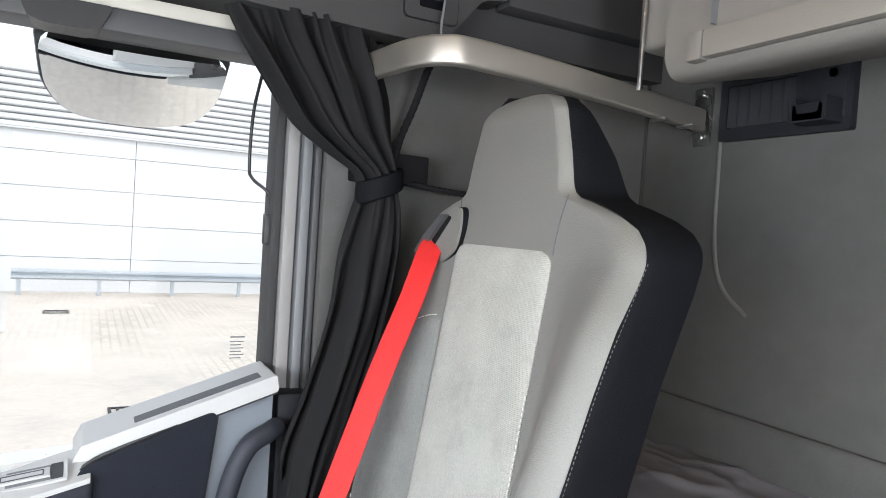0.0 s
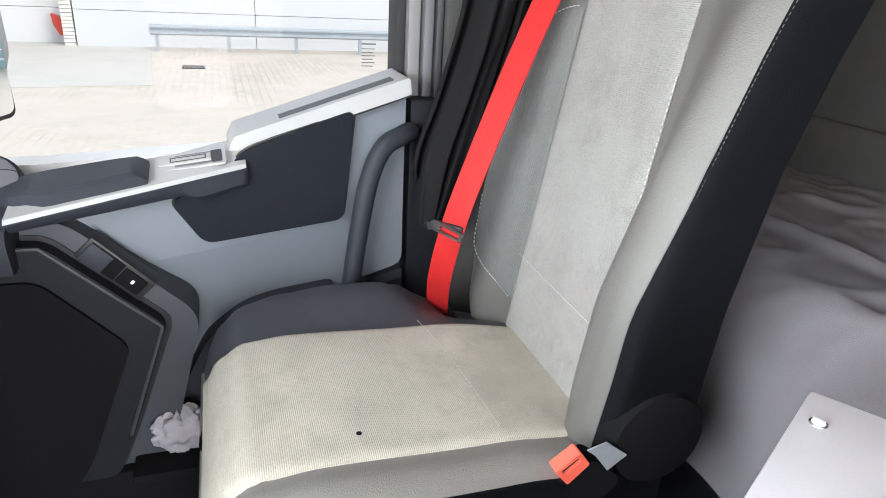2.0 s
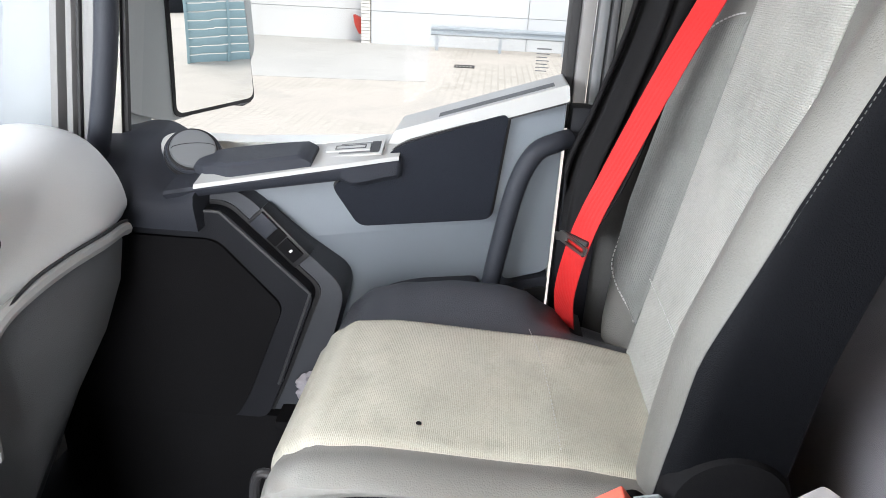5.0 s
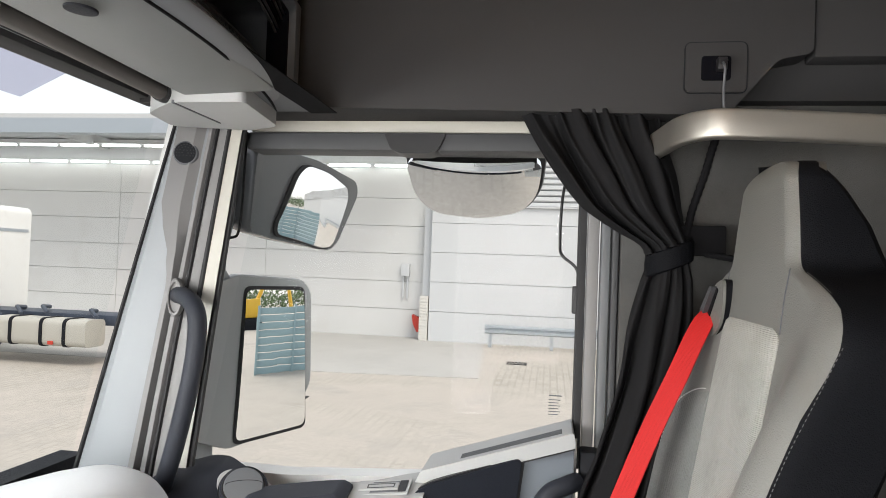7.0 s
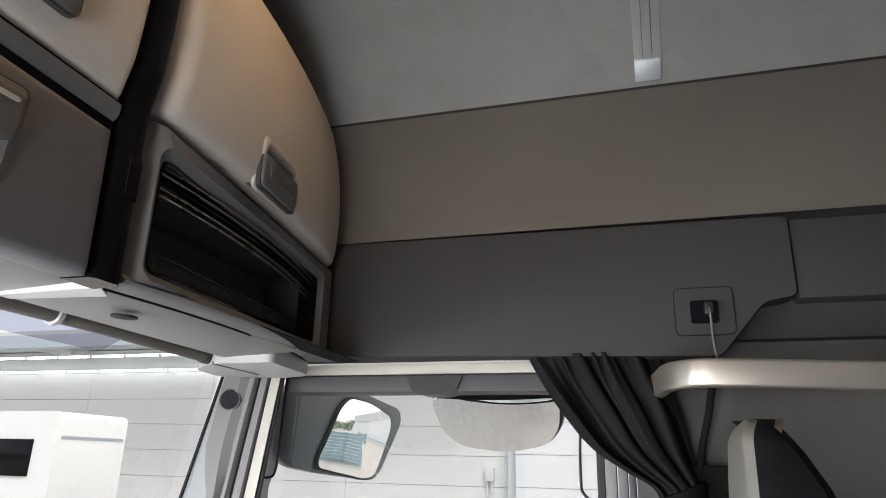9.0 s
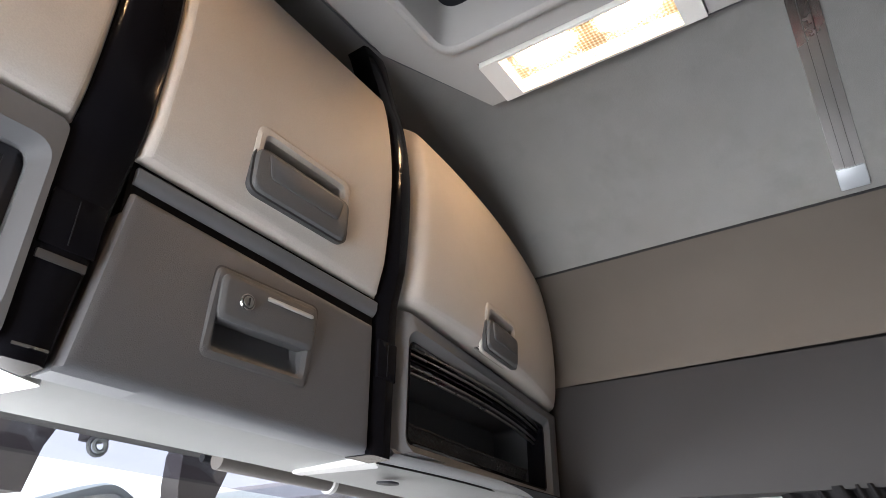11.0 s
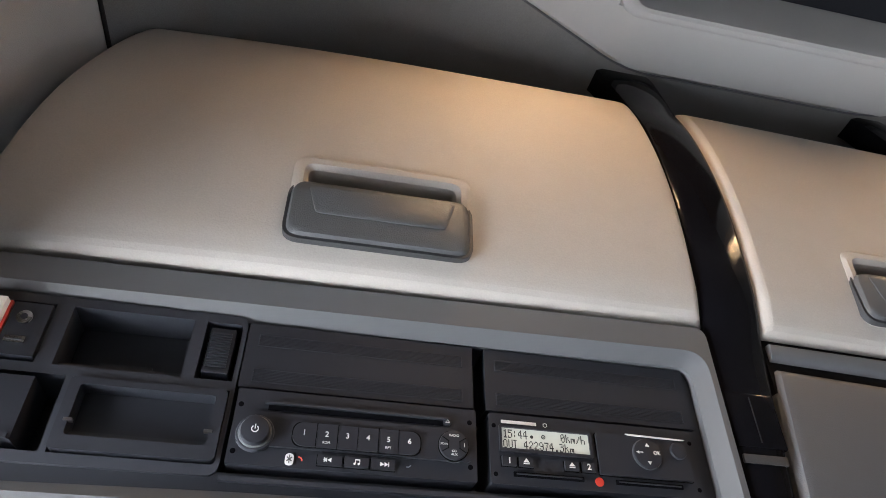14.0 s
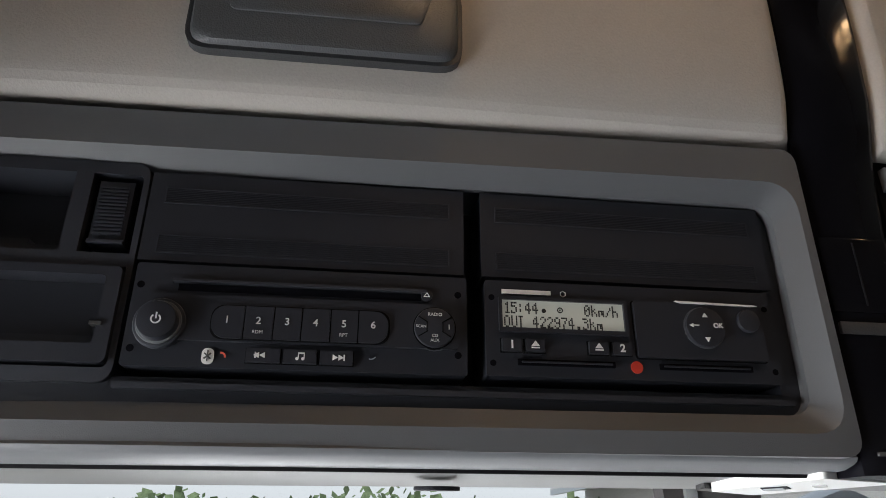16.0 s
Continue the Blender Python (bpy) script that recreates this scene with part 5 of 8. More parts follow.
part("carrier", frame_ring(rounded(rect(-0.893, -0.656, 1.486, 1.620), 0.01), rounded(rect(-0.866, -0.6595, 1.494, 1.612), 0.004), 1, Y, 0.21, 0.001), BAYDARK, bay)
bars("carrier_bar", [(-0.866, -0.659, 1.5525, 1.5605), (-0.8045, -0.7915, 1.5605, 1.612), (-0.6985, -0.6885, 1.5605, 1.612), (-0.7785, -0.7735, 1.494, 1.5525)], Y, 0.21, BAYDARK, bay)
part("cubby", prism(rounded(rect(-0.7915, -0.6985, 1.5605, 1.612), 0.006), 1, 0.20, 0.208), BAYBLACK, bay, "open cubby")
part("cubby_floor", slab(-0.7915, -0.6985, 1.5605, 1.568, 0.176, 0.205, 0.001), BAYDARK, bay)
part("cubby_ledge", slab(-0.765, -0.725, 1.568, 1.575, 0.185, 0.205, 0.001), BAYDARK, bay)
part("roller_well", slab(-0.6885, -0.6595, 1.5605, 1.612, 0.186, 0.196), MATTE, bay)
roller = part("roller_switch", slab(-0.6845, -0.6645, 1.5665, 1.6075, Y + 0.002, 0.19, 0.002), BAYBLACK, bay, "ribbed black thumb wheel")
for k in range(14):
    part("rib", slab(-0.683, -0.667, 1.5725 + k * 0.0023, 1.5737 + k * 0.0023, Y + 0.0005, Y + 0.004), BAYDARK, roller)
part("roller_edge", slab(-0.6845, -0.6645, 1.5665, 1.5685, Y - 0.0005, Y + 0.004, 0.0008), BAYDARK, roller)
tray = part("ash_tray", frame_ring(rounded(rect(-0.7735, -0.6600, 1.496, 1.5515), 0.004), rounded(rect(-0.7655, -0.668, 1.5065, 1.546), 0.003), 1, Y - 0.003, 0.19, 0.0012), BAYBLACK, bay, "black flap tray")
part("tray_flap", slab(-0.767, -0.667, 1.505, 1.547, 0.178, 0.184), BAYBLACK, tray)
part("tray_lip", slab(-0.767, -0.667, 1.504, 1.513, Y + 0.007, 0.180, 0.001), BAYDARK, tray)
for x in (-0.7655, -0.6685):
    part("tray_clip", slab(x - 0.003, x + 0.003, 1.5165, 1.5185, Y - 0.0045, Y), METAL, tray)
# switches
red_sw = part("battery_switch", slab(-0.8545, -0.8345, 1.5635, 1.609, Y - 0.004, 0.20, 0.0015), REDPLASTIC, bay, "red guarded battery switch")
part("guard", slab(-0.8525, -0.8365, 1.588, 1.608, Y - 0.011, Y - 0.003, 0.003), WHITEMARK, red_sw, "white switch guard")
part("battery_mark", frame_ring(rect(-0.849, -0.840, 1.5725, 1.580), rect(-0.8482, -0.8408, 1.5733, 1.5792), 1, Y - 0.0046, Y - 0.0038), WHITEMARK, red_sw)
part("battery_slash", turned(box(-0.0064, 0.0064, -0.0003, 0.0003, -0.0004, 0.0004), Matrix.Translation((-0.8445, Y - 0.0045, 1.576)) @ Matrix.Rotation(radians(40), 4, "Y")), WHITEMARK, red_sw)
sock = part("socket_plate", slab(-0.8335, -0.8055, 1.5635, 1.609, Y - 0.003, 0.20, 0.0012), BAYBLACK, bay, "black socket plate")
part("jack_ring", disc((-0.822, Y - 0.003, 1.5955), (0, -1, 0), 0.0058, 0.002, 20, None, 0.0005), METAL, sock, "chrome audio jack")
part("jack_hole", disc((-0.822, Y - 0.0051, 1.5955), (0, -1, 0), 0.0026, 0.0004, 16), BAYBLACK, sock)
part("usb_slot", slab(-0.830, -0.815, 1.5735, 1.5785, Y - 0.0045, Y - 0.002, 0.0006), METAL, sock)
part("usb_tongue", slab(-0.829, -0.816, 1.5752, 1.5762, Y - 0.0052, Y - 0.004), BAYBLACK, sock)
for k, x in enumerate((-0.8625, -0.8375, -0.8105)):
    sw = part("rocker_switch", slab(x - 0.0245 / 2 + 0.001, x + 0.025 / 2, 1.500, 1.548, Y - 0.003, 0.20, 0.0018), BAYBLACK, bay, "black rocker switch")
    part("rocker_edge", slab(x - 0.011, x + 0.011, 1.500, 1.5035, Y - 0.006, Y - 0.002, 0.0012), BAYBLACK, sw)
    if k == 1:
        for zz in (1.538, 1.515):
            part("symbol_plate", slab(x - 0.005, x + 0.006, zz - 0.004, zz + 0.004, Y - 0.0037, Y - 0.0028, 0, 0.001), WHITEMARK, sw)
            part("symbol_bar", slab(x - 0.0025, x + 0.004, zz - 0.0022, zz - 0.0005, Y - 0.0042, Y - 0.0035, 0), DARKPRINT, sw)
            part("symbol_dot", disc((x - 0.001, Y - 0.0037, zz + 0.0012), (0, -1, 0), 0.0013, 0.0005, 10), DARKPRINT, sw)
    if k == 0:
        part("symbol_bar", slab(x + 0.004, x + 0.009, 1.512, 1.5128, Y - 0.0037, Y - 0.0028), WHITEMARK, sw)
        part("symbol_bar", turned(box(-0.0035, 0.0035, -0.0004, 0.0004, -0.0004, 0.0004), Matrix.Translation((x + 0.008, Y - 0.0033, 1.515)) @ Matrix.Rotation(radians(60), 4, "Y")), WHITEMARK, sw)
# blank storage pockets over the radios
for x0, x1 in ((-0.6545, -0.4635), (-0.4525, -0.262)):
    pk = part("blank_cover", slab(x0, x1, 1.5575, 1.6150, Y, 0.20, 0.0015), BAYBLACK, bay, "black ribbed blank cover")
    for z0, z1 in ((1.5628, 1.5732), (1.5950, 1.6045)):
        part("band_frame", frame_ring(rect(x0 + 0.009, x1 - 0.009, z0 - 0.0006, z1 + 0.0006), rect(x0 + 0.0098, x1 - 0.0098, z0, z1), 1, Y - 0.0007, Y + 0.001), BAYDARK, pk)
        for k in range(8):
            dz = (z1 - z0) / 8
            part("ridge", slab(x0 + 0.010, x1 - 0.010, z0 + (k + 0.2) * dz, z0 + (k + 0.75) * dz, Y - 0.0004, Y + 0.001), BAYBLACK, pk)

# radio
radio = thing("car_radio", (-0.557, Y, 1.495), "black truck radio with numbered buttons in the bay", "radio")
part("faceplate", slab(-0.6525, -0.4625, 1.495, 1.5545, Y - 0.003, 0.21, 0.002, 0.002), BAYBLACK, radio)
part("face_step", slab(-0.6475, -0.4675, 1.5095, 1.5360, Y - 0.0055, Y - 0.001, 0.0015, 0.004), BAYBLACK, radio)
part("disc_slot", slab(-0.628, -0.490, 1.5385, 1.5425, Y - 0.0038, Y, 0.0), GLOSS, radio, "disc slot")
part("slot_lip", slab(-0.631, -0.487, 1.5430, 1.5447, Y - 0.0065, Y - 0.002, 0.0008), BAYDARK, radio)
knob = part("volume_knob", disc((-0.6345, Y - 0.003, 1.5185), (0, -1, 0), 0.0118, 0.010, 40, 0.0105, 0.0012), BAYBLACK, radio, "round volume knob")
part("knob_ring", disc((-0.6345, Y - 0.003, 1.5185), (0, -1, 0), 0.0146, 0.004, 40, 0.0138, 0.001), BAYDARK, knob)
# the knob's edge highlight, drawn as a paler ring
part("knob_shine", disc((-0.6345, Y - 0.003, 1.5185), (0, -1, 0), 0.0127, 0.0052, 40, 0.0122, 0.0008), SLATE, knob, "paler ring for the highlight round the knob")
def ring_mark(cx, cz, r, w, y, mat, parent, a0=0, a1=360, n=20, name="symbol"):
    pts = [radians(a0 + (a1 - a0) * k / n) for k in range(n + 1)]
    bm = bmesh.new()
    o = [bm.verts.new((cx + (r + w / 2) * math.sin(a), y, cz + (r + w / 2) * math.cos(a))) for a in pts]
    i = [bm.verts.new((cx + (r - w / 2) * math.sin(a), y, cz + (r - w / 2) * math.cos(a))) for a in pts]
    for k in range(n):
        bm.faces.new((o[k], o[k + 1], i[k + 1], i[k]))
    bm.normal_update()
    bmesh.ops.solidify(bm, geom=bm.faces[:], thickness=0.0003)
    return part(name, bm, mat, parent, smooth=False)
ring_mark(-0.6345, 1.5185, 0.0024, 0.0008, Y - 0.0134, WHITEMARK, knob, 35, 325)
part("symbol", slab(-0.6349, -0.6341, 1.5187, 1.5222, Y - 0.0135, Y - 0.0128), WHITEMARK, knob)
bx = [-0.6068, -0.5888, -0.5727, -0.5573, -0.5412, -0.5256, -0.5082]
part("key_well", slab(bx[0] - 0.0008, bx[6] + 0.0004, 1.5103, 1.5304, Y - 0.0058, Y - 0.003, 0, 0.0082), MATTE, radio)
for k in range(6):
    b0, b1, c0 = bx[k], bx[k + 1] - 0.0007, (0.0004, 0.0078)
    round_left, round_right = k == 0, k == 5
    poly = []
    for cx, cz, a, big in ((b0, 1.5110, 180, round_left), (b1, 1.5110, 270, round_right), (b1, 1.5296, 0, round_right), (b0, 1.5296, 90, round_left)):
        rr = c0[big]
        ox, oz = cx + (rr if cx == b0 else -rr), cz + (rr if cz < 1.52 else -rr)
        poly += [(ox + rr * math.cos(radians(a + 15 * q)), oz + rr * math.sin(radians(a + 15 * q))) for q in range(7)]
    b = part("number_button", prism(poly, 1, Y - 0.0072, Y - 0.003, 0.0005), BAYBLACK, radio, "numbered preset button")
    words(str(k + 1), 0.0058, ((bx[k] + bx[k + 1]) / 2 - 0.0006, Y - 0.0075, 1.5212), WHITEMARK, b, "digit", 0.00008)
    if k in (1, 4):
        words("RDM" if k == 1 else "RPT", 0.0028, ((bx[k] + bx[k + 1]) / 2 - 0.0006, Y - 0.0075, 1.5148), WHITEMARK, b, "caption")
for k, x in enumerate((-0.577, -0.557, -0.537)):
    part("track_well", slab(x - 0.0099, x + 0.0096, 1.4978, 1.5066, Y - 0.0036, Y - 0.002), MATTE, radio)
    b = part("track_button", slab(x - 0.0093, x + 0.0090, 1.4984, 1.5060, Y - 0.0060, Y - 0.002, 0.0010), BAYBLACK, radio, "track button")
    if k != 1:
        s = -1 if k == 0 else 1
        for d in (-0.0022, 0.0010):
            tri = [(x + d + s * 0.0000, 1.5005), (x + d + s * 0.0030, 1.5022), (x + d, 1.5039)]
            part("symbol", prism(tri, 1, Y - 0.0063, Y - 0.0058), WHITEMARK, b)
        part("symbol", slab(x + s * 0.0042 - 0.0004, x + s * 0.0042 + 0.0004, 1.5005, 1.5039, Y - 0.0063, Y - 0.0058), WHITEMARK, b)
    else:
        for d in (-0.0016, 0.0016):
            part("symbol", disc((x + d, Y - 0.0058, 1.5009), (0, -1, 0), 0.0009, 0.0005, 10), WHITEMARK, b)
            part("symbol", slab(x + d + 0.0004, x + d + 0.0009, 1.5009, 1.5042, Y - 0.0063, Y - 0.0058), WHITEMARK, b)
        part("symbol", slab(x - 0.0012, x + 0.0025, 1.5036, 1.5044, Y - 0.0063, Y - 0.0058), WHITEMARK, b)
# wireless mark as a plain white oval with dark strokes, and two handset marks
part("oval_mark", slab(-0.6100, -0.6036, 1.4968, 1.5056, Y - 0.0042, Y - 0.0028, 0, 0.0037), WHITEMARK, radio)
for a in (40, -40):
    part("symbol", turned(box(-0.0024, 0.0024, -0.0003, 0.0003, -0.0004, 0.0004), Matrix.Translation((-0.6068, Y - 0.0044, 1.5012)) @ Matrix.Rotation(radians(a), 4, "Y")), DARKPRINT, radio)
part("symbol", slab(-0.6071, -0.6065, 1.4982, 1.5044, Y - 0.0048, Y - 0.0040), DARKPRINT, radio)
ring_mark(-0.600, 1.501, 0.0024, 0.0010, Y - 0.0035, BUCKLERED, radio, -10, 100, 10)
ring_mark(-0.518, 1.5055, 0.0030, 0.0006, Y - 0.0035, STEEL, radio, 120, 200, 10)
part("eject_button", disc((-0.4868, Y - 0.003, 1.5415), (0, -1, 0), 0.0033, 0.0025, 18, None, 0.0005), BAYBLACK, radio)
part("symbol", frame_ring([(-0.4888, 1.5404), (-0.4848, 1.5404), (-0.4868, 1.5434)], [(-0.4881, 1.5408), (-0.4855, 1.5408), (-0.4868, 1.5427)], 1, Y - 0.0058, Y - 0.0054), WHITEMARK, radio)
part("pad_well", disc((-0.4822, Y - 0.003, 1.5215), (0, -1, 0), 0.0126, 0.0030, 40), MATTE, radio)
pad = part("selector_pad", disc((-0.4822, Y - 0.003, 1.5215), (0, -1, 0), 0.0118, 0.0055, 36, None, 0.0010), BAYBLACK, radio, "round selector pad")
for a in (32, 148, 212, 328):
    part("pad_split", turned(box(0.0048, 0.0112, -0.0003, 0.0003, -0.0003, 0.0003), Matrix.Translation((-0.4822, Y - 0.0086, 1.5215)) @ Matrix.Rotation(radians(a), 4, "Y")), MATTE, pad)
for s in (-1, 1):
    part("pad_split", slab(-0.4822 + s * 0.0046 - 0.0003, -0.4822 + s * 0.0046 + 0.0003, 1.5188, 1.5242, Y - 0.0089, Y - 0.0084), MATTE, pad)
ring_mark(-0.4822, 1.5215, 0.0130, 0.0005, Y - 0.0040, SLATE, pad)
words("RADIO", 0.0027, (-0.4822, Y - 0.0088, 1.5288), WHITEMARK, pad, "caption")
words("SCAN", 0.0023, (-0.4902, Y - 0.0088, 1.5215), WHITEMARK, pad, "caption")
words("i", 0.0042, (-0.4740, Y - 0.0088, 1.5215), WHITEMARK, pad, "caption", 0.0001)
words("CD", 0.0025, (-0.4822, Y - 0.0088, 1.5162), WHITEMARK, pad, "caption")
words("AUX", 0.0025, (-0.4822, Y - 0.0088, 1.5135), WHITEMARK, pad, "caption")
for x, z in ((-0.6487, 1.5413), (-0.4680, 1.5432), (-0.6482, 1.5045), (-0.4680, 1.5065)):
    part("release_hole", disc((x, Y - 0.0029, z), (0, -1, 0), 0.0021, 0.0004, 12), GLOSS, radio)

# tachograph
tacho = thing("tachograph", (-0.36, Y, 1.495), "black digital tachograph with a lit grey display", "tachograph")
part("faceplate", slab(-0.4515, -0.2685, 1.4955, 1.5540, Y - 0.003, 0.21, 0.002, 0.002), BAYBLACK, tacho)
LCD = glowing("grey_display", (0.42, 0.43, 0.38), 0.21)
lcd = part("display", slab(-0.4418, -0.3660, 1.5240, 1.5418, Y - 0.0038, Y - 0.001, 0), LCD, tacho, "grey liquid crystal display")
part("display_frame", frame_ring(rounded(rect(-0.4436, -0.3640, 1.5216, 1.5434), 0.001), rounded(rect(-0.4416, -0.3662, 1.5242, 1.5416), 0.0006), 1, Y - 0.0055, Y - 0.001, 0.0006), BAYBLACK, tacho)
DOTS = {"0": "69bd996", "1": "2622227", "2": "69124cf", "3": "e16119e", "4": "26aaf22", "5": "f8e119e", "7": "f122444", "9": "6997196", ":": "0440440", ".": "0000066", "/": "0112448",
        "O": "6999996", "U": "9999996", "T": "e444444", "k": "88aca99", "m": "000fbb9", "h": "888e999", " ": "0000000"}


def dot_text(text, x, z, parent):
    """Dot matrix characters, each seven rows of four dots."""
    bm = bmesh.new()
    for k, ch in enumerate(text):
        for row, code in enumerate(DOTS[ch]):
            for col in range(4):
                if int(code, 16) >> (3 - col) & 1:
                    cx, cz = x + 0.00438 * k + 0.00092 * col, z - 0.00104 * row
                    vs = [bm.verts.new((cx + a, Y - 0.0039, cz + b)) for a, b in ((0, 0), (0.00084, 0), (0.00084, -0.00096), (0, -0.00096))]
                    bm.faces.new(vs)
    bm.normal_update()
    bmesh.ops.solidify(bm, geom=bm.faces[:], thickness=0.0001)
    return part("reading", bm, LCDINK, parent, smooth=False)


LCDINK = material("display_ink", (0.012, 0.013, 0.012), 0.6, vary=0.03, bump=0)
for txt, x, z in (("15:44", -0.4404, 1.5403), ("0km/h", -0.3906, 1.5403), ("OUT 422974.3km", -0.4404, 1.5318)):
    dot_text(txt, x, z, lcd)
ring_mark(-0.4058, 1.5362, 0.0015, 0.0006, Y - 0.0040, LCDINK, lcd)
part("symbol", disc((-0.4058, Y - 0.0038, 1.5362), (0, -1, 0), 0.0005, 0.0002, 8), LCDINK, lcd)
part("symbol", disc((-0.4158, Y - 0.0038, 1.5355), (0, -1, 0), 0.0014, 0.0002, 10), LCDINK, lcd)
part("maker_bar", slab(-0.4412, -0.4108, 1.5457, 1.5484, Y - 0.0036, Y - 0.0028), WHITEMARK, tacho)
ring_mark(-0.4032, 1.5468, 0.0018, 0.0005, Y - 0.0036, WHITEMARK, tacho, n=6)
for x, txt in ((-0.4366, "1"), (-0.3695, "2"), (-0.4226, ""), (-0.3840, "")):
    part("key_well", slab(x - 0.0066, x + 0.0066, 1.5092, 1.5178, Y - 0.0036, Y - 0.002), MATTE, tacho)
    b = part("key", slab(x - 0.0058, x + 0.0058, 1.5098, 1.5172, Y - 0.0060, Y - 0.002, 0.0010), BAYBLACK, tacho, "black key")
    if txt:
        words(txt, 0.0066, (x, Y - 0.0064, 1.5134), WHITEMARK, b, "digit", 0.0002)
    else:
        part("symbol", prism([(x - 0.0025, 1.5131), (x + 0.0025, 1.5131), (x, 1.5163)], 1, Y - 0.0064, Y - 0.0058), WHITEMARK, b)
        part("symbol", slab(x - 0.0025, x + 0.0025, 1.5117, 1.5125, Y - 0.0064, Y - 0.0058), WHITEMARK, b)
for x0, x1 in ((-0.4330, -0.3745), (-0.3465, -0.2880)):
    part("card_slot", slab(x0, x1, 1.5020, 1.5055, Y - 0.0050, Y - 0.002, 0.0012), GLOSS, tacho, "card slot")
    part("slot_lip", slab(x0 + 0.002, x1 - 0.002, 1.5033, 1.5041, Y - 0.0062, Y - 0.004), BAYBLACK, tacho)
part("red_dot", disc((-0.3608, Y - 0.003, 1.5030), (0, -1, 0), 0.0037, 0.0006, 24), REDPLASTIC, tacho, "round red sticker")
part("drawer_gap", slab(-0.3606, -0.2762, 1.5080, 1.5446, Y - 0.0036, Y - 0.001, 0, 0.002), MATTE, tacho)
drawer = part("printer_drawer", slab(-0.3598, -0.2770, 1.5088, 1.5438, Y - 0.0060, Y - 0.001, 0.0010, 0.0015), BAYBLACK, tacho, "printer drawer")
part("paper_edge", prism([(-0.333, 1.5448), (-0.282, 1.5440), (-0.279, 1.5434), (-0.284, 1.5430), (-0.330, 1.5436)], 1, Y - 0.0072, Y - 0.0055), WHITEMARK, drawer, "white paper edge")
ring_mark(-0.3162, 1.5282, 0.0130, 0.0005, Y - 0.0064, SLATE, drawer)
rp = part("menu_pad", disc((-0.3162, Y - 0.006, 1.5282), (0, -1, 0), 0.0125, 0.003, 36, None, 0.0008), BAYBLACK, drawer, "round menu pad")
words("OK", 0.0042, (-0.3084, Y - 0.0093, 1.5290), WHITEMARK, rp, "caption", 0.00008)
part("symbol", prism([(-0.3180, 1.5342), (-0.3144, 1.5342), (-0.3162, 1.5370)], 1, Y - 0.0094, Y - 0.0089), WHITEMARK, rp)
part("symbol", prism([(-0.3180, 1.5215), (-0.3144, 1.5215), (-0.3162, 1.5187)], 1, Y - 0.0094, Y - 0.0089), WHITEMARK, rp)
part("symbol", slab(-0.3267, -0.3207, 1.5287, 1.5292, Y - 0.0094, Y - 0.0089), WHITEMARK, rp)
part("symbol", prism([(-0.3267, 1.5289), (-0.3244, 1.5302), (-0.3244, 1.5276)], 1, Y - 0.0094, Y - 0.0089), WHITEMARK, rp)
part("round_button", disc((-0.2868, Y - 0.006, 1.5335), (0, -1, 0), 0.0075, 0.0025, 28, 0.007, 0.0006), BAYBLACK, drawer)
for x, z in ((-0.4475, 1.5430), (-0.2720, 1.5430), (-0.4475, 1.5030), (-0.2725, 1.5030)):
    part("release_hole", disc((x, Y - 0.0029, z), (0, -1, 0), 0.0019, 0.0004, 12), GLOSS, tacho)

# ---- middle compartment ----
def strip_ring(x):
    y, t, b = face_y(x, 1.64) + 0.002, 1.6455 - 0.025 * x, 1.6258 - 0.037 * x
    return [(x, y + 0.04, t), (x, y + 0.002, t), (x, y, t - 0.002), (x, y + 0.0005, b + 0.010), (x, y + 0.0025, b + 0.005), (x, y + 0.006, b + 0.0015), (x, y + 0.011, b), (x, y + 0.04, b)]


part("moulding", loft([strip_ring(-0.166 + 0.357 * k / 20) for k in range(21)]), BEZEL, mid_unit, "grey moulded strip")
part("gap_backing", box(-0.17, 0.191, face_y(0) + 0.022, 0.199, 1.60, 1.66), MATTE, mid_unit)
def flat_door(u, v):
    xl = -0.190 + 0.024 * v
    x = xl + (0.191 - xl) * u
    z = 1.443 + (0.1752 - 0.048 * x) * v
    e = min(u * 0.371, (1 - u) * 0.371, v * 0.174, (1 - v) * 0.174)
    return Vector((x, face_y(x, z) + 0.008 * max(0, 1 - e / 0.008) ** 2 + 0.004 - 0.004 * max(0, 1 - v), z))
dr = part("compartment_door", pierce(sheet(flat_door, 74, 44, (0, 0.03, 0)), -0.052, 0.068, 1.500, 1.574), GREY, mid_unit, "grey lockable compartment door")
LATCH = material("latch_grey_plastic", (0.085, 0.087, 0.092), 0.55, fine=900, vary=0.06, bump=0.2, spec=0.3)
def latch_at(x, z, d):
    """A place on the compartment door, d in front of it, on the slightly tilted latch."""
    return (x + 0.010 + 0.02 * (z - 1.54), face_y(x, z) + 0.003 - d, z + 0.001 + 0.022 * x)


def latch_loft(outline, levels, mat, parent, label="", cap=True, name="latch_plate"):
    rings = []
    for inset, d in levels:
        mx, mz = sum(p[0] for p in outline) / len(outline), sum(p[1] for p in outline) / len(outline)
        hw, hh = max(abs(p[0] - mx) for p in outline), max(abs(p[1] - mz) for p in outline)
        rings.append([latch_at(mx + (x - mx) * (1 - inset / hw), mz + (z - mz) * (1 - inset / hh), d) for x, z in rounded(outline, 0.010, 5)])
    return part(name, loft(rings, cap=cap), mat, parent, label)


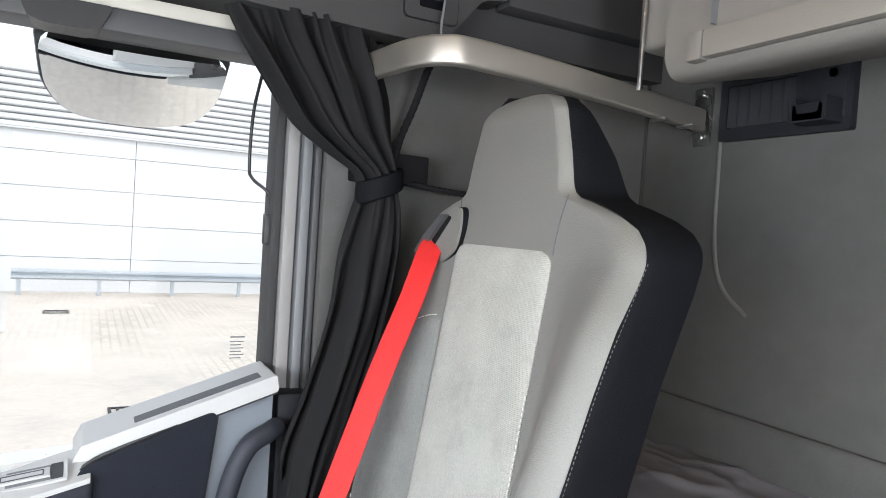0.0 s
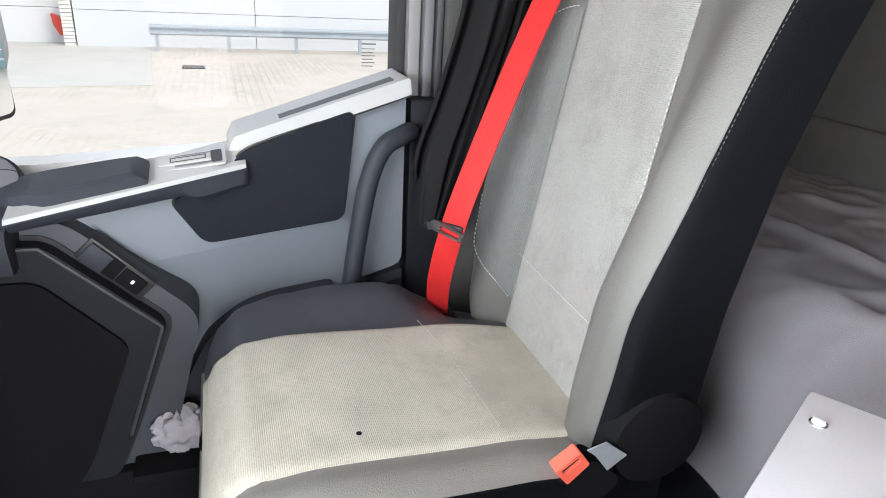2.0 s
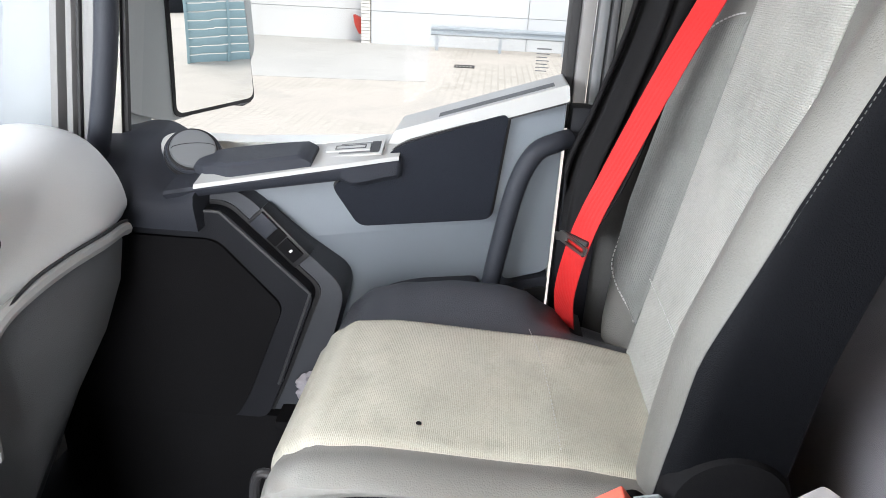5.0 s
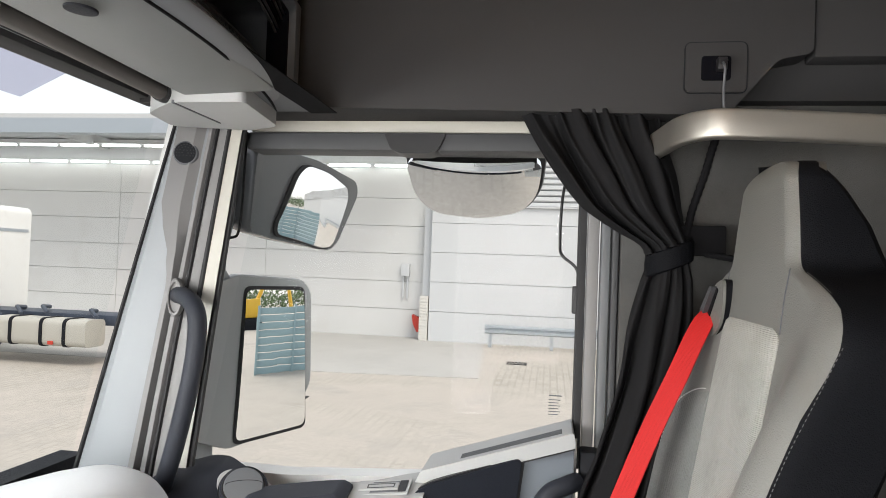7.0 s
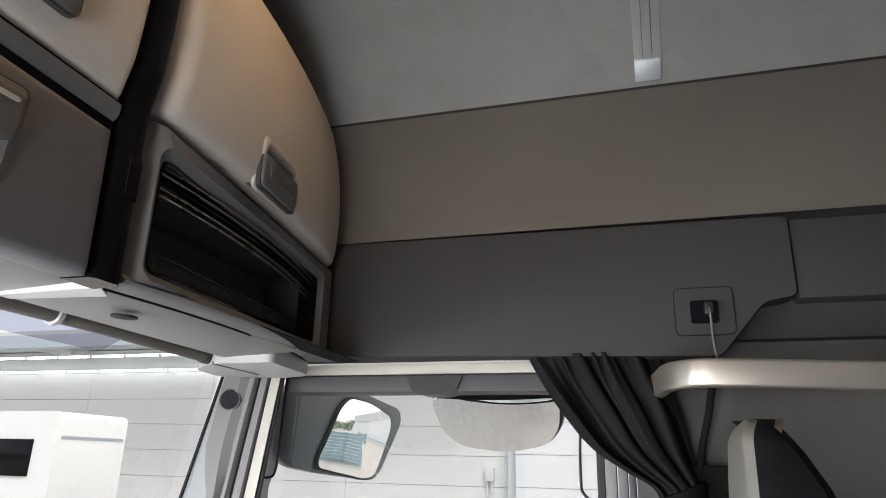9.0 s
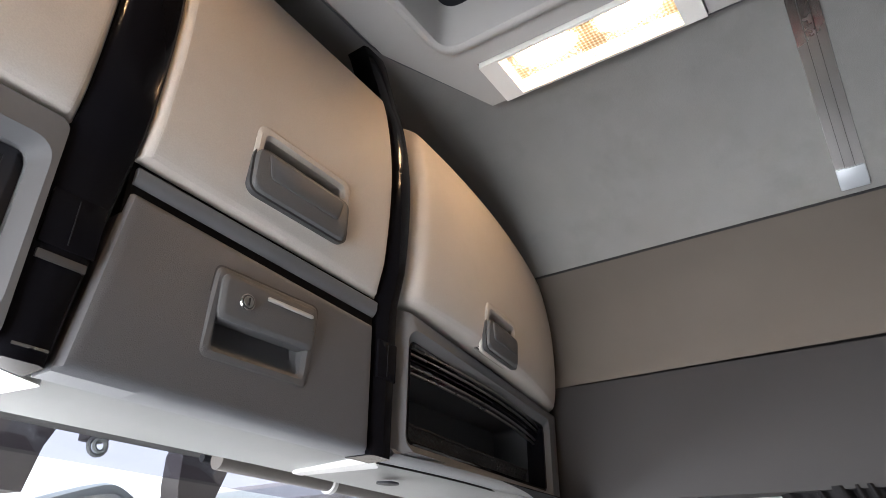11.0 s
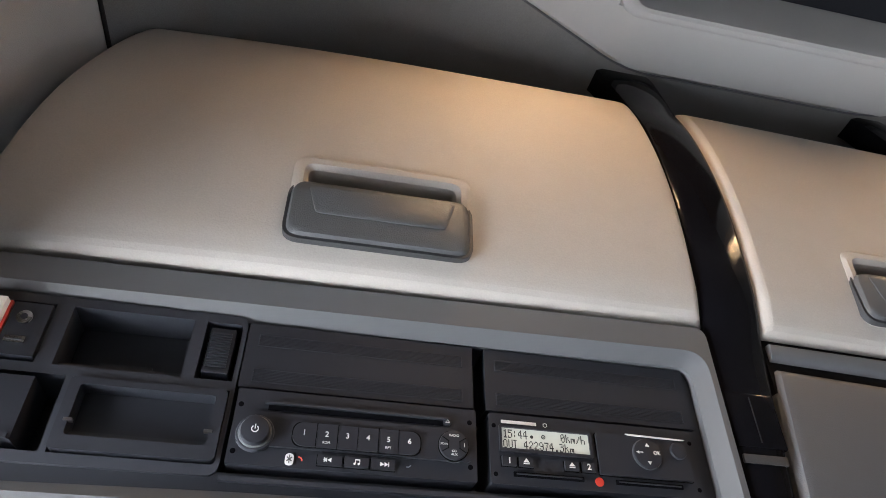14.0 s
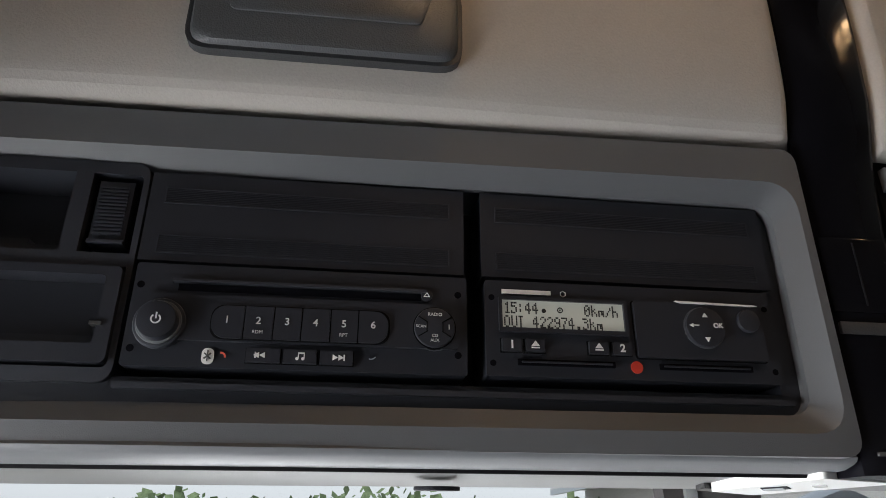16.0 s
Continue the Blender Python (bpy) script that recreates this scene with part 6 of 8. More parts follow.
OUT = [(-0.074, 1.493), (0.066, 1.493), (0.070, 1.587), (-0.070, 1.587)]
latch_loft(OUT, ((-0.003, -0.004), (-0.003, 0.0006), (0.0, 0.0032), (0.006, 0.0036), (0.0105, 0.0), (0.0105, -0.022)), LATCH, dr, "", False, "latch_rim")
latch_loft(OUT, ((-0.0050, -0.004), (-0.0050, 0.0004), (-0.0020, 0.0004)), SLATEDARK, dr, "", False, "latch_seam")
lockp = latch_loft([(-0.066, 1.533), (0.0665, 1.533), (0.068, 1.583), (-0.067, 1.583)], ((0.0, -0.01), (0.0, 0.0065), (0.003, 0.0092), (0.006, 0.0096)), LATCH, dr, "grey latch plate")


def scoop(u, v):
    """The finger hollow: deep under the plate, running out to the lower rim."""
    z = 1.497 + 0.042 * v
    x = -0.068 + 0.131 * u
    side = 1 - max(0.0, 1 - min(u, 1 - u) / 0.10) ** 2
    return Vector(latch_at(x, z, 0.002 - 0.019 * side * (0.12 + 0.88 * math.sin(v * math.pi / 2) ** 1.2)))


part("latch_scoop", sheet(scoop, 24, 14, (0, 0.003, 0)), LATCH, dr, "grey finger hollow")
LK = Vector(latch_at(-0.036, 1.558, 0.0090))
part("key_lock", disc(LK, (0, -1, 0), 0.0100, 0.003, 28, 0.0090, 0.0010), CHROME, lockp, "chrome key lock")
part("lock_ring", disc(LK + Vector((0, -0.0028, 0)), (0, -1, 0), 0.0078, 0.0006, 24), SLATEDARK, lockp)
part("key_barrel", disc(LK + Vector((0, -0.0032, 0)), (0, -1, 0), 0.0062, 0.0010, 20, None, 0.0004), METAL, lockp)
part("key_slot", box(LK.x - 0.0010, LK.x + 0.0010, LK.y - 0.0048, LK.y - 0.0040, LK.z - 0.0042, LK.z + 0.0042), BLACK, lockp)
latch_loft([(-0.010, 1.569), (0.058, 1.569), (0.058, 1.5735), (-0.010, 1.5735)], ((0.0, 0.008), (0.0, 0.0112), (0.001, 0.0118)), LIGHT, lockp, "raised light rib", True, "groove_rib")

# open shelf: sliding cover edge and net
for k in range(5):
    part("cover_slat", sheet(lambda u, v, k=k: Vector((0.282 + 0.548 * u, face_y(0.282 + 0.548 * u, 1.6) + 0.018 + 0.0035 * k, 1.6085 - 0.0075 * k + 0.0026 * v)), 30, 1, (0, 0.004, 0)), GLOSS if k == 2 else METAL, right_unit)
rows_n, cols_n = 7, 66
def net_at(i, j):
    x = 0.284 + 0.546 * i / cols_n
    return Vector((x, face_y(x, 1.5) + 0.055, 1.474 + rise(x) + 0.040 * j / rows_n - 0.008 * math.sin(math.pi * i / cols_n) * j / rows_n))
strands = []
for i in range(cols_n):
    for j in range(rows_n):
        a, b = (net_at(i, j), net_at(i + 1, j + 1)) if (i + j) % 2 == 0 else (net_at(i + 1, j), net_at(i, j + 1))
        strands.append((a, b))
verts, faces = [], []
for a, b in strands:
    w = Vector((0, 0, 0.0014))
    q = len(verts)
    verts += [a - w, b - w, b + w, a + w, a - w + Vector((0, 0.001, 0)), b - w + Vector((0, 0.001, 0)), b + w + Vector((0, 0.001, 0)), a + w + Vector((0, 0.001, 0))]
    faces += [(q, q + 1, q + 2, q + 3), (q + 7, q + 6, q + 5, q + 4), (q, q + 4, q + 5, q + 1), (q + 3, q + 2, q + 6, q + 7)]
me = bpy.data.meshes.new("net")
me.from_pydata([tuple(v) for v in verts], [], faces)
me.materials.append(SLATEDARK)
netob = new("net", me)
netob.parent = right_unit
netob.matrix_parent_inverse = Matrix.Translation(-right_unit.location)
tagged(netob, "black elastic shelf net")
part("net_cord", tube([net_at(i, rows_n) for i in range(0, cols_n + 1, 3)], 0.0022, 6), RUBBER, right_unit)

# plates under the uprights
def foot_plate(poly, z, mat, label):
    p = part("end_plate", prism(rounded(poly, 0.005), 2, z, z + 0.012, 0.0015), mat, header, label)
    return p
fp = foot_plate([(-0.248, 0.172), (-0.252, 0.30), (-0.192, 0.342), (-0.172, 0.204)], 1.4425, WHITE, "white plate below the upright")
part("plate_slot", prism([(-0.240, 0.252), (-0.225, 0.272), (-0.217, 0.252), (-0.232, 0.234)], 2, 1.4417, 1.4435), DARK, fp)
part("plate_slot_cover", prism([(-0.237, 0.254), (-0.225, 0.268), (-0.2195, 0.254), (-0.231, 0.240)], 2, 1.4411, 1.4425), PILLARTRIM, fp)
part("plate_mark", prism(rounded([(-0.222, 0.222), (-0.208, 0.238), (-0.204, 0.230), (-0.217, 0.214)], 0.003), 2, 1.4417, 1.4435), LIGHT, fp)
part("plate_gap", prism([(-0.258, 0.296), (-0.254, 0.318), (-0.200, 0.357), (-0.190, 0.346), (-0.192, 0.341), (-0.252, 0.299)], 2, 1.4445, 1.4485), BLACK, fp)
foot_plate([(0.238, 0.180), (0.242, 0.333), (0.262, 0.335), (0.275, 0.204)], 1.4435, LIGHT, "light plate below the upright")

# header details: roller blind tube, corner block, lamp
BLINDBROWN = material("brown_grey_tube", (0.075, 0.068, 0.064), 0.55, fine=500, vary=0.1, bump=0.1)
blind = thing("roller_blind", (0.45, 0.39, 1.45), "brown-grey rolled sun blind under the header", "roller blind")
part("tube", tube([(0.16, 0.392, 1.455), (0.44, 0.390, 1.454), (0.735, 0.405, 1.452)], 0.0135, 14), BLINDBROWN, blind)
part("clear_ring", tube([(0.375, 0.390, 1.454), (0.383, 0.390, 1.454)], 0.0175, 16), LIGHT, blind, "pale retaining ring")
part("end_cap", tube([(0.735, 0.405, 1.452), (0.752, 0.407, 1.452)], 0.0155, 16), BLACK, blind)
part("pull_bar", tube([(0.16, 0.425, 1.460), (0.735, 0.432, 1.458)], 0.006, 8), DARK, blind)
corner = part("corner_block", prism(rounded([(0.742, 0.262), (0.93, 0.285), (0.968, 0.36), (0.93, 0.50), (0.82, 0.48), (0.742, 0.39)], 0.018), 2, 1.436, 1.476, 0.006), LIGHT, header, "light grey corner block")
part("corner_joint", box(0.7425, 0.90, 0.384, 0.388, 1.4345, 1.44), GREY, corner)
part("small_lamp", disc((0.375, 0.268, 1.4445), (0, 0.04, -1), 0.017, 0.003, 24, None, 0.0008), DARK, header, "small dark sensor lens")
part("small_lamp", disc((-0.463, 0.300, 1.4440), (0, 0.04, -1), 0.017, 0.003, 24, None, 0.0008), DARK, header, "small dark sensor lens")

# pillar speaker and grab bar
spk = thing("pillar_speaker", (0.93, 0.45, 1.391), "small round perforated speaker on the pillar", "speaker")
sn = Vector((-0.97, -0.22, 0.05)).normalized()
sp = Vector((0.986, 0.500, 1.391))
part("rim", disc(sp, sn, 0.026, 0.012, 28, 0.024, 0.002), GREY, spk)
part("grille", disc(sp + sn * 0.0115, sn, 0.021, 0.0015, 24), DARK, spk)
su, sv = sn.cross(Vector((0, 0, 1))).normalized(), Vector((0, 0, 1))
for ring_r, n in ((0.006, 6), (0.012, 12), (0.017, 18)):
    for k in range(n):
        a = 2 * math.pi * k / n
        part("hole", disc(sp + sn * 0.0128 + su * ring_r * math.cos(a) + sv * ring_r * math.sin(a), sn, 0.0016, 0.0006, 6), BLACK, spk)
grab = thing("pillar_grab_handle", (0.93, 0.44, 0.75), "charcoal curved grab handle on the pillar", "grab handle")
part("bar", tube(smooth_path([(0.975, 0.500, 1.108), (0.935, 0.462, 1.108), (0.905, 0.424, 1.093), (0.896, 0.410, 1.053), (0.895, 0.416, 0.97), (0.895, 0.440, 0.85), (0.895, 0.470, 0.735)]), 0.0172, 16), DOORSLATE, grab)


def collar(k, d):
    return [(0.958 - d, 0.494 + 0.016 * k * math.cos(a) - 0.25 * d, 1.104 + 0.038 * k * math.sin(a)) for a in [2 * math.pi * q / 32 for q in range(32)]]


part("collar", loft([collar(1.0, -0.03), collar(1.0, 0.004), collar(0.93, 0.007), collar(0.80, 0.006), collar(0.74, 0.0)]), PILLARGREY, grab, "grey oval collar")

# ---- seat belt and buckle ----
belt = thing("seat_belt", (0.8, -0.4, 0.5), "red seat belt running down beside the seat back", "seat belt")
def band(path, side, w, mat, parent, name="webbing", t=0.0014):
    pts = smooth_path(path, 8)
    rings = []
    for k, p in enumerate(pts):
        way = (pts[min(k + 1, len(pts) - 1)] - pts[max(k - 1, 0)]).normalized()
        sd = Vector(side)
        sd = (sd - way * sd.dot(way)).normalized()
        nn = way.cross(sd)
        rings.append([p + sd * w / 2, p + sd * w / 2 + nn * t, p - sd * w / 2 + nn * t, p - sd * w / 2])
    return part(name, loft(rings), mat, parent)
band([(0.838, -0.492, 1.142), (0.824, -0.468, 1.122), (0.808, -0.448, 1.09), (0.796, -0.425, 1.04), (0.787, -0.385, 0.95), (0.780, -0.335, 0.82), (0.776, -0.302, 0.725), (0.80, -0.290, 0.62), (0.842, -0.303, 0.535)], (0.78, 0.62, 0), 0.040, BELTRED, belt)
TONGUE = Matrix.Translation((0.783, -0.294, 0.708)) @ Matrix.Rotation(radians(38), 4, "Z")
part("tongue", turned(box(-0.025, 0.025, -0.004, 0.004, -0.002, 0.006, 0.003), TONGUE), BLACK, belt, "black tongue guide")
part("tongue_plate", turned(frame_ring(rounded(rect(-0.029, 0.027, -0.012, 0.004), 0.005), rounded(rect(-0.024, 0.022, -0.008, 0.000), 0.003), 1, 0.004, 0.0075, 0.0008), TONGUE @ Matrix.Rotation(radians(-10), 4, "Y")), METAL, belt, "steel belt tongue")
part("tongue_tip", turned(box(0.010, 0.034, 0.0045, 0.0075, -0.002, 0.010, 0.0008), TONGUE @ Matrix.Rotation(radians(14), 4, "Y")), METAL, belt)
part("anchor", box(0.80, 0.88, -0.33, -0.26, 0.495, 0.54, 0.008), BLACK, belt, "black floor anchor")
gp = [(0.750, 1.184), (0.748, 1.155), (0.760, 1.121), (0.795, 1.100), (0.85, 1.088), (0.888, 1.108), (0.852, 1.140), (0.795, 1.175)]
gm = (sum(p[0] for p in gp) / 8, sum(p[1] for p in gp) / 8)
guide = part("shoulder_guide", prism(rounded(gp, 0.014), 1, -0.50, -0.474, 0.004), LEATHER, belt, "grey shoulder belt guide")
part("guide_rim", prism(rounded([(gm[0] + (x - gm[0]) * 1.02, gm[1] + (z - gm[1]) * 1.02) for x, z in gp], 0.014), 1, -0.505, -0.478, 0.003), DARKLEATHER, guide)
part("flap", prism(rounded([(0.782, 1.171), (0.862, 1.108), (0.884, 1.109), (0.852, 1.137), (0.797, 1.172)], 0.006), 1, -0.476, -0.466, 0.003), SLATEDARK, guide, "slate guide flap")
part("slot", prism(rounded([(0.776, 1.166), (0.782, 1.170), (0.863, 1.108), (0.852, 1.100)], 0.003), 1, -0.476, -0.4725), MATTE, guide)

buckle = thing("belt_buckle", (0.405, -0.33, 0.5), "red topped seat belt buckle beside the cushion", "belt buckle")
part("body", prism(rounded([(-0.292, 0.578), (-0.326, 0.598), (-0.346, 0.584), (-0.364, 0.566), (-0.360, 0.552), (-0.331, 0.536), (-0.316, 0.541)], 0.008), 0, 0.388, 0.416, 0.004), MATTE, buckle)
part("button", frame_ring(rounded([(-0.284, 0.592), (-0.310, 0.612), (-0.323, 0.595), (-0.300, 0.573)], 0.003), rounded([(-0.2905, 0.5925), (-0.3080, 0.6055), (-0.3125, 0.6005), (-0.2950, 0.5860)], 0.0015), 0, 0.3855, 0.402, 0.002), BUCKLERED, buckle, "red release button")
part("button_face", prism([(-0.290, 0.592), (-0.308, 0.605), (-0.312, 0.600), (-0.295, 0.586)], 0, 0.390, 0.394), BLACK, buckle)
part("stalk", tube([(0.398, -0.335, 0.54), (0.405, -0.30, 0.49), (0.42, -0.25, 0.45)], [0.016, 0.018, 0.018], 8, 0.4), MATTE, buckle)
part("label", prism([(-0.318, 0.612), (-0.340, 0.618), (-0.367, 0.597), (-0.346, 0.581), (-0.328, 0.604)], 0, 0.3865, 0.3885), STEEL, buckle, "grey cloth tag")

# ---- roof side details ----
usb = thing("side_socket", (0.94, -0.497, 1.543), "black charging socket plate with a plugged cable", "socket")
part("plate", prism(rounded([(-0.448, 1.586), (-0.448, 1.500), (-0.548, 1.500), (-0.548, 1.586)], 0.012), 0, 0.9385, 0.944, 0.001), HEADDARK, usb)
part("plate_edge", frame_ring(rounded([(-0.446, 1.588), (-0.446, 1.498), (-0.550, 1.498), (-0.550, 1.588)], 0.013), rounded([(-0.4475, 1.5865), (-0.4475, 1.4995), (-0.5485, 1.4995), (-0.5485, 1.5865)], 0.012), 0, 0.940, 0.945), DARK, usb)
part("insert", prism(rounded([(-0.474, 1.562), (-0.474, 1.520), (-0.522, 1.520), (-0.522, 1.562)], 0.006), 0, 0.935, 0.94, 0.0015), GLOSS, usb, "black socket insert")
part("plug", box(0.918, 0.937, -0.513, -0.497, 1.534, 1.556, 0.003), BLACK, usb, "black plug")
part("cable", tube(smooth_path([(0.918, -0.505, 1.545), (0.905, -0.505, 1.53), (0.915, -0.506, 1.49), (0.92, -0.51, 1.455)]), 0.0023, 8), GREY, usb, "grey cable")
lampstem = thing("reading_lamp", (0.93, -0.49, 1.25), "black flexible reading lamp stem behind the curtain", "reading lamp")
stem_pts = smooth_path([(0.93, -0.510, 1.45), (0.95, -0.500, 1.41), (0.965, -0.49, 1.36), (0.985, -0.475, 1.30), (0.99, -0.468, 1.255)], 10)
part("stem", tube(stem_pts, [0.006 + 0.0012 * (k % 2) for k in range(len(stem_pts))], 10), MATTE, lampstem)
part("mount", box(0.985, 1.035, -0.535, -0.40, 1.222, 1.275, 0.004), MATTE, lampstem, "black cloth covered mount")
arm_pts = smooth_path([(0.99, -0.50, 1.225), (0.96, -0.55, 1.216), (0.92, -0.60, 1.21)], 12)
part("arm", tube(arm_pts, [0.005 + 0.001 * (k % 2) for k in range(len(arm_pts))], 8), MATTE, lampstem)

# rear wall vent with hook
vent = thing("rear_vent", (0.7, -1.1, 1.42), "dark grey slatted vent with a coat hook on the rear wall", "vent")
part("plate", frame_ring(rounded([(0.565, 1.355), (0.825, 1.355), (0.825, 1.478), (0.565, 1.478)], 0.006), rounded([(0.665, 1.378), (0.808, 1.378), (0.808, 1.460), (0.665, 1.460)], 0.004), 1, -1.1, -1.085, 0.002), DARK, vent)
part("backing", box(0.66, 0.81, -1.099, -1.096, 1.37, 1.465), BLACK, vent)
for k in range(6):
    part("slat", turned(box(-0.010, 0.010, -0.0015, 0.0015, -0.039, 0.039, 0.001), Matrix.Translation((0.797 - 0.0235 * k, -1.089, 1.419)) @ Matrix.Rotation(radians(28), 4, "Z")), DARK, vent)
part("hook_plate", box(0.575, 0.655, -1.092, -1.083, 1.378, 1.47, 0.003), DARK, vent)
hk = part("hook", prism(rounded([(0.646, 1.366), (0.646, 1.408), (0.634, 1.408), (0.632, 1.380), (0.594, 1.380), (0.592, 1.408), (0.580, 1.408), (0.580, 1.366)], 0.005), 1, -1.085, -1.040, 0.003), DARK, vent, "double coat hook")
part("hook_bar", box(0.584, 0.642, -1.050, -1.040, 1.366, 1.398, 0.003), DARK, hk)
part("screw", disc((0.60, -1.083, 1.452), (0, -1, 0), 0.008, 0.003, 16), BLACK, vent)
for z in (1.368, 1.412, 1.455):
    part("bracket_bolt", disc((0.873, -1.088, z), (0, 1, 0), 0.008, 0.006, 12), METAL, rail)
for x, y in ((0.812, -0.90), (0.822, -0.98)):
    part("hanger", box(x - 0.03, x + 0.01, y - 0.004, y + 0.004, 1.368, 1.374, 0.001), METAL, rail)
strut = thing("bunk_strut", (0.75, -0.80, 1.4), "thin silver strut holding the upper bunk", "strut")
part("rod", tube([(0.752, -0.80, 1.40), (0.752, -0.80, 1.60)], 0.0045, 10), METAL, strut)
part("cylinder", tube([(0.752, -0.80, 1.555), (0.752, -0.80, 1.80)], 0.009, 10), SATIN, strut)

# ---- door details ----
def pod_ring(y):
    k = ramp_between(y, ((0.285, 0.0), (0.315, 0.8), (0.345, 1.0), (0.42, 1.0), (0.47, 0.82), (0.51, 0.55)))
    d = 0.05 * max(0.0, y - 0.36)
    low = [(0.838 + d, 0.655), (0.828 + d, 0.700), (0.832 + d, 0.716), (0.852, 0.7235), (0.88, 0.7260), (0.91, 0.731), (0.94, 0.735), (0.94, 0.655)]
    e = ramp_between(y, ((0.345, 0.0), (0.40, 0.022)))
    high = [(0.838 + d, 0.655), (0.828 + d, 0.690), (0.836 + d, 0.706 + 0.3 * e), (0.868, 0.716 + e), (0.910, 0.738 + e), (0.955, 0.758 + e), (1.02, 0.764 + e), (1.02, 0.655)]
    return [(a[0] + (b[0] - a[0]) * k, y, a[1] + (b[1] - a[1]) * k) for a, b in zip(low, high)]


part("outlet_pod", loft([pod_ring(0.285 + 0.225 * k / 30) for k in range(31)]), DOORSLATE, door, "dark slate outlet pod", angle=60)
part("pod_recess", prism(rounded([(0.452, 0.742), (0.437, 0.712), (0.418, 0.704), (0.430, 0.722), (0.436, 0.738)], 0.004), 0, 0.826, 0.846, 0.003), SLATEDARK, door, "arrow shaped dent")
tn = Vector((-0.60, -0.30, 0.74)).normalized()
tc0 = Vector((0.926, 0.320, 0.752)) + tn * 0.014
LOBE = [(0.047, 0.020), (0.045, 0.036), (0.030, 0.047), (0.004, 0.046), (-0.024, 0.037), (-0.050, 0.012), (-0.058, -0.010), (-0.050, -0.034), (0.006, -0.060), (0.022, -0.042), (0.039, -0.010)]
LU = tn.cross(Vector((0, 0, 1))).normalized()
LW = LU.cross(tn)


def lobe_ring(k, d):
    return [tc0 + tn * d + LU * (a * k) + LW * (b * k) for a, b in rounded(LOBE, 0.010, 4)]


part("outlet_lobe", loft([lobe_ring(1.04, -0.040), lobe_ring(1.02, -0.018), lobe_ring(1.0, -0.0135), lobe_ring(0.96, -0.0115)]), LIGHT, door, "light grey outlet base")
tw = part("air_outlet", disc(tc0 - tn * 0.012, tn, 0.046, 0.010, 48, 0.0450, 0.002), BLACK, door, "round air outlet")
part("outlet_gap", disc(tc0 - tn * 0.002, tn, 0.0435, 0.006, 48, 0.0425, 0.002), DOORSLATE, tw)
part("outlet_ring", disc(tc0 + tn * 0.002, tn, 0.0395, 0.005, 48, 0.0385, 0.0015), BLACK, tw)
part("outlet_disc", disc(tc0 + tn * 0.004, tn, 0.0365, 0.008, 48, 0.0345, 0.0025), SLATE, tw, "grey outlet disc")
part("disc_line", tube([tc0 + tn * 0.0118 + LU * (0.033 * math.cos(a)) + LW * (0.008 * math.sin(a)) for a in [math.pi * k / 16 for k in range(17)]], 0.0007, 5), DARK, tw)


def grip_ring(y):
    """A soft block on the capping, lower at its rear end."""
    k = ramp_between(y, ((0.118, 0.35), (0.132, 1.0), (0.24, 1.0), (0.295, 0.7), (0.305, 0.3)))
    x0 = arm_x(y) + ramp_between(y, ((0.118, 0.008), (0.235, 0.010), (0.275, 0.030), (0.31, 0.055)))
    x1 = max(x0 + 0.02, ramp_between(y, ((0.118, 0.962), (0.30, 0.935))))
    h = 0.004 + 0.019 * k
    return [(x0, y, cap_at(y, x0) - 0.003), (x0 - 0.001, y, cap_at(y, x0) + h * 0.75), (x0 + 0.004, y, cap_at(y, x0) + h), (x1 - 0.008, y, cap_at(y, x1) + h * 0.7), (x1, y, cap_at(y, x1) - 0.003)]


part("armrest_pad", loft([grip_ring(0.118 + 0.187 * k / 24) for k in range(25)]), DOORSLATE, door, "dark slate armrest grip")
lm = Matrix.Translation((0.960, 0.062, cap_at(0.062, 0.960) + 0.0025)) @ Matrix.Rotation(radians(-7.5), 4, "X") @ Matrix.Rotation(radians(-13), 4, "Y") @ Matrix.Rotation(radians(90), 4, "Z")
lt = part("latch_bezel", turned(frame_ring(rounded(rect(-0.052, 0.050, -0.024, 0.024), 0.004), rounded(rect(-0.047, 0.046, -0.019, 0.019), 0.003), 2, -0.002, 0.0015, 0.0006), lm), LIGHT, door, "door latch surround")
part("latch_lever", turned(box(-0.031, 0.044, -0.010, 0.011, 0.0, 0.004, 0.0015), lm), LIGHT, lt, "light grey latch lever")
part("latch_groove", turned(frame_ring(rect(-0.024, 0.028, -0.0062, 0.0072), rect(-0.022, 0.026, -0.0042, 0.0052), 2, 0.0035, 0.0046), lm), SLATEDARK, lt)
part("latch_well", turned(box(-0.047, 0.046, -0.019, 0.019, -0.002, 0.0006), lm), SLATE, lt)
part("latch_hole", turned(box(-0.0465, -0.032, -0.0185, 0.0185, -0.001, 0.0022), lm), BLACK, lt)
sm = Matrix.Translation((0.893, 0.172, 0.632)) @ Matrix.Rotation(radians(46), 4, "X")
sw = part("switch_pod", turned(box(-0.006, 0.03, -0.055, 0.055, -0.019, 0.019, 0.003), sm), BLACK, door, "black window switch pod")
part("switch_hollow", turned(box(-0.0075, -0.004, -0.006, 0.014, -0.015, 0.015, 0.001), sm), MATTE, sw)
part("switch_key", turned(box(-0.012, -0.004, 0.014, 0.050, -0.015, 0.015, 0.002), sm), DOORSLATE, sw)
part("switch_key", turned(box(-0.009, -0.004, -0.046, -0.008, -0.013, 0.013, 0.002), sm), MATTE, sw)
part("switch_mark", turned(box(-0.0096, -0.0088, -0.030, -0.026, -0.002, 0.004), sm), WHITEMARK, sw)
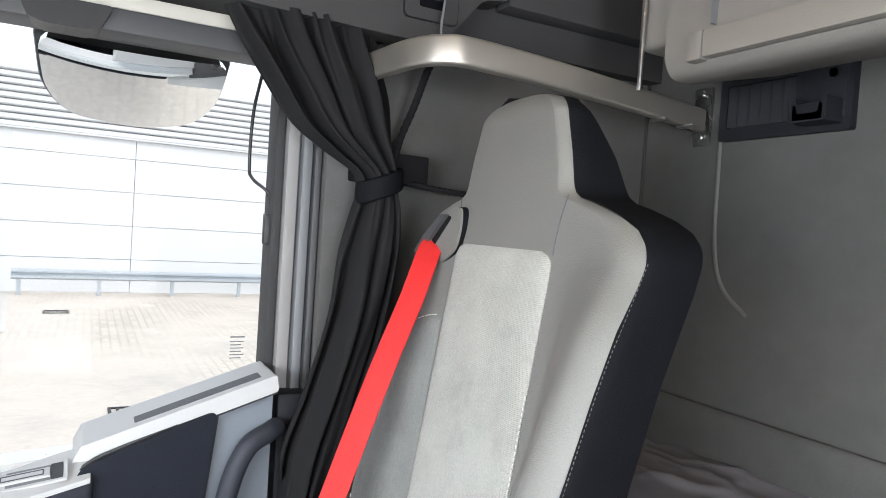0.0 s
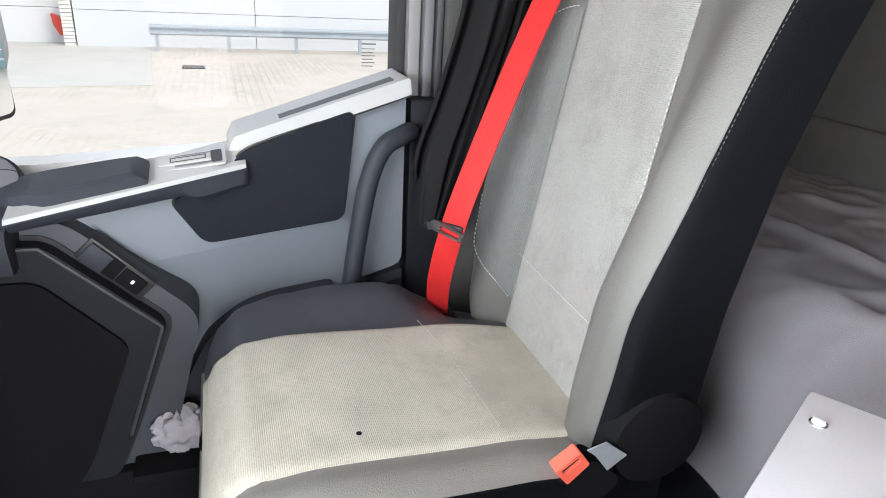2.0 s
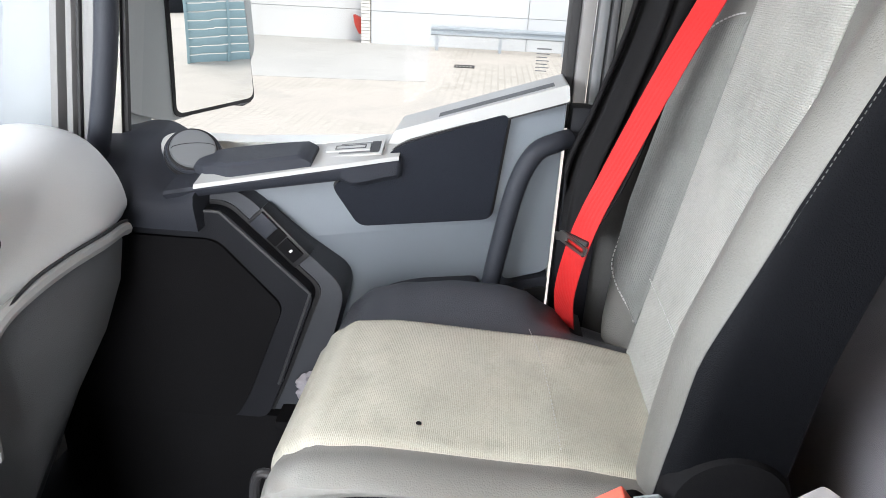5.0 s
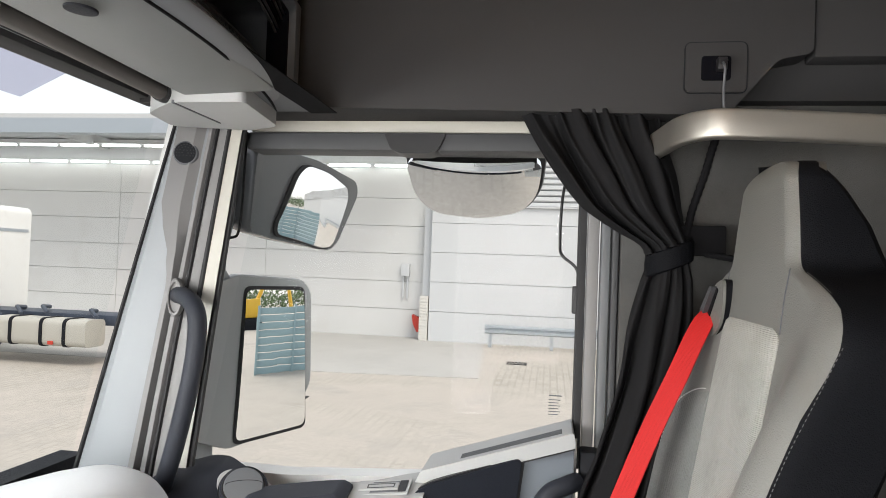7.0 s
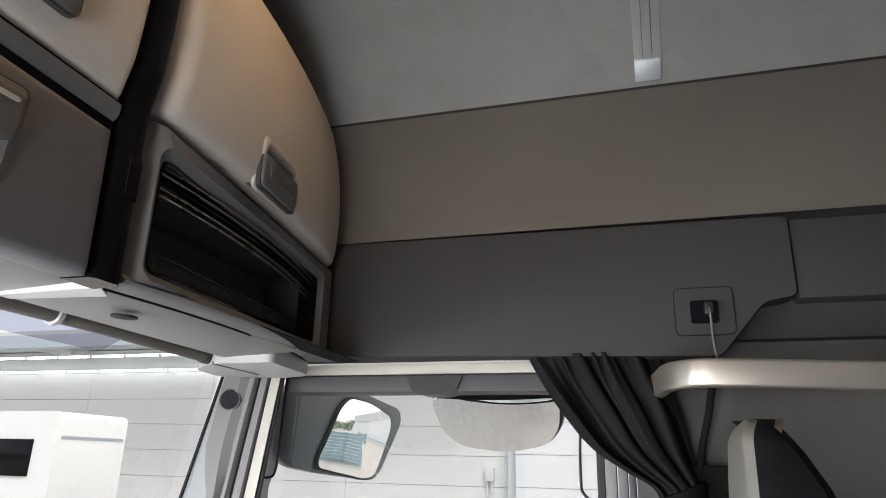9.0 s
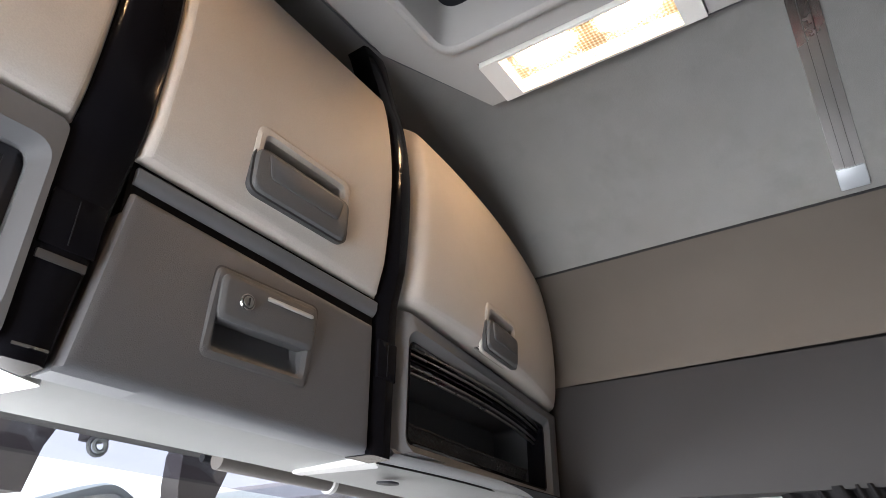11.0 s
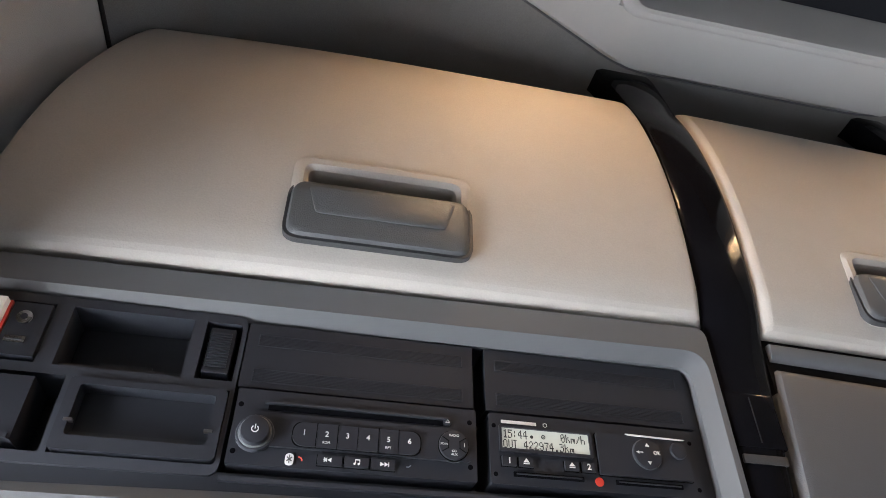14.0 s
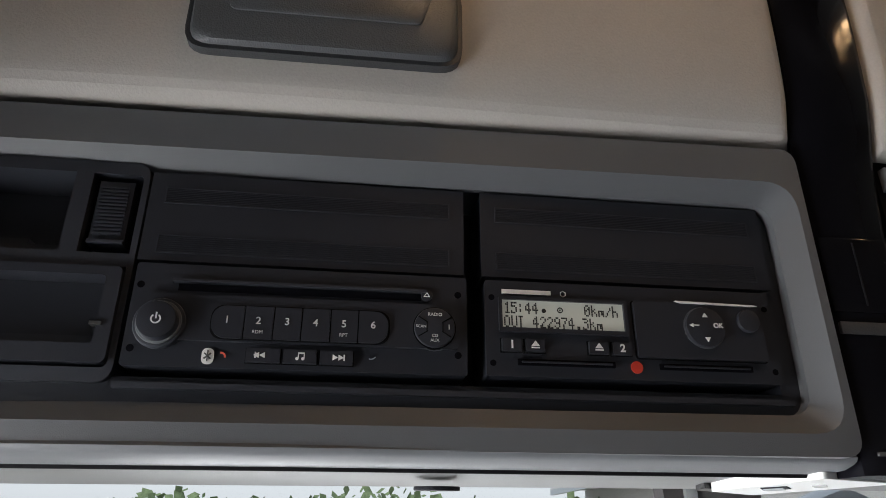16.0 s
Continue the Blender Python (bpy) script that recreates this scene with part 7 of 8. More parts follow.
part("lower_pocket", slanted(prism(rounded([(0.06, 0.47), (0.0, 0.512), (-0.05, 0.524), (-0.163, 0.530), (-0.168, 0.30), (0.15, 0.30)], 0.02), 0, 0.955, 1.015, 0.006)), DOORSLATE, door, "dark door pocket")
part("pocket_edge", slanted(prism([(-0.150, 0.520), (-0.163, 0.522), (-0.166, 0.48), (-0.153, 0.48)], 0, 0.951, 0.97, 0.003)), BLACK, door)
part("rear_pad", slanted(prism(rounded([(-0.225, 0.72), (-0.245, 0.775), (-0.283, 0.785), (-0.285, 0.555), (-0.20, 0.535)], 0.02), 0, 0.962, 1.005, 0.004)), BLUEGREY, door)
part("rear_foot", slanted(prism(rounded([(-0.195, 0.528), (-0.285, 0.548), (-0.285, 0.44), (-0.19, 0.44)], 0.008), 0, 0.955, 1.01, 0.004)), DOORSLATE, door, "dark lower corner of the trim")
part("rear_catch", slanted(prism(rounded([(-0.243, 0.522), (-0.282, 0.528), (-0.282, 0.47), (-0.24, 0.47)], 0.004), 0, 0.950, 0.96, 0.002)), BLACK, door)
part("sensor_box", prism(rounded([(0.105, 1.445), (-0.02, 1.445), (-0.005, 1.412), (0.015, 1.405), (0.07, 1.405), (0.09, 1.412)], 0.008), 0, 1.03, 1.09, 0.004), BLACK, door, "black catch above the window")
rear_wire = [(1.13, -0.262, 1.40), (1.125, -0.250, 1.33), (1.125, -0.248, 1.24), (1.12, -0.254, 1.215), (1.11, -0.284, 1.185), (1.11, -0.284, 1.12)]
front_wire = [(1.08, 0.419, 1.455), (1.08, 0.421, 1.399), (1.08, 0.423, 1.304), (1.08, 0.428, 1.245), (1.08, 0.441, 1.229), (1.072, 0.482, 1.229), (1.05, 0.488, 1.215)]
for path, at, tall in ((rear_wire, (1.109, -0.284), (1.10, 1.155)), (front_wire, (1.035, 0.482), (1.168, 1.222))):
    ww = part("guard_wire", tube(smooth_path(path), 0.003, 8), BLACK, door, "black wire guard")
    part("wire_clip", box(at[0] - 0.009, at[0] + 0.009, at[1] - 0.009, at[1] + 0.009, tall[0], tall[1], 0.003), BLACK, ww)
stk = part("glass_marking", box(1.1455, 1.1470, -0.262, -0.236, 0.926, 0.9285), SLATE, door, "printed marking on the glass")
for k in range(6):
    part("marking_bar", box(1.1455, 1.1470, -0.260 + 0.004 * (k % 2), -0.236, 0.918 - 0.006 * k, 0.9195 - 0.006 * k), SLATE, stk)

# round dash vent and under-dash cloth
vc, vn = Vector((0.443, 0.348, 0.797)), Vector((-0.25, -1, 0.12)).normalized()
va = vn.orthogonal().normalized()
vb = vn.cross(va)
def vent_circle(r, d):
    r *= 0.88
    return [vc + vn * d + va * r * math.cos(2 * math.pi * k / 36) + vb * r * math.sin(2 * math.pi * k / 36) for k in range(37)]
dv = part("air_vent", disc(vc - vn * 0.03, vn, 0.0458, 0.036, 40, 0.044, 0.003), SLATEDARK, dash, "round black air vent")
part("vent_ring", tube(vent_circle(0.0475, 0.008), 0.0035, 8), GLOSS, dv)
part("vent_ring", tube(vent_circle(0.041, 0.010), 0.0030, 8), SLATE, dv, "satin vent ring")
part("vent_ring", tube(vent_circle(0.035, 0.014), 0.0040, 8), GLOSS, dv)
part("vent_ring", tube(vent_circle(0.027, 0.013), 0.0025, 8), BLACK, dv)
part("vent_mouth", disc(vc + vn * 0.006, vn, 0.029, 0.0015, 32), MATTE, dv)
for k in (-0.012, 0.0, 0.012):
    part("vent_blade", tube([vc + vn * 0.011 + Vector((k, 0, -0.024)), vc + vn * 0.011 + Vector((k, 0, 0.024))], 0.0016, 6), BLACK, dv)
part("vent_tab", disc(vc + vn * 0.010 + Vector((0.038, 0, -0.019)), vn, 0.011, 0.008, 20, 0.010, 0.002), BLACK, dv)
cloth = thing("grey_cloth", (0.9, 0.15, 0.3), "crumpled pale grey cloth in the door pocket", "cloth")
def rag(u, v):
    a, b = u * math.pi, v * 2 * math.pi
    r = 0.037 + 0.014 * noise.noise(Vector((math.cos(b) * 2.2, math.sin(b) * 2.2, u * 5))) + 0.010 * abs(noise.noise(Vector((math.cos(b) * 5, math.sin(b) * 5, u * 11))))
    return Vector((0.90 + r * math.sin(a) * math.cos(b) * 0.8, 0.112 + r * 1.2 * math.sin(a) * math.sin(b), 0.335 + r * math.cos(a)))
part("folds", sheet(rag, 40, 52), RAGCLOTH, cloth)
tray2 = thing("door_tray", (0.9, 0.13, 0.27), "dark tray under the door trim", "tray")
part("shelf", box(0.84, 0.965, -0.10, 0.185, 0.275, 0.298, 0.008), MATTE, tray2)
part("kick_panel", box(0.872, 0.965, -0.10, 0.60, 0.0, 0.2845, 0.004), MATTE, tray2, "black kick panel")

lid2 = thing("document_box", (0.09, -0.30, 0.0), "pale grey plastic box with a round white knob", "box")
bm2 = Matrix.Translation((0.207, -0.363, 0)) @ Matrix.Rotation(radians(121.5), 4, "Z")
part("body", turned(box(0.004, 0.40, 0.004, 0.25, 0.0, 0.775, 0.01), bm2), DARK, lid2)
part("lid", turned(box(0.0, 0.404, 0.0, 0.254, 0.775, 0.80, 0.004), bm2), BOXWHITE, lid2, "pale grey lid")
part("ridge", turned(box(0.10, 0.36, 0.055, 0.085, 0.80, 0.806, 0.003), bm2), BOXWHITE, lid2)
part("knob", disc((0.174, -0.336, 0.80), (0, 0, 1), 0.0046, 0.003, 24, 0.0038, 0.001), BOXWHITE, lid2, "white round knob")
part("knob_ring", disc((0.174, -0.336, 0.7995), (0, 0, 1), 0.0060, 0.0013, 24, 0.0056, 0.0004), METAL, lid2)

seatbar = thing("seat_slide_bar", (0.44, 0.05, 0.425), "black wire slide bar under the cushion front", "bar")
part("bar", tube(smooth_path([(0.440, 0.030, 0.540), (0.440, 0.050, 0.551), (0.440, 0.061, 0.548), (0.440, 0.066, 0.528), (0.440, 0.069, 0.478), (0.440, 0.066, 0.451), (0.440, 0.042, 0.426), (0.440, -0.009, 0.431), (0.440, -0.030, 0.432)]), 0.0055, 10), BLACK, seatbar)
part("bar", tube(smooth_path([(0.443, 0.012, 0.410), (0.443, -0.004, 0.411), (0.443, -0.030, 0.412)]), 0.004, 8), METAL, seatbar, "bright slide rod")
part("bracket", box(0.434, 0.452, -0.020, -0.008, 0.385, 0.480, 0.002), SLATEDARK, seatbar)
slider = thing("seat_slider", (0.49, 0.03, 0.0), "worn grey metal slider plate under the cushion front", "seat slider")
part("plate", box(0.462, 0.80, 0.008, 0.066, 0.36, 0.50, 0.004), METAL, slider)
part("lower_plate", box(0.458, 0.80, 0.012, 0.072, 0.0, 0.352, 0.003), METAL, slider)
part("joint", box(0.460, 0.80, 0.010, 0.068, 0.352, 0.36), BLACK, slider)
part("bolt", disc((0.462, 0.030, 0.425), (-1, 0, 0), 0.004, 0.004, 12, None, 0.001), CHROME, slider)
console = thing("centre_pad", (0.30, -0.10, 0.0), "pale grey textured pad beside the passenger seat", "console pad")
part("pad", prism(rounded([(-0.02, 0.0), (-0.02, 0.515), (-0.090, 0.551), (-0.112, 0.53), (-0.125, 0.50), (-0.135, 0.0)], 0.010), 0, 0.22, 0.335, 0.006), PADTOP, console)

# ---- outside things ----
hall = thing("warehouse", (24, -10, GZ), "pale grey panel clad warehouse with a lit loading canopy", "building")
part("core", box(22.75, 34, -60, 3.9, GZ, 5.05), JOINT, hall)
part("recess_core", box(23.45, 34, 3.9, 70, GZ, 5.6), JOINT, hall)
rowsz = [GZ, -0.47, 0.56, 1.59, 2.62, 3.2]
def panels(x, y_edges, zs, mat, name="wall_panel"):
    for ya, yb in zip(y_edges, y_edges[1:]):
        for za, zb in zip(zs, zs[1:]):
            part(name, box(x, x + 0.14, ya + 0.008, yb - 0.008, za + 0.007, zb - 0.007), mat, hall, smooth=False)
panels(22.6, [-37.5, -31.5, -25.5, -19.5, -13.4, -7.3, -1.2, 3.9], rowsz, CLADDING)
panels(23.3, [4.25, 10.3, 16.4, 22.5, 28.6, 40], [GZ, -0.49, 0.51, 1.51, 2.51, 3.51, 4.6], CLADDING2)
for k in range(9):
    part("ribbed_sheet", prism([(22.68, 3.24 + 0.2 * k), (22.60, 3.28 + 0.2 * k), (22.60, 3.38 + 0.2 * k), (22.68, 3.42 + 0.2 * k)], 1, -60, 3.9), CLADDING, hall)
part("flashing", box(22.52, 22.62, -60, 3.9, 3.2, 3.26), JOINT, hall)
part("corner_post", box(22.9, 23.3, 3.95, 4.2, GZ, 3.2), CLADDING, hall)
BRICK = material("white_brick", (0.7, 0.68, 0.64), 0.8, fine=20, vary=0.1, bump=0.2)
for k in range(15):
    part("brick", box(22.55 - 0.02 * (k % 2), 22.85, 3.93, 4.22, GZ + 0.104 * k, GZ + 0.104 * k + 0.092), BRICK, hall)
part("fascia", box(19.8, 20.2, 4.0, 70, 5.15, 5.65), STEEL, hall, "grey canopy fascia")
part("soffit", box(19.8, 24, 4.0, 70, 5.65, 5.8), JOINT, hall)
for yb in range(5, 60, 6):
    part("soffit_beam", box(19.9, 23.4, yb, yb + 0.15, 5.2, 5.6), JOINT, hall)
for x, z in ((22.4, 5.15), (23.0, 4.62)):
    part("lamp_rail", box(x, x + 0.12, 4.3, 60, z + 0.10, z + 0.2), JOINT, hall)
    for k in range(22):
        part("tube_lamp", box(x + 0.02, x + 0.10, 4.6 + 1.75 * k, 6.15 + 1.75 * k, z, z + 0.07), TUBEGLOW, hall)
mb = part("meter_box", box(23.1, 23.3, 4.75, 5.05, 0.7, 1.15, 0.02), CLADDING, hall, "pale meter box")
for y in (4.82, 4.98):
    part("conduit", box(23.22, 23.28, y - 0.03, y + 0.03, -0.1, 0.7), CLADDING, mb)
sgn = thing("red_extinguisher_case", (22.95, 4.4, -0.7), "red equipment case on the warehouse wall", "fire case")
part("case", prism(rounded([(4.25, -0.75), (4.55, -0.62), (4.50, -0.95), (4.35, -1.25), (4.20, -1.22)], 0.05), 0, 22.85, 23.1, 0.02), REDPLASTIC, sgn)
ap = thing("apron", (21, 3, GZ), "smooth concrete apron at the warehouse door", "paving", kind="structure")
part("slab", prism(rounded([(23.3, 40), (23.3, 1.99), (15.55, 1.36), (15.1, 4.86), (14.6, 40)], 0.1), 2, GZ, GZ + 0.012), APRON, ap)
def drain(x, y, w, d):
    t = thing("drain_grate", (x, y, GZ), "dark iron drain grate set in the yard", "drain", "yard drains")
    part("grate", frame_ring(rect(x - w / 2, x + w / 2, y - d / 2, y + d / 2), rect(x - w / 2 + 0.04, x + w / 2 - 0.04, y - d / 2 + 0.04, y + d / 2 - 0.04), 2, GZ + 0.002, GZ + 0.02), RUBBER, t)
    for k in range(5):
        yy0 = y - d / 2 + 0.04 + (d - 0.08) * k / 5
        part("bar", box(x - w / 2 + 0.03, x + w / 2 - 0.03, yy0, yy0 + (d - 0.08) * 0.08, GZ + 0.001, GZ + 0.016), RUBBER, t)
    return t


for dx, dy in ((18.4, 0.6), (12.0, 4.6), (9.3, -0.6)):
    drain(dx, dy, 0.45, 0.55)
gr = thing("guard_rail", (22.2, -8, GZ), "galvanised guard rail along the warehouse wall", "guard rail")
part("beam", prism([(21.70, -1.04), (21.64, -1.00), (21.64, -0.95), (21.70, -0.91), (21.70, -0.88), (21.64, -0.84), (21.64, -0.79), (21.70, -0.75), (21.74, -0.75), (21.74, -1.04)], 1, -40, 1.83), STEEL, gr)
for k in range(18):
    part("post", box(21.75, 21.85, 1.60 - 2.0 * k, 1.70 - 2.0 * k, GZ, -0.78), STEEL, gr)

# parked tractor unit
tr = thing("parked_truck", (14, 12, GZ), "parked white truck chassis with a pale side tank", "truck")
NAVY = material("navy_chassis_paint", (0.045, 0.058, 0.085), 0.5, fine=20, vary=0.2, bump=0.1)
part("cab", prism(rounded([(13.9, -0.5), (16.4, -0.5), (16.4, 1.9), (16.0, 2.3), (13.9, 2.3)], 0.22), 0, 13.6, 16.0, 0.12), WHITE, tr, "white cab")
part("cab_line", box(13.75, 15.9, 13.885, 13.91, 1.62, 1.70), STEEL, tr)
part("cab_window", box(13.55, 13.62, 14.6, 15.9, 0.7, 1.6, 0.02), GLOSS, tr)
part("chassis", box(14.3, 15.2, 6.5, 13.9, -0.6, -0.35, 0.03), NAVY, tr)
part("wheel_arch", prism(rounded([(12.7, -1.15), (12.7, -0.45), (12.95, -0.15), (13.6, -0.10), (14.3, -0.2), (14.3, -0.4), (13.0, -0.4), (12.95, -1.15)], 0.08), 0, 13.4, 13.9, 0.03), NAVY, tr, "dark blue wheel arch")
for y, z in ((9.4, -0.28), (10.3, -0.30), (11.6, -0.26), (12.3, -0.3)):
    part("air_line", tube([(14.0, y, z - 0.08), (14.2, y + 0.3, z + 0.06), (14.8, y + 0.6, z)], 0.05, 8), NAVY, tr)
part("tank", prism(rounded([(13.5, -1.05), (14.2, -1.05), (14.2, -0.42), (13.5, -0.42)], 0.15), 1, 10.2, 12.6, 0.05), CREAM, tr, "pale side tank")
for y in (10.7, 11.3, 12.1):
    part("tank_strap", prism(rounded([(13.48, -1.07), (14.22, -1.07), (14.22, -0.40), (13.48, -0.40)], 0.16), 1, y, y + 0.08), DARK, tr)
part("coupling", prism(rounded([(7.6, -0.35), (9.6, -0.35), (9.2, -0.08), (8.2, -0.08)], 0.1), 0, 14.2, 15.3, 0.03), NAVY, tr, "coupling plate")
for y in (8.4, 13.6):
    w = part("wheel", disc((13.5, y, GZ + 0.5), (1, 0, 0), 0.5, 0.35, 32, None, 0.06), RUBBER, tr)
    part("rim", disc((13.49, y, GZ + 0.5), (-1, 0, 0), 0.28, 0.03, 24, 0.2), STEEL, w)
part("mudguard", prism(rounded([(9.1, -0.5), (7.7, -0.5), (7.6, -0.75), (7.8, -0.42), (9.0, -0.42), (9.2, -0.75)], 0.05), 0, 13.45, 13.9), DARK, tr)
part("marker", box(13.46, 13.5, 11.0, 11.12, -1.0, -0.92), REDPLASTIC, tr)

# things behind, met in the mirrors
fence = thing("board_fence", (5, -13, GZ), "pale blue slatted barrier behind the truck", "fence")
FENCEBLUE = material("pale_blue_boards", (0.30, 0.42, 0.45), 0.6, fine=20, vary=0.1, bump=0.1)
for k in range(9):
    part("board", box(2.2, 5.4, -13.05, -13.0, GZ + 0.27 * k + 0.01, GZ + 0.27 * k + 0.25, 0.01), FENCEBLUE, fence)
    part("board", turned(box(0, 3.0, -0.05, 0.0, GZ + 0.27 * k + 0.01, GZ + 0.27 * k + 0.25, 0.01), Matrix.Translation((5.45, -13.0, 0)) @ Matrix.Rotation(radians(35), 4, "Z")), FENCEBLUE, fence)
for x in (2.2, 3.8, 5.4):
    part("post", box(x - 0.05, x + 0.05, -12.99, -12.9, GZ, GZ + 2.5, 0.01), FENCEBLUE, fence)
YELLOW = material("yellow_paint", (0.75, 0.45, 0.04), 0.4, vary=0.08, bump=0.05)
dg = thing("excavator", (3, -40, GZ), "yellow excavator in the far yard", "excavator")
part("body", box(1.0, 4.0, -42, -39, -0.3, 1.6, 0.2), YELLOW, dg)
part("tracks", box(0.8, 4.2, -42.5, -38.5, GZ, -0.35, 0.2), DARK, dg)
part("boom", tube([(3.5, -40, 1.2), (5.5, -40, 4.6), (7.5, -40, 3.0), (8.0, -40, 0.0)], 0.25, 8), YELLOW, dg)

# outside mirrors
CASELIGHT = material("glossy_grey_mirror_case", (0.33, 0.345, 0.35), 0.18, fine=300, vary=0.05, bump=0.0)
CASEGREY = material("glossy_mirror_case", (0.13, 0.135, 0.14), 0.16, fine=300, vary=0.05, bump=0.0)


def mirror_head(name, label, glass, case, n, deep, bulge, mat, r=0.02, tilt=0.0):
    t = thing(name, Vector(case[0]), label, "mirror", "outside mirrors")
    n = Vector(n).normalized()

    def ring(poly, k, d, rr):
        pts = rounded(poly, rr, 5)
        mid = sum((Vector(p) for p in poly), Vector()) / len(poly)
        return [mid + (Vector(p) - mid) * k + n * d for p in pts]
    def dense(pts):
        out = []
        for p, q in zip(pts, pts[1:] + pts[:1]):
            n_in = max(1, int((Vector(q) - Vector(p)).length / 0.012))
            out += [Vector(p).lerp(Vector(q), k / n_in) for k in range(n_in)]
        return out
    part("case", loft([ring(case, 0.985, 0.010, r), ring(case, 1.0, 0.004, r), ring(case, 1.0, -0.03, r), ring(case, 0.93, -deep * 0.6, r), ring(case, 0.72, -deep, r)]), mat, t)
    part("glass_edge", loft([ring(glass, 1.05, 0.006, r), ring(glass, 1.05, 0.0125, r), ring(glass, 1.0, 0.0135, r)]), RUBBER, t, "black mirror edging")
    centre = sum((Vector(p) for p in glass), Vector()) / len(glass)
    reach = max((Vector(p) - centre).length for p in glass)
    up = (Vector((0, 0, 1)) - n * n.z).normalized()

    def domed(k):
        out = []
        for p in dense(ring(glass, 1.0, 0.0, r)):
            p = centre + (p - centre) * k
            out.append(p + n * (0.0145 + tilt * ((p - centre).dot(up) + 0.06) + bulge * (1 - ((p - centre).length / reach) ** 2)))
        return out
    part("mirror_glass", loft([[p + n * 0.0100 for p in dense(ring(glass, 1.0, 0.0, r))]] + [domed(1.0 - 0.98 * q / 16) for q in range(17)]), MIRROR, t)
    return t


mir = mirror_head("door_mirror", "pale grey cased door mirror on an arm", [(1.319, 0.527, 1.107), (1.474, 0.437, 1.105), (1.492, 0.426, 0.742), (1.306, 0.533, 0.732)],
                  [(1.502, 0.421, 1.102), (1.476, 0.436, 1.134), (1.301, 0.537, 1.145), (1.244, 0.57, 1.123), (1.222, 0.583, 1.023), (1.206, 0.592, 0.759), (1.221, 0.584, 0.745), (1.294, 0.541, 0.714), (1.458, 0.447, 0.739), (1.512, 0.416, 0.854)], (-0.5, -0.866, 0.0), 0.14, 0.006, CASELIGHT)
part("arm", loft([[(x0, 0.585, z), (x1, 0.545, z), (x1 + 0.02, 0.62, z), (x0 + 0.01, 0.66, z)] for z, x0, x1 in ((1.08, 1.21, 1.33), (1.13, 1.206, 1.29), (1.155, 1.206, 1.258), (1.20, 1.206, 1.258), (1.26, 1.21, 1.285), (1.30, 1.208, 1.32), (1.42, 1.206, 1.33), (1.46, 1.24, 1.33))]), PILLARTRIM, mir, "grey mirror arm")
part("foot", loft([[(x0, 0.60, z), (x1, 0.57, z), (x1, 0.66, z), (x0, 0.68, z)] for z, x0, x1 in ((0.60, 1.14, 1.27), (0.70, 1.18, 1.28), (0.77, 1.215, 1.28))]), PILLARTRIM, mir, "mirror foot")
mirror_head("wide_angle_mirror", "grey cased wide angle mirror", [(1.408, 0.446, 1.408), (1.438, 0.432, 1.438), (1.514, 0.404, 1.430), (1.606, 0.371, 1.398), (1.612, 0.371, 1.368), (1.563, 0.399, 1.228), (1.520, 0.414, 1.222), (1.362, 0.473, 1.250), (1.358, 0.473, 1.275)],
            [(1.281, 0.496, 1.463), (1.38, 0.458, 1.467), (1.488, 0.412, 1.460), (1.654, 0.352, 1.424), (1.667, 0.350, 1.386), (1.598, 0.386, 1.238), (1.566, 0.398, 1.214), (1.373, 0.477, 1.234), (1.282, 0.51, 1.249)], (-0.35, -0.93, -0.06), 0.13, 0.014, CASEGREY)


def kerb(y, z):
    return (1.235 - 0.88 * (z - 1.367), y, z)


mirror_head("kerb_mirror", "dark edged kerb mirror over the door", [kerb(*p) for p in ((0.085, 1.440), (0.075, 1.36), (0.040, 1.322), (-0.075, 1.313), (-0.165, 1.330), (-0.198, 1.37), (-0.208, 1.440))],
            [kerb(*p) for p in ((0.095, 1.446), (0.084, 1.355), (0.046, 1.316), (-0.075, 1.306), (-0.172, 1.323), (-0.208, 1.366), (-0.218, 1.446))], (-0.75, 0, -0.66), 0.06, 0.016, SLATE, 0.03, 0.20)

# outside sun visor, front mirror
VISORTINT = clear_glass("violet_visor_tint", (0.74, 0.73, 0.78), 0.06)
vis = thing("sun_visor", (0, 0.85, 1.5), "tinted outside sun visor above the windscreen", "sun visor")
vp = part("shade", prism([(0.70, 1.605), (0.90, 1.512), (0.904, 1.516), (0.705, 1.61)], 0, -1.0, 1.0), VISORTINT, vis)
vp.visible_shadow = False
TAUPE = material("taupe_plastic", (0.085, 0.075, 0.075), 0.55, fine=300, vary=0.1, bump=0.1)
vbk = part("bracket", loft([[(x0, 0.90, z), (x1, 0.90, z), (x1 - 0.01, 0.96, z), (x0 + 0.01, 0.96, z)] for z, x0, x1 in ((1.60, -0.035, 0.20), (1.565, -0.025, 0.185), (1.53, -0.018, 0.170), (1.45, -0.010, 0.155))]), TAUPE, vis, "taupe visor bracket")
part("bracket_face", box(0.022, 0.045, 0.892, 0.905, 1.44, 1.560, 0.006), LIGHT, vbk, "pale bracket strip")
def marker(x):
    mk = part("visor_marker", box(x - 0.018, x + 0.022, 0.84, 0.88, 1.545, 1.585, 0.004), TAUPE, vis, "visor hinge")
    for r, dd in ((0.017, 0.0), (0.011, 0.008)):
        part("marker_ring", tube([(x + r * math.cos(k * math.pi / 8), 0.838 - dd, 1.535 + r * math.sin(k * math.pi / 8)) for k in range(17)], 0.004, 6), SLATE, mk)
for x in (0.235, -0.29):
    marker(x)
fm = thing("front_mirror", (0.50, 0.92, 1.4), "grey cased front mirror on a black arm outside the windscreen", "mirror", "outside mirrors")
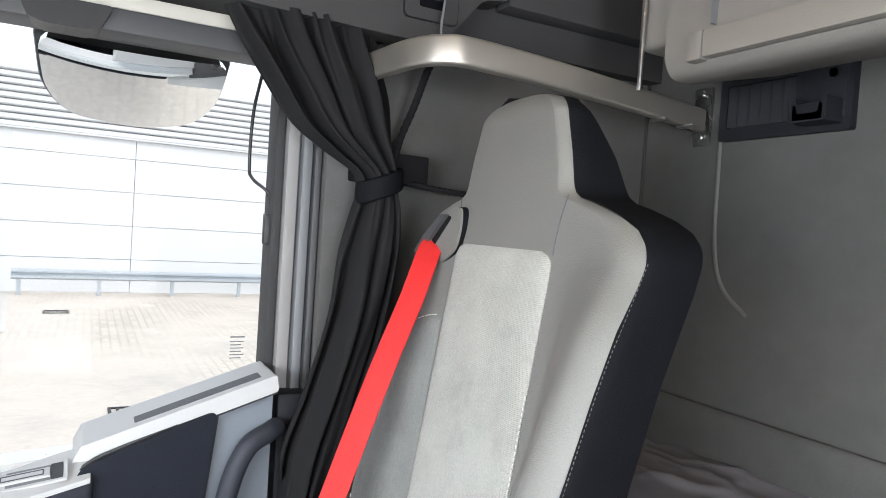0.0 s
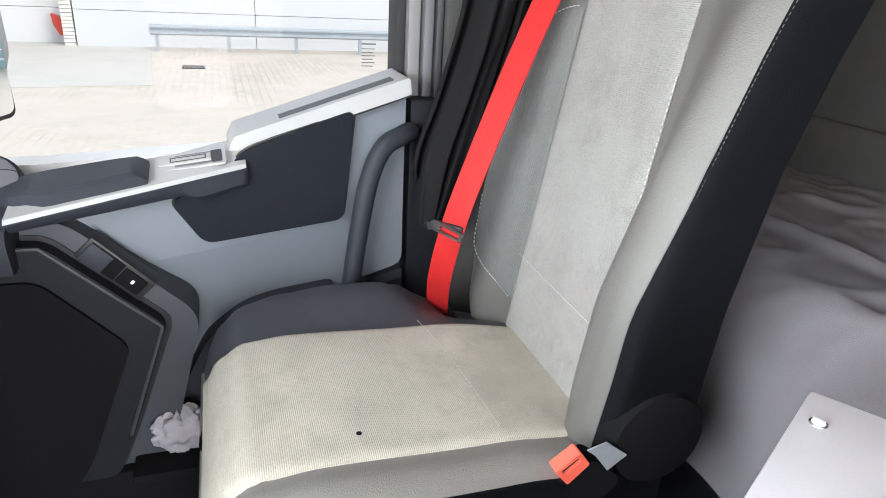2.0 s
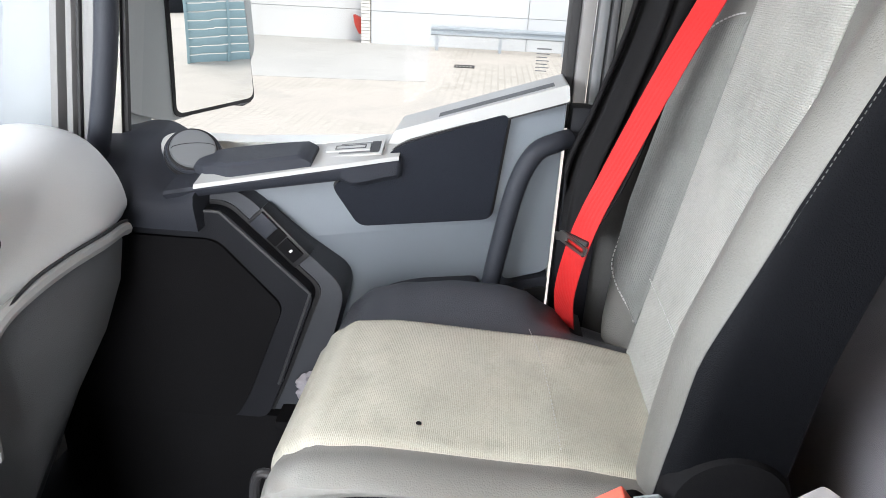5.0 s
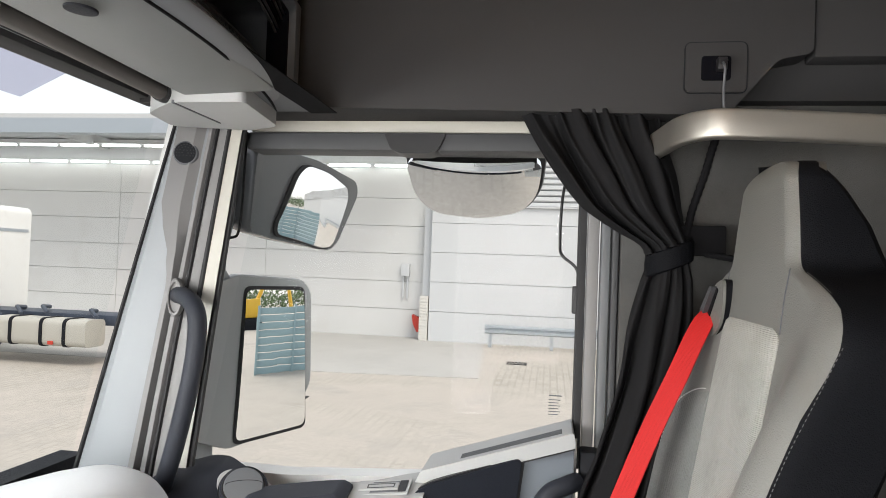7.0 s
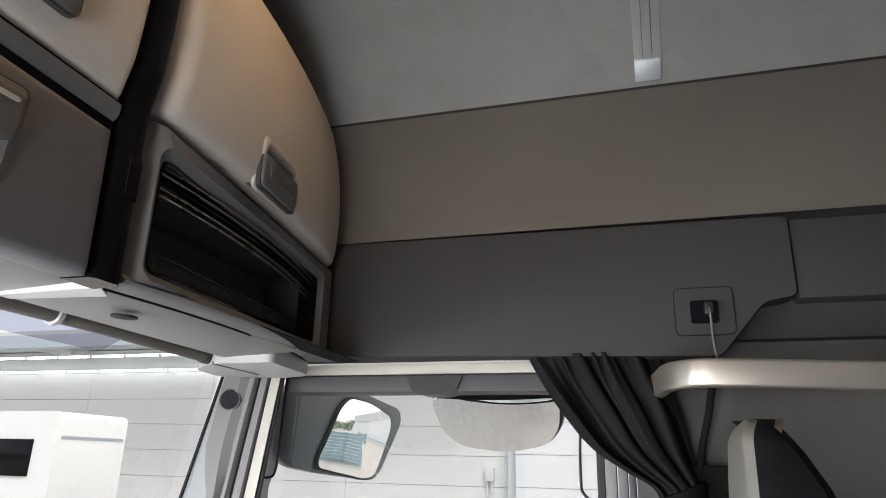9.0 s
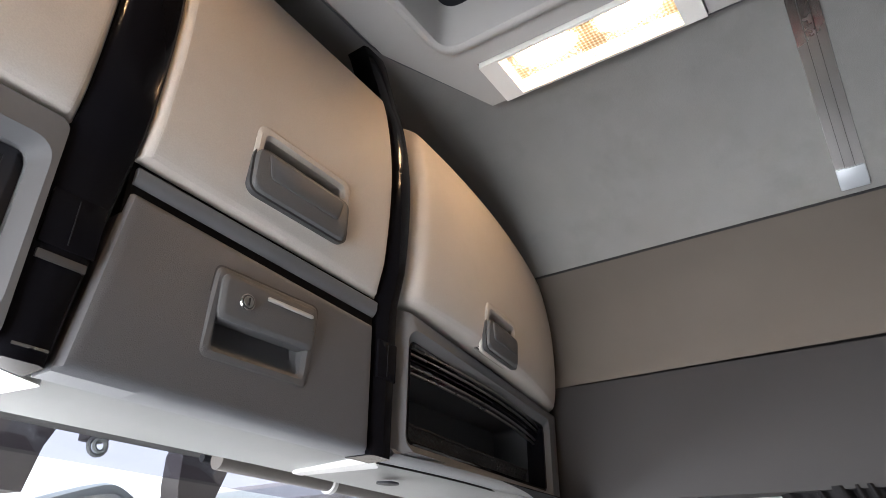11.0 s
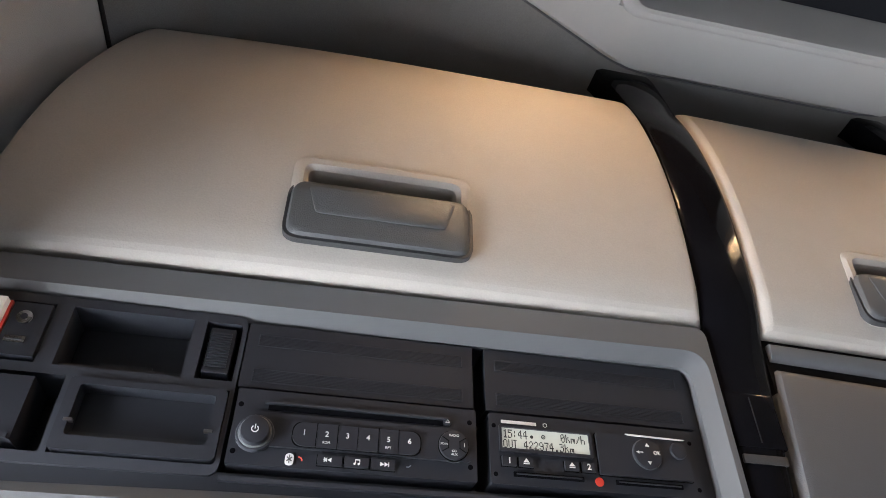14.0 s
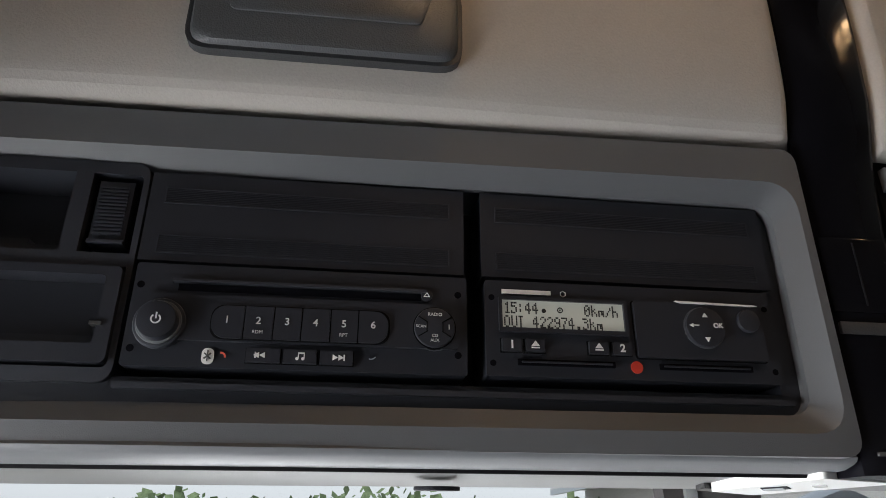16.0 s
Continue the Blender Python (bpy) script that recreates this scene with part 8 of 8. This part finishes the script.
part("arm", loft([[(x0, 0.90, z), (x1, 0.90, z), (x1, 0.96, z), (x0, 0.96, z)] for z, x0, x1 in ((1.59, 0.47, 0.60), (1.565, 0.46, 0.59), (1.50, 0.462, 0.565), (1.465, 0.470, 0.552), (1.445, 0.490, 0.535))]), TAUPE, fm, "dark arm housing")
part("pivot", tube([(0.475, 0.90, 1.46), (0.480, 0.90, 1.435)], 0.016, 12), BLACK, fm)
outline = smooth_path([(0.18, 0, 1.44), (0.25, 0, 1.468), (0.315, 0, 1.488), (0.355, 0, 1.478), (0.402, 0, 1.452), (0.469, 0, 1.442), (0.555, 0, 1.445), (0.62, 0, 1.412), (0.66, 0, 1.34), (0.62, 0, 1.26), (0.42, 0, 1.23), (0.22, 0, 1.28), (0.16, 0, 1.36)], 4)
def shell(k, y):
    return [(0.41 + (p[0] - 0.41) * k, y, 1.35 + (p[2] - 1.35) * k) for p in outline]
part("case", loft([shell(0.6, 1.02), shell(0.9, 1.0), shell(1.0, 0.96), shell(1.0, 0.92), shell(0.97, 0.905)]), STEEL, fm)
low = smooth_path([(0.18, 0, 1.425), (0.25, 0, 1.450), (0.315, 0, 1.465), (0.345, 0, 1.45), (0.39, 0, 1.41), (0.43, 0, 1.38), (0.50, 0, 1.36), (0.52, 0, 1.28), (0.30, 0, 1.25), (0.19, 0, 1.32)], 4)
part("cover", loft([[(p[0], 0.90, p[2]) for p in low], [(p[0], 0.885, p[2]) for p in low], [(0.33 + (p[0] - 0.33) * 0.8, 0.87, 1.36 + (p[2] - 1.36) * 0.8) for p in low]]), LIGHT, fm, "pale mirror cover")

# far trees and hedges
LEAF = material("far_leaves", (0.14, 0.20, 0.10), 0.9, fine=3, broad=0.5, vary=0.5, bump=0)
rng = random.Random(5)
def woods(name, boxes, label):
    verts, faces = [], []
    for x0, x1, y0, y1, h, n in boxes:
        for _ in range(n):
            x, y = rng.uniform(x0, x1), rng.uniform(y0, y1)
            top = h * (0.55 + 0.45 * noise.noise(Vector((x * 0.09, y * 0.09, 0))) + 0.25 * rng.random())
            z = GZ + top * rng.random() ** 0.6
            s = rng.uniform(0.25, 0.7)
            q = len(verts)
            a = Vector((rng.gauss(0, 1), rng.gauss(0, 1), rng.gauss(0, 1))).normalized()
            b = a.orthogonal().normalized()
            c = Vector((x, y, z))
            verts += [c + a * s, c + b * s * 0.7, c - a * s, c - b * s * 0.7]
            faces.append((q, q + 1, q + 2, q + 3))
    m = bpy.data.meshes.new(name)
    m.from_pydata([tuple(v) for v in verts], [], faces)
    m.materials.append(LEAF)
    return tagged(new(name, m), label, "trees", kind="stuff")
woods("far_trees", [(-60, 30, 60, 72, 7.0, 4200), (-60, 60, -150, -130, 9, 7000)], "green tree line far beyond the yard")
